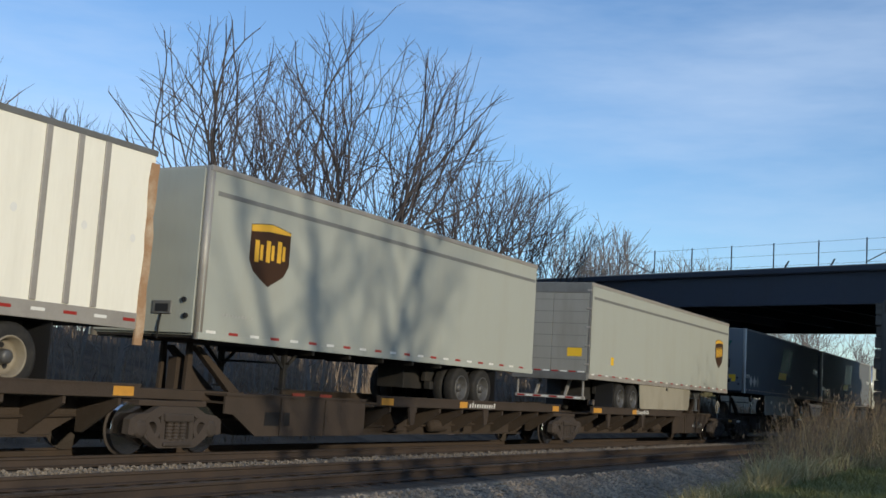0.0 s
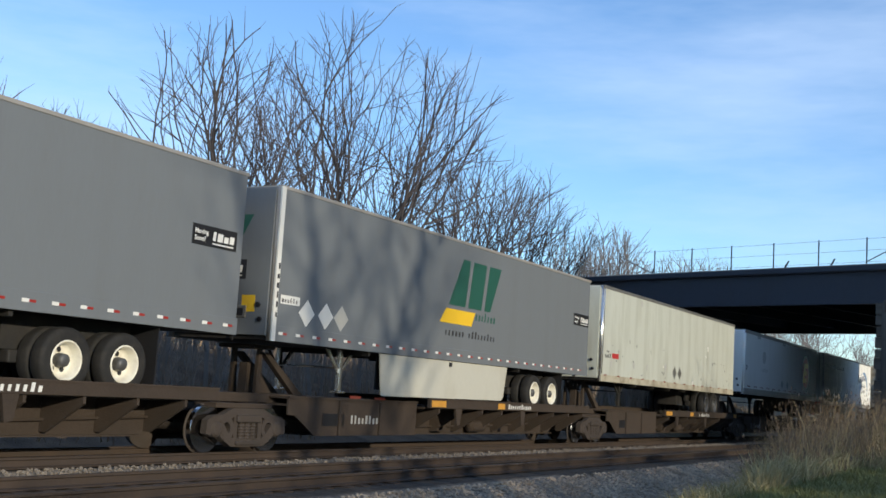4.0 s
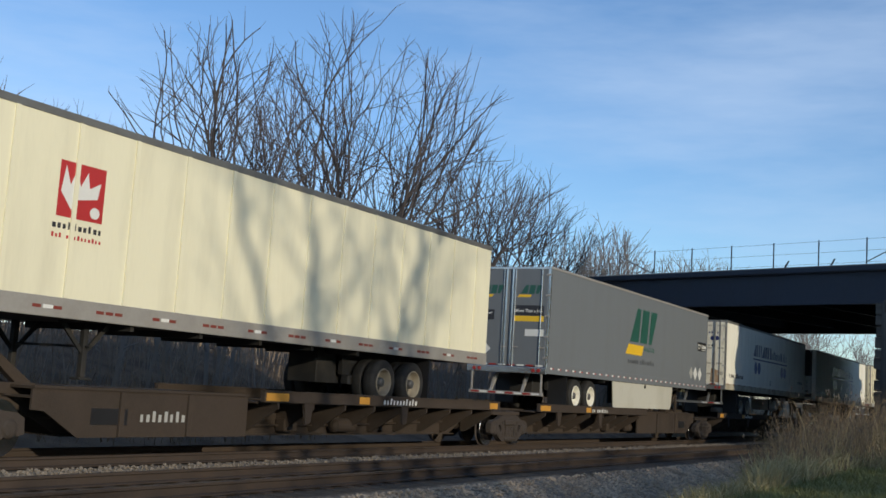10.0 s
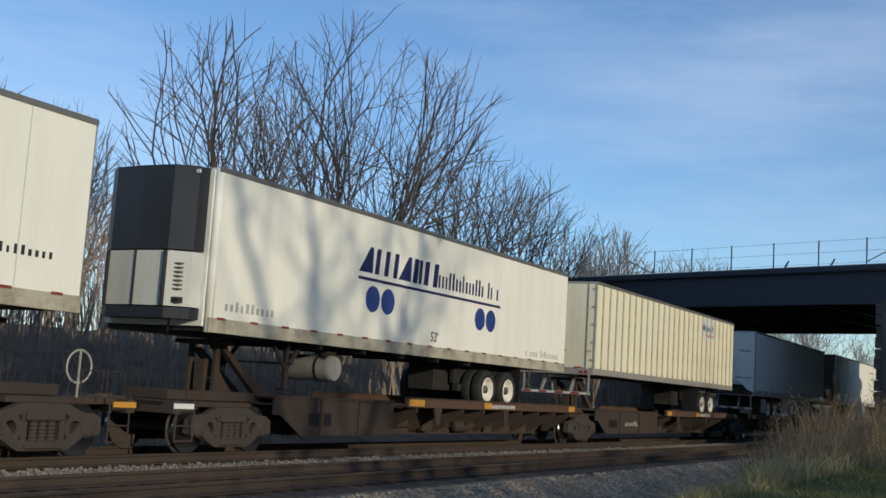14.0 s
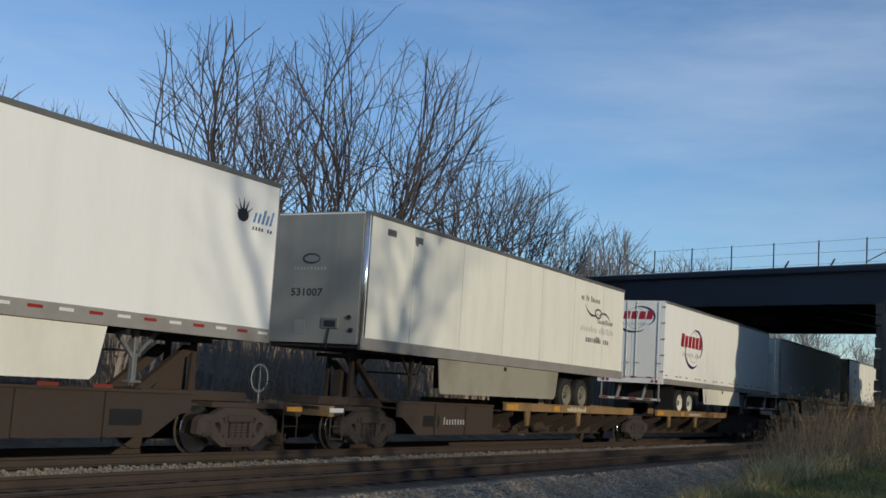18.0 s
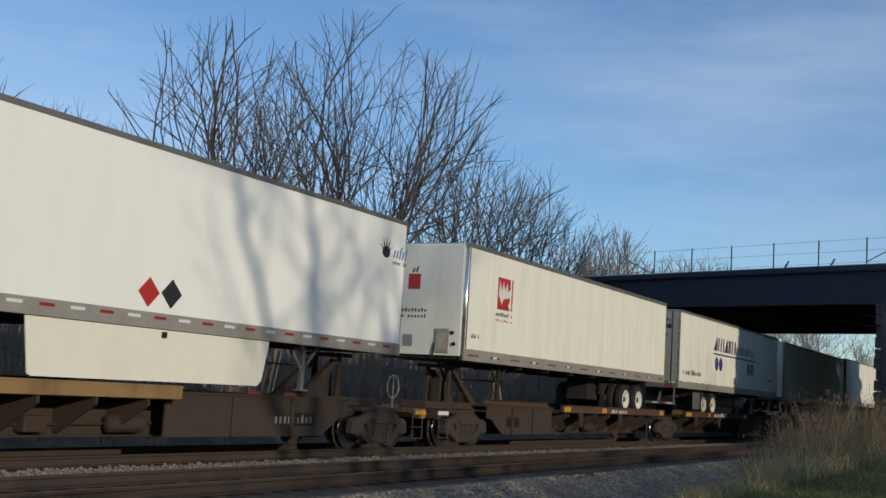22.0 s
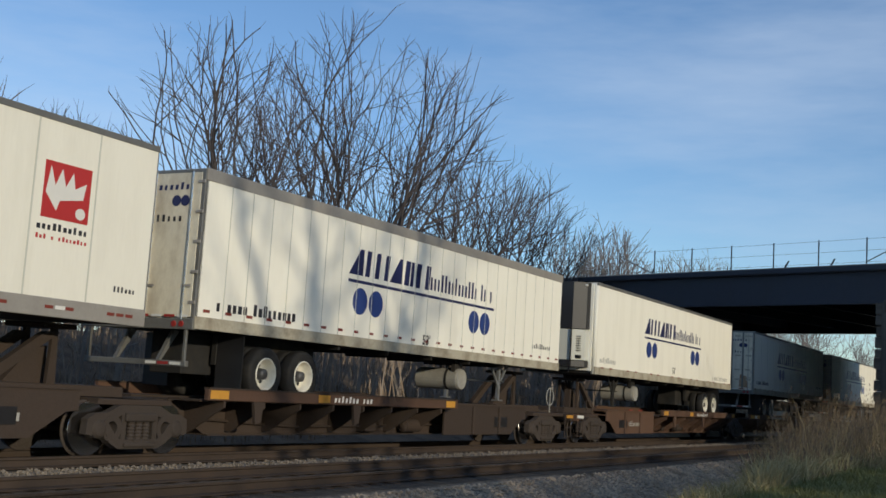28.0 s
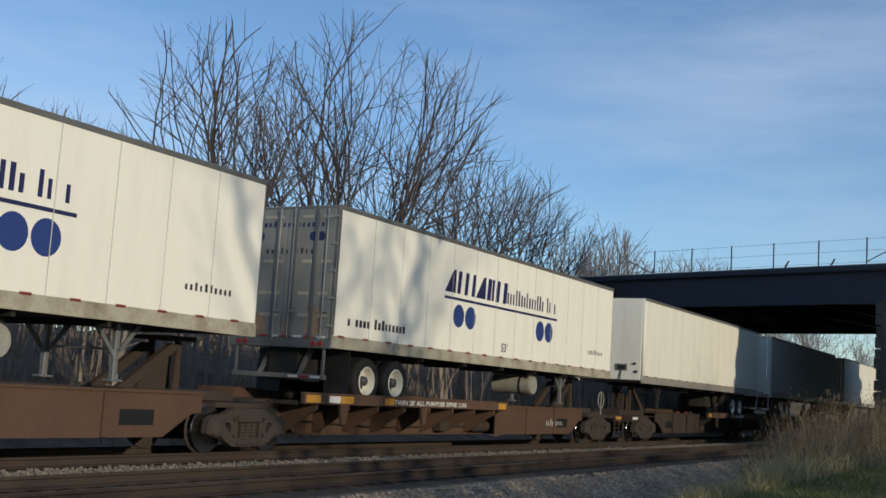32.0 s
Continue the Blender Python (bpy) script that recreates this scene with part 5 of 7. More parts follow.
def make_trailer(s):
    L, H, zb = s["L"], s["zt"] - DECK, s["zb"] - DECK
    tr = thing("semi_trailer", s["label"], "trailer", "trailers on the train")
    paint = M[s["paint"]]
    rail_h = s.get("rail_h", 0.26)
    part("body", Build().box(0.02, 0.0, zb + rail_h * 0.5, L - 0.02, WIDE, H - 0.02, 0.02), paint, tr, s.get("body", ""))
    part("bottom_rail", Build().box(0.0, -0.012, zb, L, 0.06, zb + rail_h, 0.008), M[s.get("rail", "alu")], tr)
    part("bottom_rail", Build().box(0.0, WIDE - 0.06, zb, L, WIDE + 0.012, zb + rail_h, 0.008), M[s.get("rail", "alu")], tr)
    th = s.get("top_h", 0.1)
    for y0, y1 in ((-0.014, 0.06), (WIDE - 0.06, WIDE + 0.014)):
        part("top_rail", Build().box(0.0, y0, H - th, L, y1, H, 0.008), M[s.get("top", "darkrail")], tr)
    part("roof", Build().box(0.03, 0.05, H - 0.03, L - 0.03, WIDE - 0.05, H - 0.004), M["alu"], tr)
    part("floor", Build().box(0.05, 0.06, zb + 0.02, L - 0.05, WIDE - 0.06, zb + 0.14), M["frame"], tr)
    seam = s.get("seam")
    if seam:
        pitch, wide, mat = seam
        strip = Build().box(-wide / 2, -0.006 if wide < 0.04 else -0.016 if wide < 0.08 else -0.028, zb + rail_h, wide / 2, 0.0, H - th).mesh("panel_joint", M[mat])
        k = int((L - 0.4) / pitch)
        for i in range(1, k + 1):
            part("panel_joint", strip, M[mat], tr, place=pose(i * pitch + (L - (k + 1) * pitch) / 2, 0, 0))
    if s["front"] == "L":
        nose_end(tr, s, H, zb)
        if s.get("reefer"):
            reefer_unit(tr, H, zb)
        nose, sg = 0.0, 1
    else:
        door_end(tr, s, H, zb)
        nose, sg = L, -1
        part("corner_post", Build().box(L - 0.05, 0.0, zb, L, 0.1, H, 0.02), M[s.get("post", "alu")], tr)
    part("far_end", Build().box(L - 0.03, 0.1, zb + 0.15, L + 0.01, WIDE - 0.1, H - 0.1, 0.006), paint, tr) if s["front"] == "R" else None
    # running gear
    w = s["wheels"]
    for u in w:
        wheel_set(tr, u, s.get("rim", "whiterim"))
    a, b = min(w) - 0.75, max(w) + 0.75
    for y in (0.72, WIDE - 0.84):
        part("slider_rail", Build().box(a, y, 0.62, b, y + 0.12, zb + 0.02, 0.01), M["frame"], tr)
        part("suspension_arm", Build().box(a + 0.1, y - 0.1, 0.42, b - 0.1, y + 0.1, 0.62, 0.03), M["frame"], tr)
    # black box added for the shade under the floor around the wheels
    part("wheel_bay", Build().box(a - 0.7, 0.92, 0.42, b + 0.7, 1.68, zb, 0.02), M["frame"], tr)
    uf = (max(w) + 0.72) if sg > 0 else (min(w) - 0.72)
    for y in (0.1, WIDE - 0.72):
        part("mud_flap", Build().box(uf - 0.012, y, 0.18, uf + 0.012, y + 0.62, zb - 0.02), M["blackplastic"], tr)
    for i in range(5):
        u = (b if sg < 0 else nose + 3.2) + 0.4 + i * (abs((nose + sg * 3.2) - (b if sg < 0 else a)) - 0.8) / 4
        part("cross_member", Build().box(u - 0.04, 0.08, zb - 0.09, u + 0.04, WIDE - 0.08, zb + 0.03), M["frame"], tr)
    # landing gear
    ug = s.get("gear", nose + sg * 3.0)
    gm = M[s.get("gearmat", "galv" if s["front"] == "R" else "frame")]
    for y in (0.45, WIDE - 0.55):
        leg = part("landing_leg", Build().box(ug - 0.05, y, 0.25, ug + 0.05, y + 0.1, zb, 0.01), gm, tr)
        part("foot", Build().box(ug - 0.13, y - 0.06, 0.22, ug + 0.13, y + 0.16, 0.26, 0.01), gm, leg)
        for dx in (-0.5, 0.5):
            part("brace", Build().prism([(ug - 0.04, 0.62), (ug + 0.04, 0.62), (ug + dx + 0.06, zb), (ug + dx - 0.06, zb)], y + 0.03, y + 0.07), gm, leg)
    part("gear_shaft", Build().tube([(ug, 0.35, 0.75), (ug, WIDE - 0.4, 0.75)], 0.022, 6), gm, tr)
    if s.get("skirt"):
        u0, u1 = s["skirt"]
        lo = s.get("skirt_low", 0.24)
        poly = [(u0, lo), (u1, lo), (u1, zb - 0.01), (u0, zb - 0.01)]
        if s["front"] == "R":
            poly = [(u0 + 0.14, lo), (u1 - 0.42, lo), (u1 - 0.3, lo + 0.06), (u1 + 0.05, zb - 0.01), (u0 - 0.04, zb - 0.01)]
        if s.get("skirt_flare"):
            poly = [(u0 + 0.14, lo), (u1 + s["skirt_flare"], lo), (u1, zb - 0.01), (u0 - 0.04, zb - 0.01)]
        else:
            poly = [(u0 + 0.12, lo), (u0 + 0.2, lo - 0.03), (u1 - 0.28, lo), (u1 - 0.16, lo + 0.1), (u1, zb - 0.01), (u0 - 0.02, zb - 0.01)]
        part("side_skirt", Build().prism(poly, 0.03, 0.055), M[s.get("skirt_mat", "skirt")], tr, "plastic side skirt")
        part("skirt_bracket", Build().box((u0 + u1) / 2 - 0.05, -0.004, zb - 0.14, (u0 + u1) / 2 + 0.05, 0.03, zb - 0.04), M["blackplastic"], tr)
        part("skirt_backing", Build().box(u0 + 0.3, 0.3, lo + 0.1, u1 - 0.3, 0.33, zb), M["frame"], tr)
    if s.get("panel"):
        u0, u1 = s["panel"]
        part("wheel_fairing", Build().box(u0, 0.04, 0.3, u1, 0.07, zb - 0.12, 0.01), M[s.get("panel_mat", "skirt")], tr)
    if s.get("tank"):
        part("fuel_tank", Build().lathe([(0.12, 0.30), (0.25, 0.28), (0.27, 0.34), (0.27, 1.5), (0.2, 1.55)], (s["tank"], 0, 0.72), "y", 24), M["dustytank"], tr, "pale round tank slung under the floor", smooth=False)
        part("tank_strap", Build().lathe([(0.28, 0.6), (0.28, 0.66)], (s["tank"], 0, 0.72), "y", 24), M["frame"], tr)
        part("tank_bracket", Build().box(s["tank"] - 0.2, 0.4, 0.9, s["tank"] + 0.2, 0.5, zb), M["frame"], tr)
    if s.get("tail"):
        for y, sw in ((0.03, 38), (WIDE - 0.03, -75)):
            tail = part("tail_panel", Build().prism([(-1.2, zb + 0.66), (-1.0, zb + 0.66), (-0.78, zb + 0.6), (-0.6, zb + 0.46), (-0.42, zb + 0.30), (-0.22, zb + 0.21), (0.0, zb + 0.17), (0.0, H - 0.05), (-1.2, H - 0.17)],
                                                    -0.015, 0.015), M["cleanwhite"], tr, "white folding tail panel", place=pose(-0.04, y, 0, 0, 0, -sw))
            for u in (-1.08, -0.58):
                part("panel_bar", Build().box(u, -0.021, zb + 0.80, u + 0.4, -0.015, zb + 0.84), M["charcoal"], tail)
            word_bars(tail, -0.92, 4.1 - DECK, 0.7, 0.13, M["charcoal"], 11, 95, 0, "print", 0.5).location.y = -0.016
        part("tail_bumper", Build().box(-0.05, 0.1, zb + 0.02, -0.03, WIDE - 0.1, zb + 0.5), M["blackplastic"], tr, "black lower tail flap")
    tape_row(tr, s.get("tape", "pairs"), L, zb, rail_h, s.get("tape_from", 0.2), s.get("tape_step"))
    LOOKS[s["look"]](tr, s)
    return tr


LOOKS = dict(circles=emblem_circles, parcel=emblem_parcel, green=emblem_green, disc=emblem_disc, arc=emblem_arc, arrow_front=emblem_arrow_front,
             arrow_rear=emblem_arrow_rear, crown_panel=emblem_crown_panel, crown_small=emblem_crown_small, swoosh=emblem_swoosh, ring=emblem_ring,
             placards=emblem_placards, posts=emblem_posts, plain=emblem_none)

WHITE_C = "white dry-van trailer with navy blocks and blue discs"
ARROW = dict(look="arrow_front", paint="cream", front="L", post="bright", rail="alu", rail_h=0.3, top_h=0.12, seam=(1.22, 0.082, "cream"), tape="triple")
CIRC = dict(look="circles", paint="white", front="R", rail="grimerail", seam=(1.22, 0.018, "dull"), tape="dots", rim="whiterim", post="darkrail", doors="dirtydoor", guard="darkrail")
GREEN = dict(look="green", paint="silver", rail="silver", rail_h=0.3, top="alu", top_h=0.07, tape="short", gearmat="bright")
# X: place of the left end along the line at mid-clip
TRAILERS = [
    dict(look="posts", paint="white", front="L", X=-215.05, L=16.15, zt=5.02, zb=2.05, wheels=(12.4, 13.65), rim="tanrim", rail="alu", tape="pairs", label="white trailer with grey side posts on a rail car"),
    dict(look="parcel", paint="parcel", front="L", X=-197.53, L=14.12, zt=5.08, zb=2.0, wheels=(10.07, 11.27), rim="darkrim", top="alu", rail="parcel", rail_h=0.12, tape="pairs", gear=3.2, label="pale parcel trailer with a brown and gold shield"),
    dict(look="parcel", paint="parcel", front="R", X=-179.14, L=16.25, zt=5.08, zb=2.03, wheels=(3.2, 4.48), rim="darkrim", skirt=(4.93, 10.9), skirt_mat="dirtyskirt", top="alu", rail="alu", rail_h=0.16, tape="pairs", post="darkrail", doors="doorgrey", rods=0, label="pale parcel trailer with shield, seen from its rear doors"),
    dict(GREEN, front="L", X=-159.95, L=16.28, zt=5.12, zb=2.14, wheels=(12.46, 13.68), skirt=(3.98, 10.44), gear=3.1, label="silver-grey trailer with dark green and yellow mark"),
    dict(GREEN, front="L", X=-142.6, L=16.15, zt=5.11, zb=2.11, wheels=(12.46, 13.68), skirt=(3.98, 10.44), gear=3.1, label="silver-grey trailer with dark green and yellow mark"),
    dict(look="placards", paint="worngrey", front="L", post="bright", X=-125.2, L=16.15, zt=5.12, zb=2.0, wheels=(12.35, 13.6), rim="darkrim", rail="grimerail", rail_h=0.22, tape="dots", tape_from=0.25, tape_step=1.22, label="worn grey-white trailer with grey diamonds"),
    dict(look="disc", paint="cleanwhite", front="L", post="cleanwhite", X=-107.19, L=15.98, zt=5.07, zb=2.09, wheels=(12.0, 13.17), rim="tanrim", rail="alu", rail_h=0.28, top="alu", top_h=0.16, tape="twos", tape_from=0.6, label="white trailer with red disc and gold block"),
    dict(look="arc", paint="cleanwhite", front="R", X=-89.17, L=16.15, zt=5.09, zb=1.98, wheels=(2.55, 3.78), skirt=(5.18, 11.38), skirt_low=0.48, skirt_flare=0.38, skirt_mat="creamskirt", rail="alu", rail_h=0.24, seam=(1.22, 0.02, "dull"), tape="red", post="darkrail", rod="darkrail", doors="dull", label="white trailer with navy blocks and blue crescent"),
    dict(ARROW, nose="grimerail", X=-69.74, L=16.3, zt=5.2, zb=2.1, wheels=(11.49, 12.79), rim="tanrim", label="cream trailer with red square near its nose"),
    dict(GREEN, front="R", X=-49.49, L=16.25, zt=5.18, zb=2.05, wheels=(2.5, 3.72), skirt=(5.48, 11.88), gear=12.4, post="bright", label="silver-grey trailer with green mark, rear doors shut"),
    dict(CIRC, X=-30.32, L=16.0, zt=5.22, zb=2.2, wheels=(3.0, 4.17), rim="tanrim", tank=10.7, rod="alu", strips=True, post="darkrail", label=WHITE_C),
    dict(CIRC, front="L", post="white", disc_shift=0.12, reefer=True, X=-11.33, L=16.15, zt=5.1, zb=2.14, wheels=(11.3, 12.54), tank=4.43, seam=None, label="white refrigerated trailer with black cooling unit and blue discs"),
    dict(look="crown_panel", paint="cream", front="R", X=7.24, L=16.6, zt=5.16, zb=2.18, wheels=(12.39, 13.62), seam=(0.62, 0.085, "grimerail"), rail="alu", rail_h=0.2, tape="none", rod="alu", label="cream ribbed trailer with crown emblem panel"),
    dict(look="crown_small", paint="cleanwhite", front="R", X=27.79, L=16.17, zt=5.12, zb=2.06, wheels=(3.1, 4.36), skirt=(5.72, 12.05), skirt_mat="paleskirt", panel=(1.55, 2.45), rail="alu", tape="long", tail=True, label="white trailer with open folding tail panels"),
    dict(look="swoosh", paint="white", front="L", post="bright", X=47.18, L=16.12, zt=5.15, zb=2.14, wheels=(11.65, 12.89), rim="tanrim", nose="doorgrey", skirt=(3.5, 10.8), skirt_low=0.36, skirt_mat="dirtyskirt", rail="alu", tape="none", seam=(2.44, 0.02, "dull"), label="white trailer with thin dark swoosh emblem"),
    dict(look="ring", paint="cleanwhite", front="R", post="cleanwhite", X=67.77, L=16.1, zt=5.24, zb=2.14, wheels=(2.33, 3.6), skirt=(5.28, 10.9), skirt_low=0.53, skirt_flare=0.18, skirt_mat="paleskirt", rail="alu", rail_h=0.2, tape="red", label="white trailer with red blocks in navy rings"),
    dict(look="crown_small", paint="cleanwhite", front="R", X=86.42, L=15.95, zt=5.15, zb=2.1, wheels=(2.31, 3.51), skirt=(5.42, 11.2), skirt_low=0.28, skirt_mat="paleskirt", panel=(0.4, 1.95), panel_mat="alu", rail="alu", tape="long", post="alu", doors="dull", label="white trailer with red and black diamonds"),
    dict(ARROW, paint="white", seam=(1.22, 0.06, "white"), X=105.52, L=15.98, zt=5.14, zb=2.16, wheels=(12.18, 13.51), label="white ribbed trailer with red square near its nose"),
    dict(CIRC, X=123.22, L=16.15, zt=5.08, zb=2.06, wheels=(3.78, 5.09), panel=(2.1, 3.0), panel_mat="darkrail", tank=10.6, notice=True, rail="alu", doors="doorgrey", rod="darkrail", label=WHITE_C + " and yellow notice"),
    dict(look="arrow_rear", paint="cream", front="R", X=140.92, L=16.2, zt=5.02, zb=1.98, wheels=(2.83, 4.06), tank=9.81, rail="alu", rail_h=0.24, seam=(1.22, 0.03, "dull"), tape="triple", post="darkrail", label="cream trailer with red square near its far end"),
    dict(look="arrow_rear", paint="white", front="R", X=158.13, L=16.05, zt=5.1, zb=2.1, wheels=(3.63, 4.8), panel=(2.3, 3.2), rail="alu", rail_h=0.28, seam=(1.22, 0.03, "dull"), tape="triple", post="darkrail", label="white trailer with red square near its far end"),
    dict(CIRC, paint="brightwhite", rail_h=0.22, tape="twos", tape_step=0.6, X=175.39, L=16.1, zt=5.0, zb=2.17, wheels=(2.25, 3.46), tank=10.55, seam=(0.61, 0.02, "dull"), top="alu", top_h=0.22, label=WHITE_C + ", ribbed"),
    dict(CIRC, front="L", post="white", reefer=True, paint="brightwhite", X=194.4, L=16.25, zt=5.14, zb=2.2, rail_h=0.24, tape_from=0.5, tape_step=2.43, wheels=(12.78, 14.04), tank=4.72, seam=None, label="white refrigerated trailer with black cooling unit and blue discs"),
    dict(CIRC, paint="brightwhite", disc_shift=0.18, X=214.65, L=16.15, zt=5.1, zb=2.14, wheels=(2.6, 3.85), rim="tanrim", tank=10.6, rod="alu", strips=True, label=WHITE_C),
    dict(CIRC, paint="brightwhite", disc_shift=0.28, X=233.31, L=16.2, zt=5.08, zb=2.1, wheels=(1.6, 2.81), doors="doorgrey", tank=10.76, rod="alu", strips=True, label=WHITE_C),
    dict(look="plain", paint="white", front="L", post="white", X=252.85, L=16.15, zt=5.11, zb=2.08, wheels=(12.3, 13.5), rail="alu", tape="dots", label="plain white trailer on a rail car"),
    dict(look="plain", paint="dull", front="R", X=272.0, L=16.15, zt=5.1, zb=2.08, wheels=(2.6, 3.8), rail="alu", tape="dots", label="plain grey-white trailer on a rail car"),
    dict(look="plain", paint="white", front="R", X=291.0, L=16.15, zt=5.1, zb=2.08, wheels=(2.6, 3.8), rail="alu", tape="dots", label="plain white trailer on a rail car"),
]

# ================= the rail cars =================
# places of the wheel trucks along the line at mid-clip, car by car; neighbouring platforms of one car share a truck
CARS = [
    ("darkrust", (-232.6, -215.2, -197.57, -180.1, -163.41)),
    ("darkrust", (-159.03, -142.78, -125.0, -107.2, -90.1, -73.48)),
    ("darkrust", (-69.13, -51.3, -32.57, -14.57)),
    ("rust", (-10.16, 7.05, 26.0, 43.58)),
    ("rustyellow", (48.06, 65.73, 84.61, 102.18)),
    ("rust", (106.33, 122.8, 139.93, 157.39, 174.55, 191.28)),
    ("rustorange", (195.14, 212.69, 231.14, 249.25)),
    ("rust", (253.92, 272.2, 290.6, 309.0)),
]

WHEEL = Build().lathe([(0.0001, 0.02), (0.12, 0.0), (0.14, 0.03), (0.33, 0.055), (0.36, 0.02), (0.425, 0.015), (0.425, 0.115), (0.455, 0.135), (0.455, 0.15), (0.34, 0.15), (0.2, 0.12), (0.0001, 0.12)],
                      (0, 0, 0), "y", 32).mesh("wheel", M["bogie"])
TREAD = Build().lathe([(0.424, 0.012), (0.4275, 0.016), (0.4275, 0.112), (0.424, 0.116)], (0, 0, 0), "y", 32).mesh("tread", M["tread"])


def make_bogie():
    """A two-axle wheel truck; its own origin is its middle on the rail head."""
    bogie = thing("rail_truck", "dusty brown two-axle railway truck with cast side frames", "railway truck", "trucks under the train")
    for y in (-0.98, 0.98):
        sgn = -1 if y < 0 else 1
        top = [(-1.17, 0.36), (-1.15, 0.60), (-1.0, 0.68), (-0.74, 0.70), (-0.46, 0.82), (0.46, 0.82), (0.74, 0.70), (1.0, 0.68), (1.15, 0.60), (1.17, 0.36), (1.03, 0.33), (0.99, 0.5), (0.72, 0.54), (0.42, 0.66),
               (-0.42, 0.66), (-0.72, 0.54), (-0.99, 0.5), (-1.03, 0.33)]
        low = [(-0.86, 0.53), (-0.72, 0.545), (-0.56, 0.36), (-0.42, 0.27), (0.42, 0.27), (0.56, 0.36), (0.72, 0.545), (0.86, 0.53), (0.66, 0.22), (0.46, 0.12), (-0.46, 0.12), (-0.66, 0.22)]
        cast = Build().prism(top, y - 0.07, y + 0.07).prism(low, y - 0.085, y + 0.085)
        for x in (-0.36, 0.36):
            cast.box(x - 0.055, y - 0.075, 0.25, x + 0.055, y + 0.075, 0.67)
        for x in (-0.62, 0.62):
            cast.lathe([(0.115, y - 0.075), (0.215, y - 0.08), (0.215, y + 0.08), (0.115, y + 0.075), (0.115, y - 0.075)], (x, 0, 0.45), "y", 18, caps=False)
        f = part("side_frame", cast, M["bogie"], bogie, "open cast steel side frame")
        for x in (-0.17, 0.0, 0.17):
            part("spring", Build().lathe([(0.075, 0.22 + i * 0.028) if i % 2 == 0 else (0.06, 0.22 + i * 0.028) for i in range(13)], (x, y + sgn * 0.04, 0), "z", 12), M["bogie"], f)
        part("spring_plank", Build().box(-0.36, y - 0.13, 0.56, 0.36, y + 0.13, 0.70, 0.03), M["bogie"], f)
        part("spring_seat", Build().box(-0.36, y - 0.13, 0.15, 0.36, y + 0.13, 0.22, 0.02), M["bogie"], f)
        for x in (-0.89, 0.89):
            part("bearing_cap", Build().lathe([(0.15, -0.1), (0.15, 0.07), (0.11, 0.11), (0.06, 0.12)], (x, y, 0.44), "y", 16) if sgn > 0 else
                 Build().lathe([(0.15, 0.1), (0.15, -0.07), (0.11, -0.11), (0.06, -0.12)], (x, y, 0.44), "y", 16), M["bogie"], f)
    part("brake_rod", Build().tube([(-1.25, -0.62, 0.30), (-0.4, -0.66, 0.36), (0.4, -0.66, 0.36), (1.25, -0.62, 0.30)], 0.022, 6), M["bogie"], bogie)
    part("bolster", Build().box(-0.22, -0.95, 0.5, 0.22, 0.95, 0.74, 0.04), M["bogie"], bogie)
    for x in (-0.42, 0.42):
        part("brake_beam", Build().tube([(x, -0.7, 0.4), (x, 0.7, 0.4)], 0.035, 6), M["bogie"], bogie)
    for x in (-0.89, 0.89):
        ax = part("wheelset", Build().lathe([(0.075, -0.9), (0.075, 0.9)], (0, 0, 0), "y", 12), M["bogie"], bogie, "steel wheels on an axle", place=pose(x, 0, 0.427))
        for y, turn in ((-0.815, 0), (0.815, 180)):
            part("wheel", WHEEL, M["bogie"], ax, place=pose(0, y, 0, 0, 0, turn))
            part("tread", TREAD, M["tread"], ax, "polished running tread", place=pose(0, y, 0, 0, 0, turn))
    return bogie


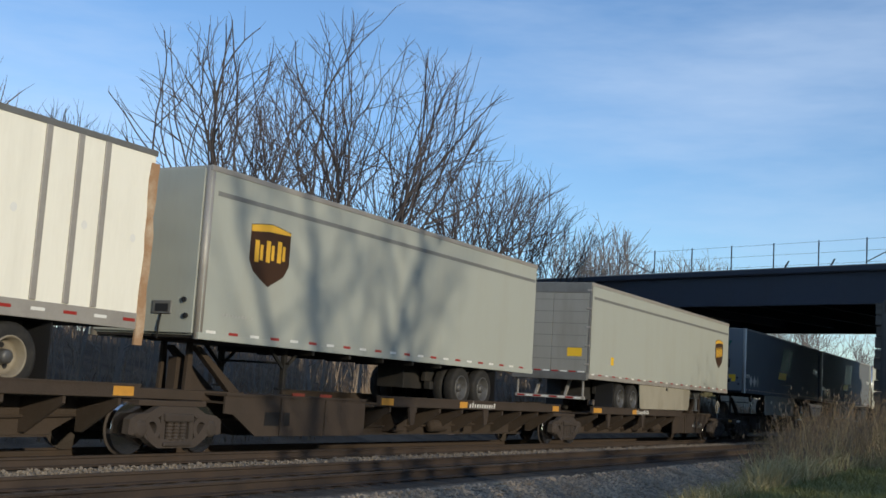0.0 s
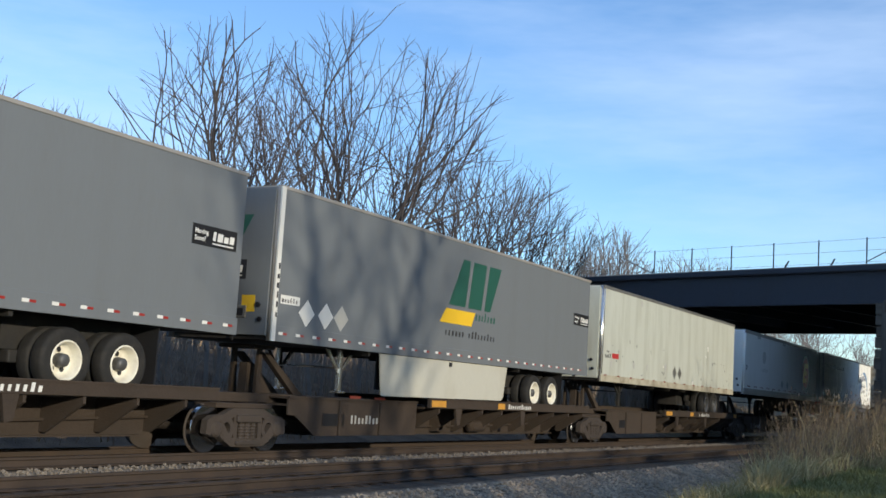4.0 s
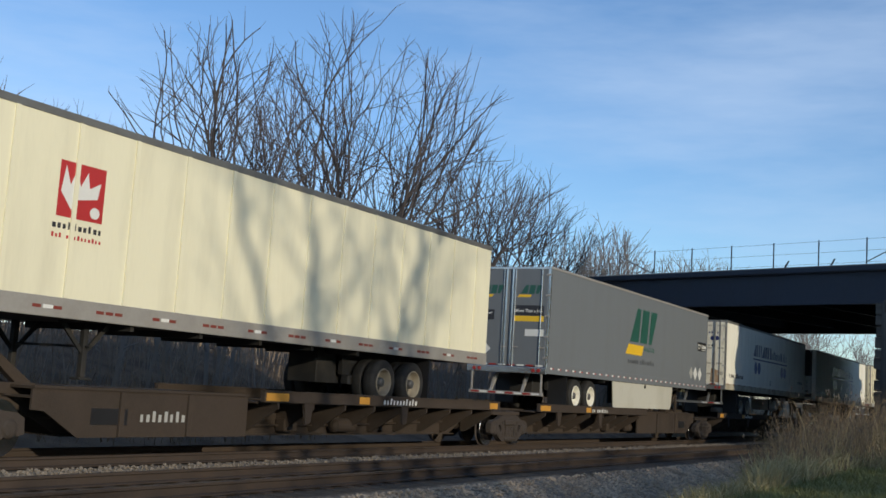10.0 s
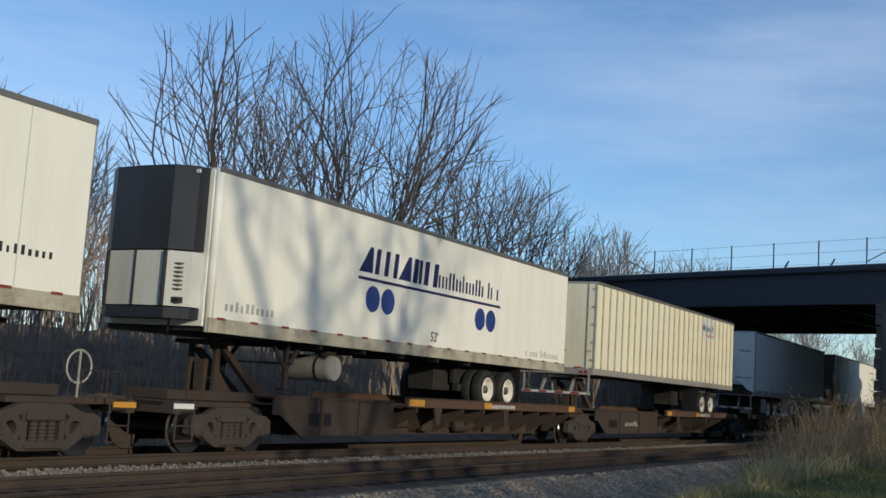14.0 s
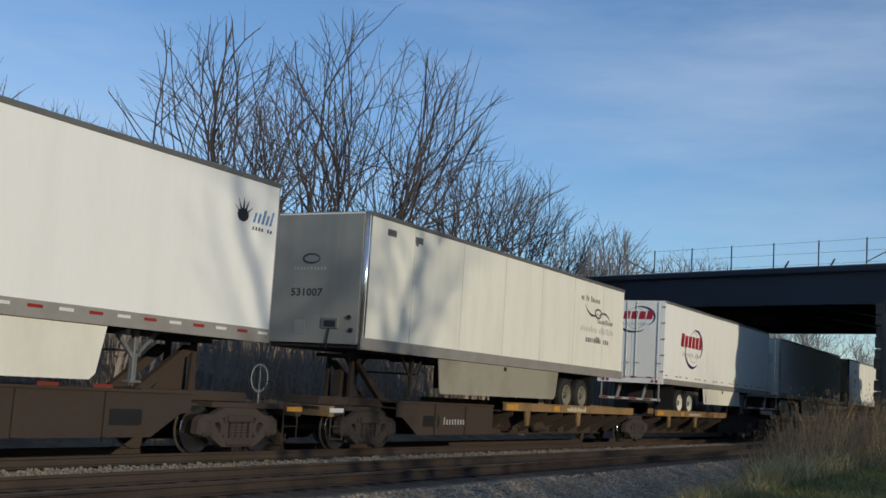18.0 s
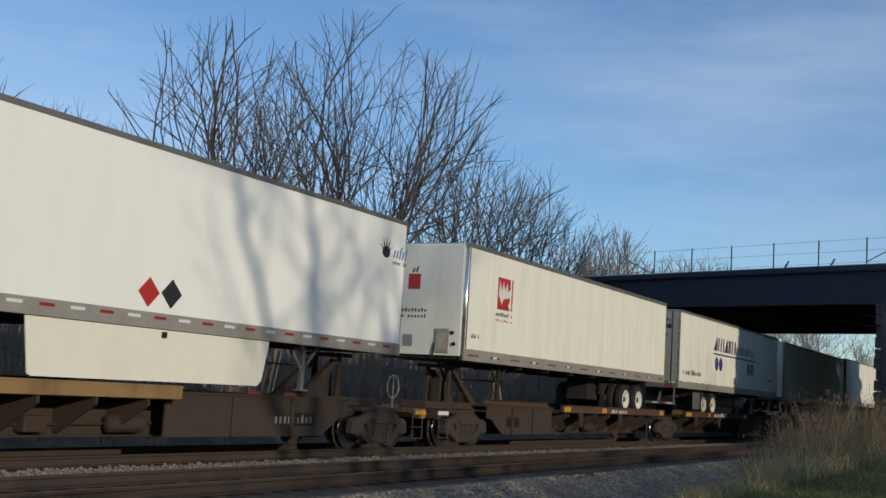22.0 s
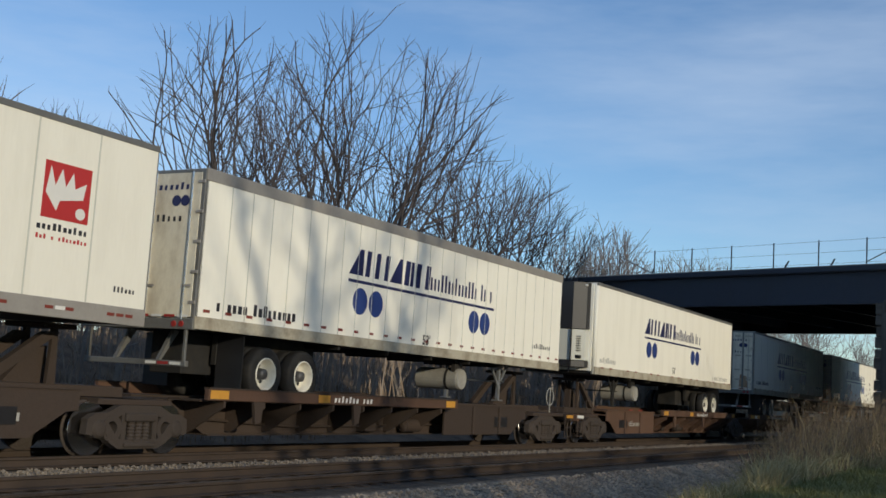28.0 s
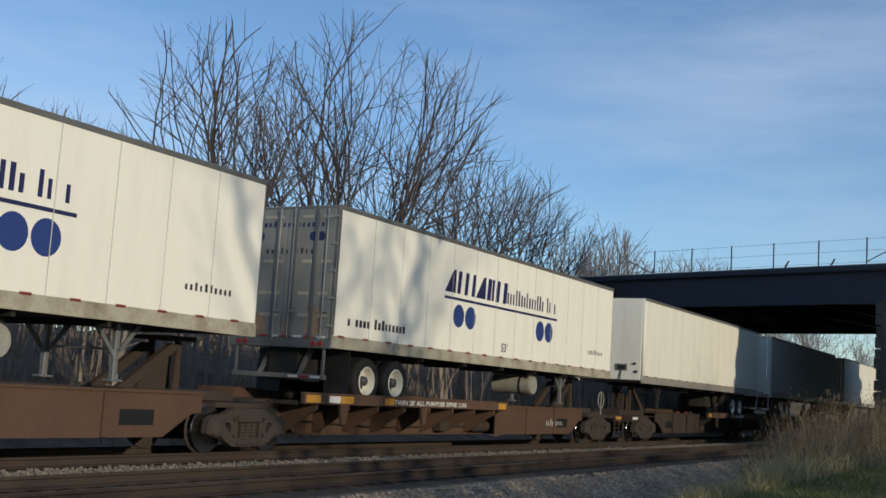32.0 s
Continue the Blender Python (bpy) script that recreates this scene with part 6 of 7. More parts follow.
def make_platform(lu, paint, wheels_left, lo, hi, hitch, first, last, seed):
    """One platform of a spine car between two trucks lu apart. lo, hi: the stretch with side decks for the tyres; hitch: where the kingpin stand is."""
    rng = random.Random(seed)
    m, dark = M[paint], M["darkrust" if paint == "darkrust" else "rust"]
    car = thing("spine_car", {"rust": "rusty brown", "darkrust": "dark brown", "rustyellow": "dirty yellow and rust", "rustorange": "orange-brown"}[paint] + " spine car platform carrying a trailer", "rail car", "cars of the train")
    e0, e1 = (-1.75 if first else -0.25), (lu + 1.75 if last else lu + 0.25)
    prof = [(e0, 0.74), (1.45, 0.74), (2.35, 0.30), (lu - 2.35, 0.30), (lu - 1.45, 0.74), (e1, 0.74), (e1, 0.90), (lu - 1.3, 0.92), (1.3, 0.92), (e0, 0.90)]
    part("centre_sill", Build().prism(prof, 0.86, 1.74), m if paint != "rustyellow" else dark, car, "deep centre sill")
    part("sill_flange", Build().box(2.3, 0.74, 0.285, lu - 2.3, 1.86, 0.31).box(1.2, 0.76, 0.905, lu - 1.2, 1.84, 0.925), m if paint != "rustyellow" else M["rust"], car)
    # over the trucks
    for e, a in ((e0, 1), (e1, -1)):
        x0, x1 = sorted((e, e + a * (1.1 if not (first and a > 0) and not (last and a < 0) else 2.4)))
        part("end_platform", Build().box(x0, 0.35, 0.82, x1, 2.25, 0.915, 0.012), dark, car)
    # side decks
    for y0, y1 in ((-0.07, 0.03), (WIDE - 0.03, WIDE + 0.07)):
        near = y0 < 1
        beam = part("side_beam", Build().box(lo, y0, 0.955, hi, y1, 1.165, 0.012), m if paint != "rust" else M["rustbeam" if seed % 3 else "rustorange"], car, "side beam of the tyre deck")
        part("lip", Build().box(lo, y0 - 0.014, 1.155, hi, y1 + 0.014, 1.182), m, beam)
        deck = (0.12, 0.86) if near else (1.74, WIDE - 0.12)
        part("tyre_deck", Build().box(lo, deck[0], 0.925, hi, deck[1], 0.965), dark, car)
        x = lo + 0.5
        while x < hi - 0.1:
            g = [(y0 + 0.04, 0.952), (0.12, 0.92), (0.86, 0.92), (0.86, 0.36), (0.72, 0.36), (y0 + 0.04, 0.84)] if near else [(y1 - 0.04, 0.952), (WIDE - 0.12, 0.92), (1.74, 0.92), (1.74, 0.36), (1.88, 0.36), (y1 - 0.04, 0.84)]
            part("cross_bearer", Build().prism(g, x - 0.03, x + 0.03, "x"), m if paint == "rustorange" else dark, car)
            x += 1.15
        if near:
            marks = [(lo + 0.05, rng.choice((0.5, 0.7))), (lo + rng.uniform(0.3, 0.4) * (hi - lo), 0.4), (hi - 0.6, 0.45)][: rng.choice((2, 3))]
            for q, w in marks:
                part("marker", Build().box(q, -0.075, 0.985, q + w, -0.069, 1.135), M["amber"], beam, "amber marker panel")
            if paint == "rustorange" and not first:
                part("marker", Build().box(lo + 0.85, -0.076, 0.99, lo + 1.25, -0.069, 1.13), M["whitetape"], beam, "white marker panel")
                part("marker", Build().box(lo + 1.27, -0.075, 0.985, lo + 1.75, -0.069, 1.135), M["amber"], beam, "amber marker panel")
                lettering("TWIN 28' ALL PURPOSE SPINE CAR", 0.15, M["whitetape"], beam, pose(lo + 0.365 * (hi - lo), -0.074, 1.0) @ SIDE, 3.5)
            else:
                word_bars(beam, lo + 0.42 * (hi - lo), 0.995, 1.5, 0.15, M["whitetape"], 11, seed + 3, 0.15, "stencil", 0.5).location.y = -0.07
            for q in (lo + 1.3, lo + 0.5 * (hi - lo)):
                part("beam_post", Build().prism([(q, 0.96), (q + 0.3, 0.96), (q + 0.24, 0.58), (q + 0.08, 0.55)], -0.06, 0.0), m, beam)
    # the wide box of the hitch half; a black plate by the truck paints a hole's darkness
    c0, c1, way = (hi + 0.02, lu - 1.3, -1) if wheels_left else (1.3, lo - 0.02, 1)
    e, o = (c0, c1) if way > 0 else (c1, c0)          # e: the end by the truck
    bx = [(e, 0.72), (e + way * 0.25, 0.70), (e + way * 0.95, 0.30), (o, 0.30), (o, 1.075), (e, 1.075)]
    box_m = m if paint == "rustorange" else dark
    box = part("hitch_box", Build().prism(bx, 0.30, 0.34).prism(bx, 2.26, 2.30).box(min(e, o), 0.34, 0.89, max(e, o), 2.26, 0.928).box(min(e, o), 0.34, 1.03, max(e, o), 2.26, 1.07), box_m, car, "deep side plates of the hitch end")
    q = e + way * 1.2
    part("box_hole", Build().box(min(q, q + way * 0.8), 0.294, 0.50, max(q, q + way * 0.8), 0.299, 0.76), M["blackplastic"], box)
    part("box_lip", Build().box(min(e, o), 0.27, 1.04, max(e, o), 0.30, 1.085), box_m, box)
    for k in (0.36, 0.68):
        part("box_rib", Build().box(e + (o - e) * k - 0.05, 0.25, 0.31, e + (o - e) * k + 0.05, 0.30, 1.03, 0.008), box_m, box)
    for k in (0.42, 0.62) if seed % 3 == 0 else ():
        x = e + (o - e) * k
        part("tag", Build().box(x, 0.262, 1.088, x + 0.42, 0.275, 1.145), M["dullred"], box, "red tag plate")
    if seed % 2:
        x = e + (o - e) * 0.45
        word_bars(box, x, 0.55, 1.3, 0.2, M["greyprint"], 9, seed + 9, 0, "stencil", 0.5).location.y = 0.298
    # the hitch: a stand that holds the kingpin
    sg = 1 if wheels_left else -1
    h = part("hitch", Build().box(hitch - 0.35, 0.85, 1.98, hitch + 0.35, 1.75, 2.06, 0.02), dark, car, "kingpin hitch stand")
    for y in (0.95, 1.58):
        part("hitch_leg", Build().prism([(hitch - 0.09, 1.08), (hitch + 0.09, 1.08), (hitch + 0.05, 1.98), (hitch - 0.05, 1.98)], y, y + 0.07), dark, h)
        part("hitch_strut", Build().prism([(hitch - sg * 1.5, 1.08), (hitch - sg * 1.18, 1.08), (hitch + 0.06, 1.92), (hitch - sg * 0.22, 1.92)], y - 0.03, y + 0.10), dark, h)
    part("hitch_web", Build().prism([(hitch - sg * 0.75, 1.1), (hitch + sg * 0.1, 1.1), (hitch + sg * 0.08, 1.7), (hitch - sg * 0.25, 1.62)], 1.2, 1.4), dark, h, "plate between the hitch legs")
    part("hitch_base", Build().box(hitch - 1.45, 0.8, 0.925, hitch + 1.45, 1.8, 1.1, 0.01), dark, h)
    # pipes and small gear along the sill
    part("brake_pipe", Build().tube([(1.8, 0.79, 0.6), (lu * 0.3, 0.79, 0.45), (lu * 0.6, 0.79, 0.5), (lu - 1.8, 0.79, 0.62)], 0.025, 6), dark, car)
    part("valve_box", Build().box(lu * 0.45, 0.6, 0.36, lu * 0.45 + 0.45, 0.85, 0.62, 0.03), dark, car)
    part("air_reservoir", Build().lathe([(0.05, -0.02), (0.15, 0.03), (0.15, 0.75), (0.05, 0.8)], (lu * 0.55, 0.66, 0.5), "x", 14), dark, car)
    for is_end, e, a in ((first, e0, 1), (last, e1, -1)):
        if not is_end:
            continue
        part("end_sill", Build().box(min(e, e + a * 0.18), 0.1, 0.70, max(e, e + a * 0.18), 2.5, 0.92, 0.012), m, car)
        part("coupler", Build().box(min(e, e - a * 0.5), 1.18, 0.72, max(e, e - a * 0.5), 1.42, 0.95, 0.03).lathe([(0.16, 0.70), (0.16, 0.98)], (e - a * 0.5, 1.3, 0), "z", 12), dark, car, "knuckle coupler")
        for y in (0.12, 2.44):
            lad = Build()
            for q in (0.1, 0.55):
                lad.tube([(e + a * q, y, 0.22), (e + a * q, y, 0.98)], 0.017, 6)
            for q in (0.24, 0.5, 0.76):
                lad.tube([(e + a * 0.1, y, q), (e + a * 0.55, y, q)], 0.015, 6)
            part("ladder", lad, dark, car, "grey ladder hung under the end of the deck")
            part("grab_iron", Build().tube([(e + a * 0.75, y, 0.92), (e + a * 0.75, y, 1.35), (e + a * 1.2, y, 1.35), (e + a * 1.2, y, 0.92)], 0.014, 6), dark, car)
        part("end_marker", Build().box(e + a * 0.25 - 0.25, 0.082, 0.79, e + a * 0.25 + 0.25, 0.1, 0.88), M["amber" if a < 0 else "whitetape"], car)
        if a < 0:
            part("brake_wheel", Build().lathe([(0.26, -0.015), (0.28, 0.0), (0.26, 0.015), (0.24, 0.0), (0.26, -0.015)], (e + a * 0.9, 0.5, 1.4), "y", 20, caps=False).tube([(e + a * 0.9, 0.5, 0.9), (e + a * 0.9, 0.5, 1.65)], 0.02, 6), M["dustytank"], car, "brake hand wheel")
    return car


MOVERS = []     # (thing, place along the line of its left end at mid-clip, length, height, offset across)
for s_ in TRAILERS:
    MOVERS.append((make_trailer(s_), s_["X"], s_["L"], DECK, 0.0))
bogie_first = make_bogie()
bogies = [bogie_first]
platform_no = 0
for paint_, trucks in CARS:
    for j, xt in enumerate(trucks):
        b_ = bogies[0] if len(bogies) == 1 and platform_no == 0 and j == 0 else copy_thing(bogie_first, Matrix.Identity(4))
        if b_ is not bogies[0]:
            bogies.append(b_)
        MOVERS.append((b_, xt, 0.0, 0.0, 1.3))
    for j in range(len(trucks) - 1):
        x0_, lu_ = trucks[j], trucks[j + 1] - trucks[j]
        mid_ = x0_ + lu_ / 2
        on = min(TRAILERS, key=lambda q: abs(q["X"] + q["L"] / 2 - mid_))
        left = on["front"] == "R"
        w0, w1 = min(on["wheels"]) + on["X"] - x0_, max(on["wheels"]) + on["X"] - x0_
        far_wheels = w0 > lu_ / 2
        lo_, hi_ = (1.3, min(lu_ - 5.2, 10.6)) if not far_wheels else (max(5.6, lu_ - 11.4), lu_ - 1.3)
        hitch_ = (on["X"] + on["L"] - 0.95 if not far_wheels else on["X"] + 0.95) - x0_
        p_ = make_platform(lu_, paint_, not far_wheels, lo_, hi_, max(0.3, min(lu_ - 0.3, hitch_)), j == 0, j == len(trucks) - 2, 100 + platform_no)
        MOVERS.append((p_, x0_, lu_, 0.0, 0.0))
        platform_no += 1


# ================= trees, brush and weeds =================
def fork(b, rng, p, d, r, inside, thin, up, side_angle, often=0.74):
    """A branch that runs on and throws off a side branch at each joint, thinner and thinner, up to the crown's outline."""
    step = (0.66 + 8.5 * r) * rng.uniform(0.7, 1.3)
    pts = [p.copy()]
    n = 3 if r > 0.05 else 2
    for _ in range(n):
        d = (d + Vector((rng.gauss(0, 0.085), rng.gauss(0, 0.085), rng.gauss(0, 0.04) + up))).normalized()
        p = p + d * (step / n)
        pts.append(p.copy())
    level = 0 if r > 0.045 else 1 if r > 0.02 else 2
    b[level].tube(pts, [r * (1 - 0.13 * i / n) for i in range(n + 1)], (6, 4, 3)[level])
    out = inside(p, rng) < 0
    if out or r * 0.87 < thin:
        for _ in range(2 if not out else 1):
            e = (d + Vector((rng.gauss(0, 0.4), rng.gauss(0, 0.4), rng.uniform(-0.1, 0.3)))).normalized()
            b[2].tube([p, p + e * rng.uniform(0.25, 0.6)], [min(r, thin) * 0.8, thin * 0.45], 3)
        return
    side = d.orthogonal().normalized()
    side.rotate(Matrix.Rotation(rng.uniform(0, 6.283), 3, d))
    lean = radians(rng.uniform(3, 11))
    fork(b, rng, p, (d * math.cos(lean) - side * math.sin(lean)).normalized(), r * 0.87, inside, thin, up, side_angle, often)
    lean = radians(side_angle * rng.uniform(0.65, 1.3))
    if r * 0.7 > thin * 0.8 and rng.random() < often:
        fork(b, rng, p, (d * math.cos(lean) + side * math.sin(lean)).normalized(), r * rng.uniform(0.6, 0.74), inside, thin, up, side_angle, often)


def make_tree(height, stems, spread, seed, material, label, place, r0=0.12, group="bare trees by the railway", clear=0.10, wide=5.0, thin=0.010, up=0.035, side_angle=34, often=0.74):
    rng = random.Random(seed)
    tree = thing("tree", label, "tree", group, place)
    trunk, b = Build(), (Build(), Build(), Build())
    base_h = height * clear
    zc = height * 0.55

    def inside(p, rng):
        z = p.z / rng.uniform(0.88, 1.02)
        k = 1 - ((z - zc) / (height - zc)) ** 2 if z > zc else (0.3 + 0.7 * max(0, z) / zc) ** 2
        return wide * math.sqrt(max(0.0, k)) * rng.uniform(0.85, 1.1) - math.hypot(p.x, p.y)
    trunk.tube([(0, 0, -0.35), (0, 0, 0.1), (0.03, 0.02, base_h)], [r0 * 2.0, r0 * 1.5, r0 * 1.25], 8)
    for i in range(stems):
        a = i * 2.4 + rng.uniform(-0.4, 0.4)
        t = radians(spread * math.sqrt((i + 0.5) / stems) * rng.uniform(0.85, 1.1))
        d = Vector((math.sin(t) * math.cos(a), math.sin(t) * math.sin(a), math.cos(t))).normalized()
        fork(b, rng, Vector((0.05 * math.cos(a), 0.05 * math.sin(a), base_h * rng.uniform(0.7, 1.0))), d, r0 * rng.uniform(0.75, 1.05), inside, thin, up, side_angle, often)
    part("trunk", trunk, material, tree)
    part("branchwork", b[0], material, tree)
    crown_ = part("crown", b[1], material, tree, "bare winter branches")
    tagged(part("twig_spray", b[2], material, crown_), kind="stuff")
    return tree


def grow(b, rng, p, d, length, radius, depth, rules, inside, thin=0.008):
    """A branch as a tapering tube with side branches that stop at the crown's outline.
    rules: per depth (children, angle, length ratio, upward pull)."""
    kids, ang, ratio, up = rules[depth]
    n = 12 if depth == 0 else 4 if depth == 1 else 3
    pts = [p.copy()]
    for i in range(n):
        wob = 0.07 if depth == 0 else 0.12
        d = (d + Vector((rng.gauss(0, wob), rng.gauss(0, wob), rng.gauss(0, 0.05) + up))).normalized()
        p = p + d * (length / n)
        pts.append(p.copy())
        if inside(p, rng) < 0:
            break
    kids = max(1, round(kids * (len(pts) - 1) / n)) if kids else 0
    n = len(pts) - 1
    rad = [max(thin, radius * (1 - 0.85 * i / n)) for i in range(n + 1)]
    b[min(depth, 2)].tube(pts, rad, 6 if depth == 0 else 4 if depth == 1 else 3)
    if depth + 1 >= len(rules):
        return
    for k in range(kids):
        f = rng.uniform(0.22 if depth else 0.25, 0.99)
        i = min(n - 1, int(f * n))
        q = pts[i].lerp(pts[i + 1], f * n - i)
        axis = (pts[i + 1] - pts[i]).normalized()
        side = axis.orthogonal().normalized()
        side.rotate(Matrix.Rotation(rng.uniform(0, 6.283), 3, axis))
        a = radians(ang * rng.uniform(0.6, 1.3))
        c = (axis * math.cos(a) + side * math.sin(a)).normalized()
        grow(b, rng, q, c, length * ratio * rng.uniform(0.65, 1.2) * (1.15 - 0.5 * f), max(thin, rad[i] * 0.55), depth + 1, rules, inside, thin)


def make_shade_tree(height, stems, spread, seed, material, label, place, rules=None, r0=0.12, group="bare trees by the railway", clear=0.10, wide=99.0, thin=0.008):
    rng = random.Random(seed)
    tree = thing("tree", label, "tree", group, place)
    trunk, b = Build(), (Build(), Build(), Build())
    base_h = height * clear
    zc = height * 0.58

    def inside(p, rng):
        z = p.z / rng.uniform(0.955, 1.03)
        k = 1 - ((z - zc) / (height - zc)) ** 2 if z > zc else (0.3 + 0.7 * max(0, z) / zc) ** 2
        return wide * math.sqrt(max(0.0, k)) - math.hypot(p.x, p.y) if wide < 50 else 1
    trunk.tube([(0, 0, -0.35), (0, 0, 0.1), (0.03, 0.02, base_h)], [r0 * 2.2, r0 * 1.6, r0 * 1.3], 8)
    for i in range(stems):
        a = i * 6.283 / stems + rng.uniform(-0.5, 0.5)
        t = radians(spread * rng.uniform(0.15, 1.0))
        d = Vector((math.sin(t) * math.cos(a), math.sin(t) * math.sin(a), math.cos(t)))
        grow(b, rng, Vector((0.05 * math.cos(a), 0.05 * math.sin(a), base_h * 0.8)), d, height * (1 - clear) * rng.uniform(0.85, 1.1), r0 * rng.uniform(0.7, 1.1), 0, rules, inside, thin)
    part("trunk", trunk, material, tree)
    part("branchwork", b[0], material, tree)
    crown_ = part("crown", b[1], material, tree, "bare winter branches")
    tagged(part("twig_spray", b[2], material, crown_), kind="stuff")
    return tree


def make_limbed_tree(place, r0, limbs, seed):
    """A tall tree with a few bare leaning limbs. limbs: (aside from the trunk at 11.6 m, lean, radius, height of the fork)."""
    rng = random.Random(seed)
    tree = thing("tree", "tall bare tree with leaning limbs behind the lineside path", "tree", "bare trees of the lineside wood", place)
    part("trunk", Build().tube([(0, 0, -0.4), (0, 0, 0.4), (0.02, 0, 3.0), (0, 0.02, 6.5)], [r0 * 1.5, r0 * 1.1, r0 * 0.9, r0 * 0.5], 10), M["bark"], tree)
    twigs = (Build(), Build(), Build())
    for aside, lean, r, low in limbs:
        pts, h = [Vector((0, 0, low))], 8.0
        while h < 16.6:
            pts.append(Vector((aside + lean * (h - 11.6) + rng.gauss(0, 0.06), rng.gauss(0, 0.15), h)))
            h += 0.9
        n = len(pts) - 1
        part("limb", Build().tube(pts, [r * (1.15 - 0.75 * i / n) for i in range(n + 1)], 8), M["bark"], tree)
        for i in range(2, n):
            a = rng.uniform(0, 6.283)
            fork(twigs, rng, pts[i], Vector((math.cos(a), math.sin(a), 0.7)).normalized(), 0.045 * rng.uniform(0.6, 1.1), lambda p, q: 1, 0.022, 0.03, 34)
    part("branchwork", twigs[0], M["bark"], tree)
    crown_ = part("crown", twigs[1], M["bark"], tree, "bare winter branches")
    tagged(part("twig_spray", twigs[2], M["bark"], crown_), kind="stuff")


def set_tree(src, x, y, size, turn):
    t = copy_thing(src, pose(x, y, ground_z(x, y), 0, 0, turn))
    t.scale = (size, size, size)
    return t


T_A = make_tree(12.8, 7, 28, 11, M["bark"], "tall bare tree with several upright stems", pose(33.5, 28.0, ground_z(33.5, 28.0)), 0.094, wide=3.9, thin=0.0125, up=0.035, side_angle=31, often=0.68)
T_B = make_tree(16.0, 9, 38, 23, M["bark"], "tall bare tree fanning out from its base", pose(42.0, 28.0, ground_z(42.0, 28.0)), 0.128, wide=7.0, thin=0.0135, up=0.03, side_angle=31, often=0.62)
T_C = make_tree(12.8, 8, 36, 37, M["bark"], "spreading bare tree with many fine branches", pose(53.6, 28.5, ground_z(53.6, 28.5)), 0.102, wide=5.4, thin=0.0135, up=0.03, side_angle=32, often=0.64)
T_D = make_tree(11.0, 6, 38, 41, M["hazebark"], "bare tree with a rounded crown", pose(122, 45.5, ground_z(122, 45.5)), 0.10, wide=5.5, thin=0.017, side_angle=38)
T_E = make_tree(8.2, 4, 15, 53, M["greybark"], "slender bare tree with grey stems", pose(23.5, 31, ground_z(23.5, 31)), 0.058, wide=2.2, thin=0.0125, up=0.05, side_angle=30)
for x, y, k, a in ((38.2, 31.0, 0.86, 70), (28.4, 31.5, 0.66, 190), (30.6, 33.5, 0.70, 300)):
    set_tree(T_A, x, y, k, a)
for x, y, k, a in ((48.6, 30.0, 0.9, 130), (59.6, 28.5, 0.97, 200), (63.0, 28.5, 0.9, 20)):
    set_tree(T_C, x, y, k, a)
for x, y, k, a in ((112, 30, 1.15, 40), (128, 25, 1.05, 140), (134, 33, 1.2, 210), (150, 27, 1.3, 75), (165, 34, 1.3, 160), (145, 19, 1.0, 20), (120, 19, 0.8, 330), (230, 60, 1.1, 100), (200, 50, 0.9, 10), (260, 42, 1.0, 250), (185, 36, 0.95, 90), (300, 60, 1.3, 33), (340, 40, 1.2, 80), (220, 22, 0.9, 190), (270, 16, 1.1, 300), (190, 20, 0.8, 60), (240, 30, 1.1, 10)):
    set_tree(T_D, x, y, k, a)
T_F = make_tree(18.6, 6, 28, 61, M["hazebark"], "distant bare tree with a fine crown", pose(115, 43.5, ground_z(115, 43.5)), 0.20, wide=6.6, thin=0.024, up=0.045)
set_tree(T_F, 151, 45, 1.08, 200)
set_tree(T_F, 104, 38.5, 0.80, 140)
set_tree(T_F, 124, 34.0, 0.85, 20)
rng_t = random.Random(3)
for i in range(24):
    x = 27 + i * 1.9 + rng_t.uniform(-0.8, 0.8)
    y = rng_t.uniform(30, 40)
    set_tree(T_E, x, y, rng_t.uniform(0.7, 0.95), rng_t.uniform(0, 360))
for i in range(15):
    x = 14 + i * 0.8 + rng_t.uniform(-0.5, 0.5)
    y = rng_t.uniform(27, 37)
    set_tree(T_E, x, y, rng_t.uniform(0.66, 0.92), rng_t.uniform(0, 360))
rng_s = random.Random(3)
for _ in range(26):
    for lo_r, hi_r in ((-0.8, 0.8), (29, 40), (0.7, 0.95), (0, 360)):
        rng_s.uniform(lo_r, hi_r)
# the wood behind the camera, out of view: added to shade the track bed; its tallest trees throw their shade on the
# train
make_limbed_tree(pose(4.2, -22.0, ground_z(4.2, -22)), 0.28, ((-4.85, -0.47, 0.14, 3.0), (-3.15, -0.22, 0.145, 4.2), (0.6, 0.05, 0.07, 5.5)), 71)
make_limbed_tree(pose(2.3, -24.0, ground_z(2.3, -24)), 0.26, ((0.62, 0.33, 0.13, 5.0), (0.12, -0.02, 0.065, 5.5), (1.2, 0.42, 0.06, 6.5), (-1.3, -0.5, 0.05, 6.0)), 74)
S_C = make_shade_tree(15.5, 9, 70, 77, M["bark"], "unseen bare tree with a high crown, added to shade the track bed", pose(-14.0, -15.0, ground_z(-14.0, -15)), ((12, 44, 0.5, 0.02), (9, 44, 0.5, 0.01), (5, 44, 0.55, 0.0)), 0.12, "bare trees of the lineside wood", 0.72)
for i in range(25):
    x = -12 + i * 1.5 + rng_s.uniform(-0.8, 0.8)
    y = -14.0 - (i % 3) * 4.5 + rng_s.uniform(-1, 1)
    set_tree(S_C, x, y, (0.9 + (13 - y) * 0.259) / 15.8 * rng_s.uniform(0.95, 1.04), rng_s.uniform(0, 360))


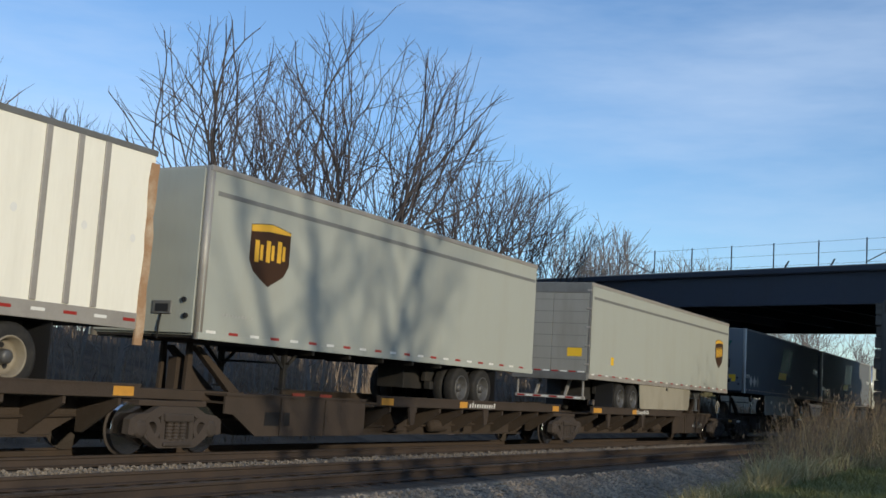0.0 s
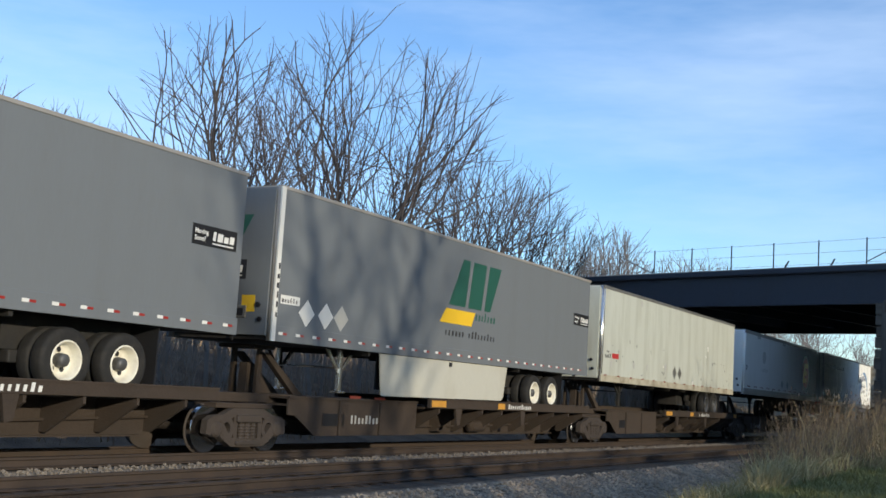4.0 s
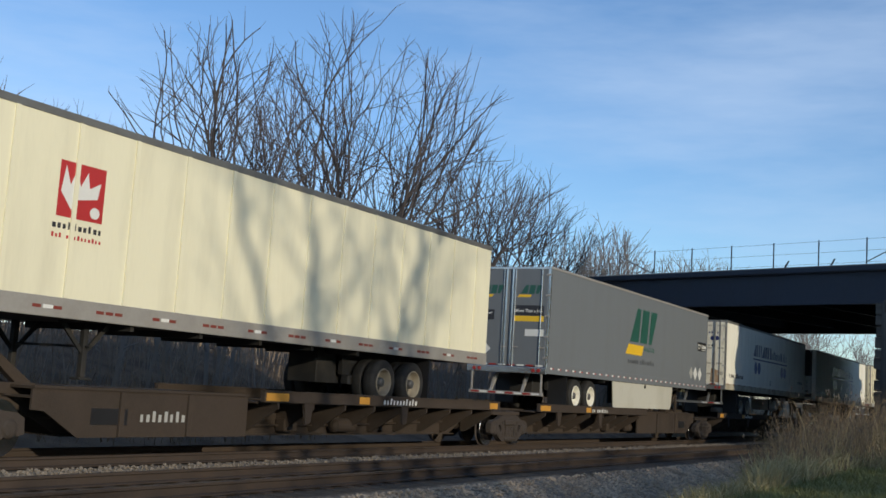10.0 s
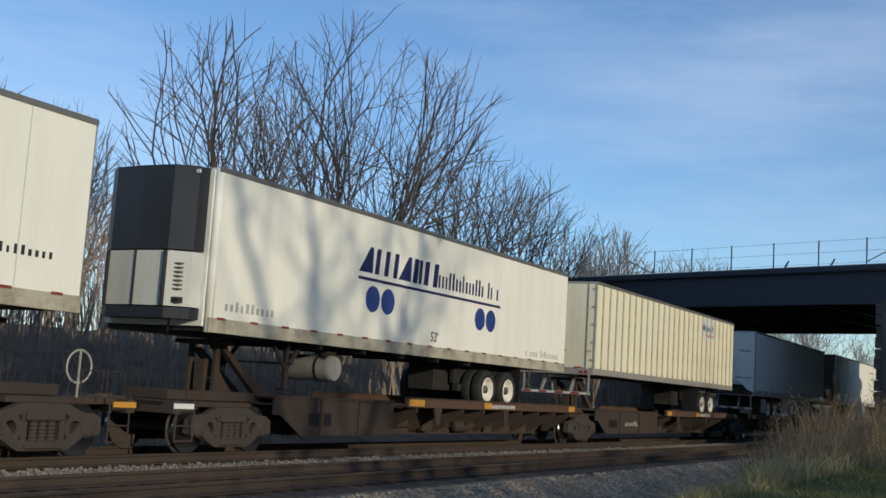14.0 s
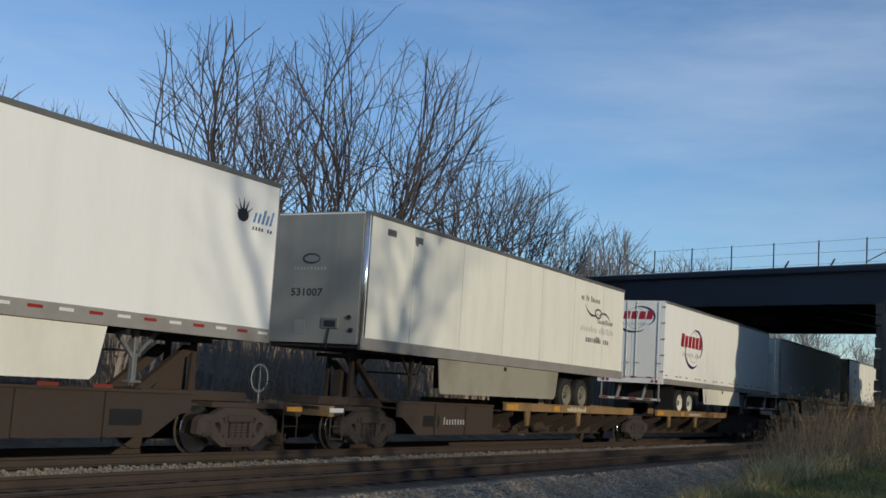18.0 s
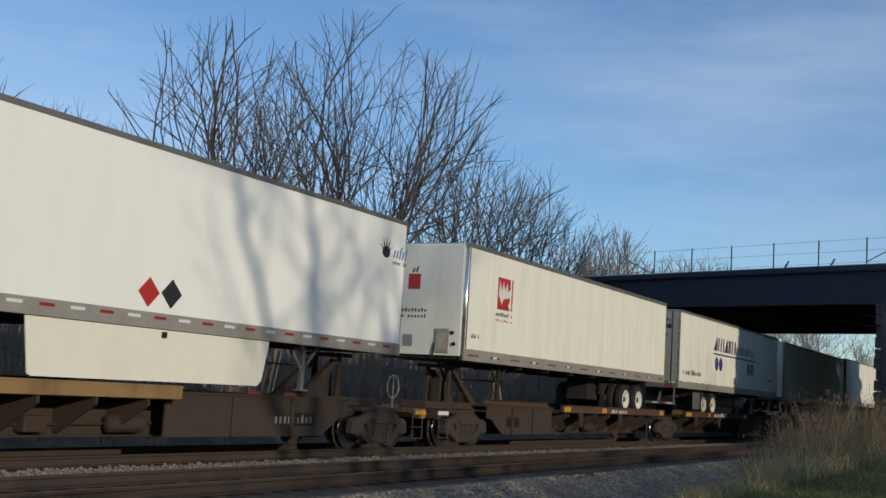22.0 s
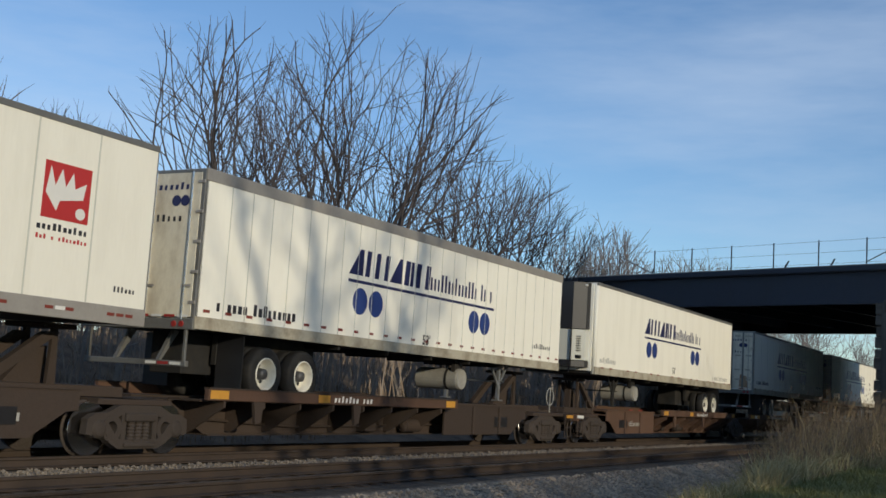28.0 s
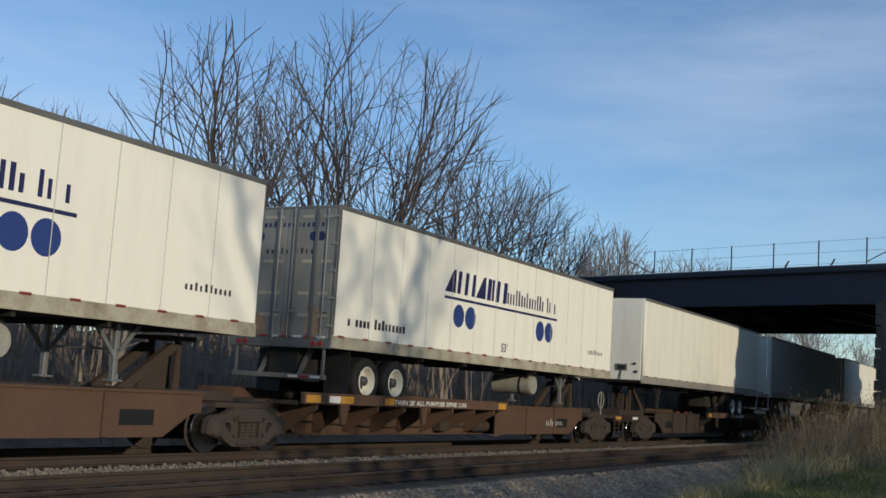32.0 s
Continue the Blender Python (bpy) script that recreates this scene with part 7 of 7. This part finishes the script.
def make_brush(name, label, count, x0, x1, y0, y1, h0, h1, seed, material, twigs=4, thick=1.0):
    """A thicket of thin stems, each with a few side twigs."""
    rng = random.Random(seed)
    b = Build()
    for _ in range(count):
        x, y = rng.uniform(x0, x1), rng.uniform(y0, y1)
        z, h = ground_z(x, y) - 0.1, rng.uniform(h0, h1)
        r = rng.uniform(0.008, 0.03) * thick
        lean = Vector((rng.gauss(0, 0.14), rng.gauss(0, 0.14), 1))
        p0 = Vector((x, y, z))
        p1 = p0 + lean * h * 0.5
        p2 = p1 + (lean + Vector((rng.gauss(0, 0.15), rng.gauss(0, 0.15), 0))) * h * 0.5
        b.tube([p0, p1, p2], [r, r * 0.8, 0.006], 3)
        for _k in range(twigs):
            f = rng.uniform(0.2, 0.9)
            q = p0.lerp(p1, f * 2) if f < 0.5 else p1.lerp(p2, f * 2 - 1)
            e = q + Vector((rng.gauss(0, 0.3), rng.gauss(0, 0.3), rng.uniform(0.2, 0.7))) * h * 0.28
            b.tube([q, e], [r * 0.45, 0.005], 3)
    me = bpy.data.meshes.new(name)
    me.from_pydata(b.v, [], b.f)
    me.materials.append(material)
    tagged(new(name, me), label, "brush", kind="stuff")


make_brush("saplings", "thin bare saplings at the foot of the road ramp", 46, 37.5, 43.5, 1.6, 4.0, 3.6, 5.6, 9, M["bark"], 5)


def make_screen_scrub():
    """Dense evergreen scrub added on the flat top of the road ramp, beyond the edge of the view, to block sky light."""
    rng = random.Random(19)
    v, f = [], []
    for _ in range(7000):
        back = rng.uniform(0.6, 15)
        x, y = rng.uniform(54.0, 73.2) - 0.37 * back, 4.6 - back
        z = 8.75 + 6.5 * rng.random() ** 1.2
        a, t, s = rng.uniform(0, 6.283), rng.uniform(-0.6, 0.6), rng.uniform(0.15, 0.3)
        e = Vector((math.cos(a), math.sin(a), 0)) * s
        g = Vector((-math.sin(a) * math.sin(t), math.cos(a) * math.sin(t), math.cos(t))) * s
        o, c = len(v), Vector((x, y, z))
        v += [tuple(c - e - g), tuple(c + e * 0.6 - g), tuple(c + e + g), tuple(c - e * 0.6 + g)]
        f.append((o, o + 1, o + 2, o + 3))
    me = bpy.data.meshes.new("scrub")
    me.from_pydata(v, [], f)
    me.materials.append(M["leaf"])
    tagged(new("scrub", me), "unseen dense evergreen scrub added on the road ramp to block sky light", "scrub", kind="stuff")


make_screen_scrub()


def make_screen_pine(place, low, high, wide, seed):
    """An unseen tall pine, added to block light, with a bare trunk and a dense crown from low to high."""
    rng = random.Random(seed)
    tree = thing("tree", "unseen tall pine with a bare trunk, added to block light near the bridge", "tree", "pines beside the road ramp", place)
    part("trunk", Build().tube([(0, 0, -0.4), (0.05, 0, low), (0, 0.05, high - 0.5)], [0.16, 0.12, 0.03], 8), M["bark"], tree)
    v, f = [], []
    for _ in range(2000):
        k = rng.random()
        r = wide * (1 - 0.75 * k) * math.sqrt(rng.random())
        t, a, tl, s = rng.uniform(0, 6.283), rng.uniform(0, 6.283), rng.uniform(-0.9, 0.9), rng.uniform(0.14, 0.28)
        c = Vector((r * math.cos(t), r * math.sin(t), low + (high - low) * k))
        e = Vector((math.cos(a), math.sin(a), 0)) * s
        g = Vector((-math.sin(a) * math.sin(tl), math.cos(a) * math.sin(tl), math.cos(tl))) * s
        o = len(v)
        v += [tuple(c - e - g), tuple(c + e * 0.6 - g), tuple(c + e + g), tuple(c - e * 0.6 + g)]
        f.append((o, o + 1, o + 2, o + 3))
    me = bpy.data.meshes.new("crown")
    me.from_pydata(v, [], f)
    me.materials.append(M["leaf"])
    tagged(part("crown", me, M["leaf"], tree, "dense evergreen crown"), kind="stuff")


# pines added outside the view to darken the train before the bridge
for i, (x_, y_) in enumerate(((44.6, -2.6), (47.2, -5.4), (50.2, -3.0), (44.2, -7.6), (48.6, -9.0), (52.6, -6.6))):
    low_ = 5.6 + (13 - y_ + 3.2) * 0.259 + 0.6
    make_screen_pine(pose(x_, y_, -0.6), low_ + 0.6, low_ + 9.0, 3.2, 300 + i)
for i in range(9):
    y_ = -13.0 - 2.4 * i
    make_screen_pine(pose(52 - 0.51 * (13 - y_) + 4.4 + (i * 5) % 7, y_, -0.6), 2.5, 21.0 + (i * 3) % 5, 4.2, 320 + i)
# pines added past the bridge against sky light and its reflection
for i in range(8):
    make_screen_pine(pose(88 + (i % 2) * 5, -9.5 + 2.0 * i, -0.6), 0.9, 15.0 + (i * 3) % 4, 3.6, 340 + i)
# one pine added to close a sunlit gap on the trailers
make_screen_pine(pose(43.6, -6.2, -0.6), 5.0, 17.0, 2.3, 360)
make_brush("brush", "dense leafless brush behind the train", 2700, 6, 78, 20.6, 33, 2.0, 5.2, 5, M["brushwood"], 6)
make_brush("brush", "pale dead stems along the wood's edge", 140, 8, 70, 19.5, 24, 1.2, 3.2, 6, M["palebark"], 5)
make_brush("brush", "stout pale young trunks along the wood's edge", 90, 5, 62, 20.5, 26, 2.6, 4.6, 16, M["palebark"], 3, 2.6)
make_brush("undergrowth", "distant leafless woodland undergrowth", 2600, -20, 330, 42, 70, 3, 7.5, 7, M["hazebark"], 4)
make_brush("undergrowth", "leafless undergrowth beyond the bridge", 900, 95, 380, 14, 42, 2, 6, 8, M["hazebark"], 4)


def blades(name, label, category, count, region, seed, material, tall, wide, heads=None, bend=0.35):
    """Upright blades or stalks. region(rng) gives a place, tall(x, y) the height there."""
    rng = random.Random(seed)
    v, f, hv, hf = [], [], [], []
    for _ in range(count):
        x, y = region(rng)
        z, h = ground_z(x, y) - 0.02, tall(x, y) * rng.uniform(0.55, 1.15)
        if h < 0.02:
            continue
        a, w = rng.uniform(0, 6.283), wide * rng.uniform(0.6, 1.4)
        dx, dy = math.cos(a) * w, math.sin(a) * w
        lx, ly = rng.gauss(0, bend) * h, rng.gauss(0, bend) * h
        o = len(v)
        v += [(x - dx, y - dy, z), (x + dx, y + dy, z), (x + lx * 0.35 - dx * 0.8, y + ly * 0.35 - dy * 0.8, z + h * 0.55), (x + lx * 0.35 + dx * 0.8, y + ly * 0.35 + dy * 0.8, z + h * 0.55), (x + lx, y + ly, z + h)]
        f += [(o, o + 1, o + 3, o + 2), (o + 2, o + 3, o + 4)]
        if heads and rng.random() < heads:
            o = len(hv)
            s = rng.uniform(0.006, 0.013)
            for k in range(3):
                t = k * 2.094 + a
                hv.append((x + lx + s * math.cos(t), y + ly + s * math.sin(t), z + h))
            hv += [(x + lx, y + ly, z + h + s * 4), (x + lx, y + ly, z + h - s * 2)]
            hf += [(o + k, o + (k + 1) % 3, o + 3) for k in range(3)] + [(o + (k + 1) % 3, o + k, o + 4) for k in range(3)]
    me = bpy.data.meshes.new(name)
    me.from_pydata(v, [], f)
    me.materials.append(material)
    ob = tagged(new(name, me), label, category, kind="stuff")
    if hv:
        hm = bpy.data.meshes.new("seed_heads")
        hm.from_pydata(hv, [], hf)
        hm.materials.append(M["seed"])
        tagged(part("seed_heads", hm, M["seed"], ob), kind="stuff")


def bank_edge(x):
    return 3.15 + 0.10 * min(max(0, x - 12), 14)


def weed_grow(x, y):
    """0 on the lawn, 1 well inside the weeds, which end at the foot of the bank."""
    g = max((y - 2.6 - 0.02 * (x - 13)) / 0.8, (x - 19.6) / 2.2)
    return max(0.0, min(1.0, g)) * max(0.0, min(1.0, (x - 12.4) / 6.0)) ** 1.15


def weed_tall(x, y):
    low = 1.0 - 0.25 * max(0.0, min(1.0, (y - 0.205 * x) / (0.03 * x)))
    clump = 1.0 + 0.2 * math.sin(2.3 * x + 1.1 * y) * math.sin(1.1 * x - 3.1 * y)
    return (1.05 * weed_grow(x, y) ** 0.8 * clump + 0.016 * (x - 16)) * low if weed_grow(x, y) > 0 else 0.0


def in_weeds(x0, x1, power):
    def spot(r):
        x = x0 + (x1 - x0) * r.random() ** power
        low, high = 1.6, 0.234 * x
        return x, low + (high - low) * r.random() ** 0.8
    return spot


def on_bank(x0, x1, power, d0, d1):
    return lambda r: (lambda x: (x, bank_edge(x) + d0 - (d0 - d1) * r.random()))(x0 + (x1 - x0) * r.random() ** power)


blades("dry_weeds", "tall dry brown weeds with seed heads on the bank", "weeds", 6000, in_weeds(13.2, 36.0, 1.1), 12, M["stalk"], weed_tall, 0.0045, 0.4, 0.2)
blades("tan_grass", "dry tan grass among the weeds on the bank", "grass", 5600, in_weeds(13.0, 34.0, 1.2), 15, M["dry"], lambda x, y: 0.62 * weed_tall(x, y), 0.006, None, 0.4)
blades("straws", "long pale arching straws among the weeds", "weeds", 420, in_weeds(13.5, 30.0, 1.2), 18, M["dry"], lambda x, y: 1.12 * weed_tall(x, y), 0.006, None, 0.5)
blades("fringe_grass", "pale tan grass where the weeds meet the lawn", "grass", 5200, in_weeds(12.6, 24.0, 1.3), 19, M["straw"], lambda x, y: 0.42 * max(0.0, 1 - 2.2 * abs(weed_grow(x, y) - 0.15)) if weed_grow(x, y) > 0 else 0.0, 0.007, None, 0.45)
blades("green_tufts", "green grass tufts at the foot of the weeds", "grass", 7000, on_bank(12.0, 26.0, 1.2, 0.4, -1.9), 16, M["grass"], lambda x, y: 0.10 + 0.12 * weed_tall(x, y), 0.007, None, 0.5)
blades("lawn_grass", "short green grass on the bank", "grass", 30000, on_bank(8.5, 26.0, 1.4, 0.1, -3.2), 13, M["grass"], lambda x, y: 0.085, 0.006, None, 0.5)
blades("verge_grass", "mixed tan and green grass at the foot of the bank", "grass", 9000, on_bank(10.0, 26.5, 1.2, 1.0, -0.5), 14, M["straw"], lambda x, y: 0.19, 0.006, None, 0.6)
blades("dead_grass", "pale dead grass along the wood's edge behind the train", "grass", 9000, lambda r: (4 + 90 * r.random(), 18.6 + 4.5 * r.random()), 17, M["stalk"], lambda x, y: 0.5, 0.012, None, 0.35)
stones_on("ballast_stones", "loose grey-brown ballast stones on the shoulder", 9000, 8, 44, -6.3, -4.05, 21, 0.034, 1.5)
stones_on("ballast_stones", "pale ballast stones between the tracks", 3000, 5, 60, -1.3, -0.6, 22, 0.03, 1.5, "palestone")
lay_ties(near_track, -2.54, 4.0, 110, 31)
lay_ties(far_track, 1.30, 4.0, 60, 32)

# ================= movement =================
SPEED, GAIN = 13.3377, 0.00426
# how far the train runs ahead of or behind an even speed, in metres
LAG = ((0, -0.06), (1, -0.01), (2, -0.13), (3, 0.20), (6, -0.24), (7, 0.01), (8, 0.15), (9, 0.09), (10, -0.05), (11, 0.10), (12.5, 0.07), (13, -0.07), (14, 0.19), (16.5, 0.04),
       (17, 0.06), (18, 0.01), (19, -0.29), (20, -0.18), (21.5, -0.18), (23, -0.13), (25, 0.21), (28, 0.12), (32, 0.0))


def train_shift(t):
    return -SPEED * (t - 16) - GAIN * (t - 16) ** 2 / 2 + float(np.interp(t, [q[0] for q in LAG], [q[1] for q in LAG]))


def motions():
    times = [q[0] for q in LAG]
    for ob, x, length, z, aside in MOVERS:
        walk(ob, [(t, on_train(x + train_shift(t), length, z) @ pose(0, aside, 0)) for t in times])
    # the wheels roll on the rails: every wheelset turns alike
    for place in (-0.89, 0.89):
        sets = [c for b in bogies for c in b.children if c.name.startswith("wheelset") and abs(c.location.x - place) < 0.1]
        rows, t = [], 0.0
        while t <= 32.0001:
            rows.append((t, pose(place, 0, 0.427) @ Matrix.Rotation((train_shift(t) - train_shift(0)) / 0.427, 4, "Y")))
            t += 1 / 30
        walk(sets[0], rows)
        lead = sets[0].animation_data
        for c in sets[1:]:
            c.rotation_mode = "QUATERNION"
            c.animation_data_create()
            c.animation_data.action = lead.action
            c.animation_data.action_slot = lead.action_slot


motions()
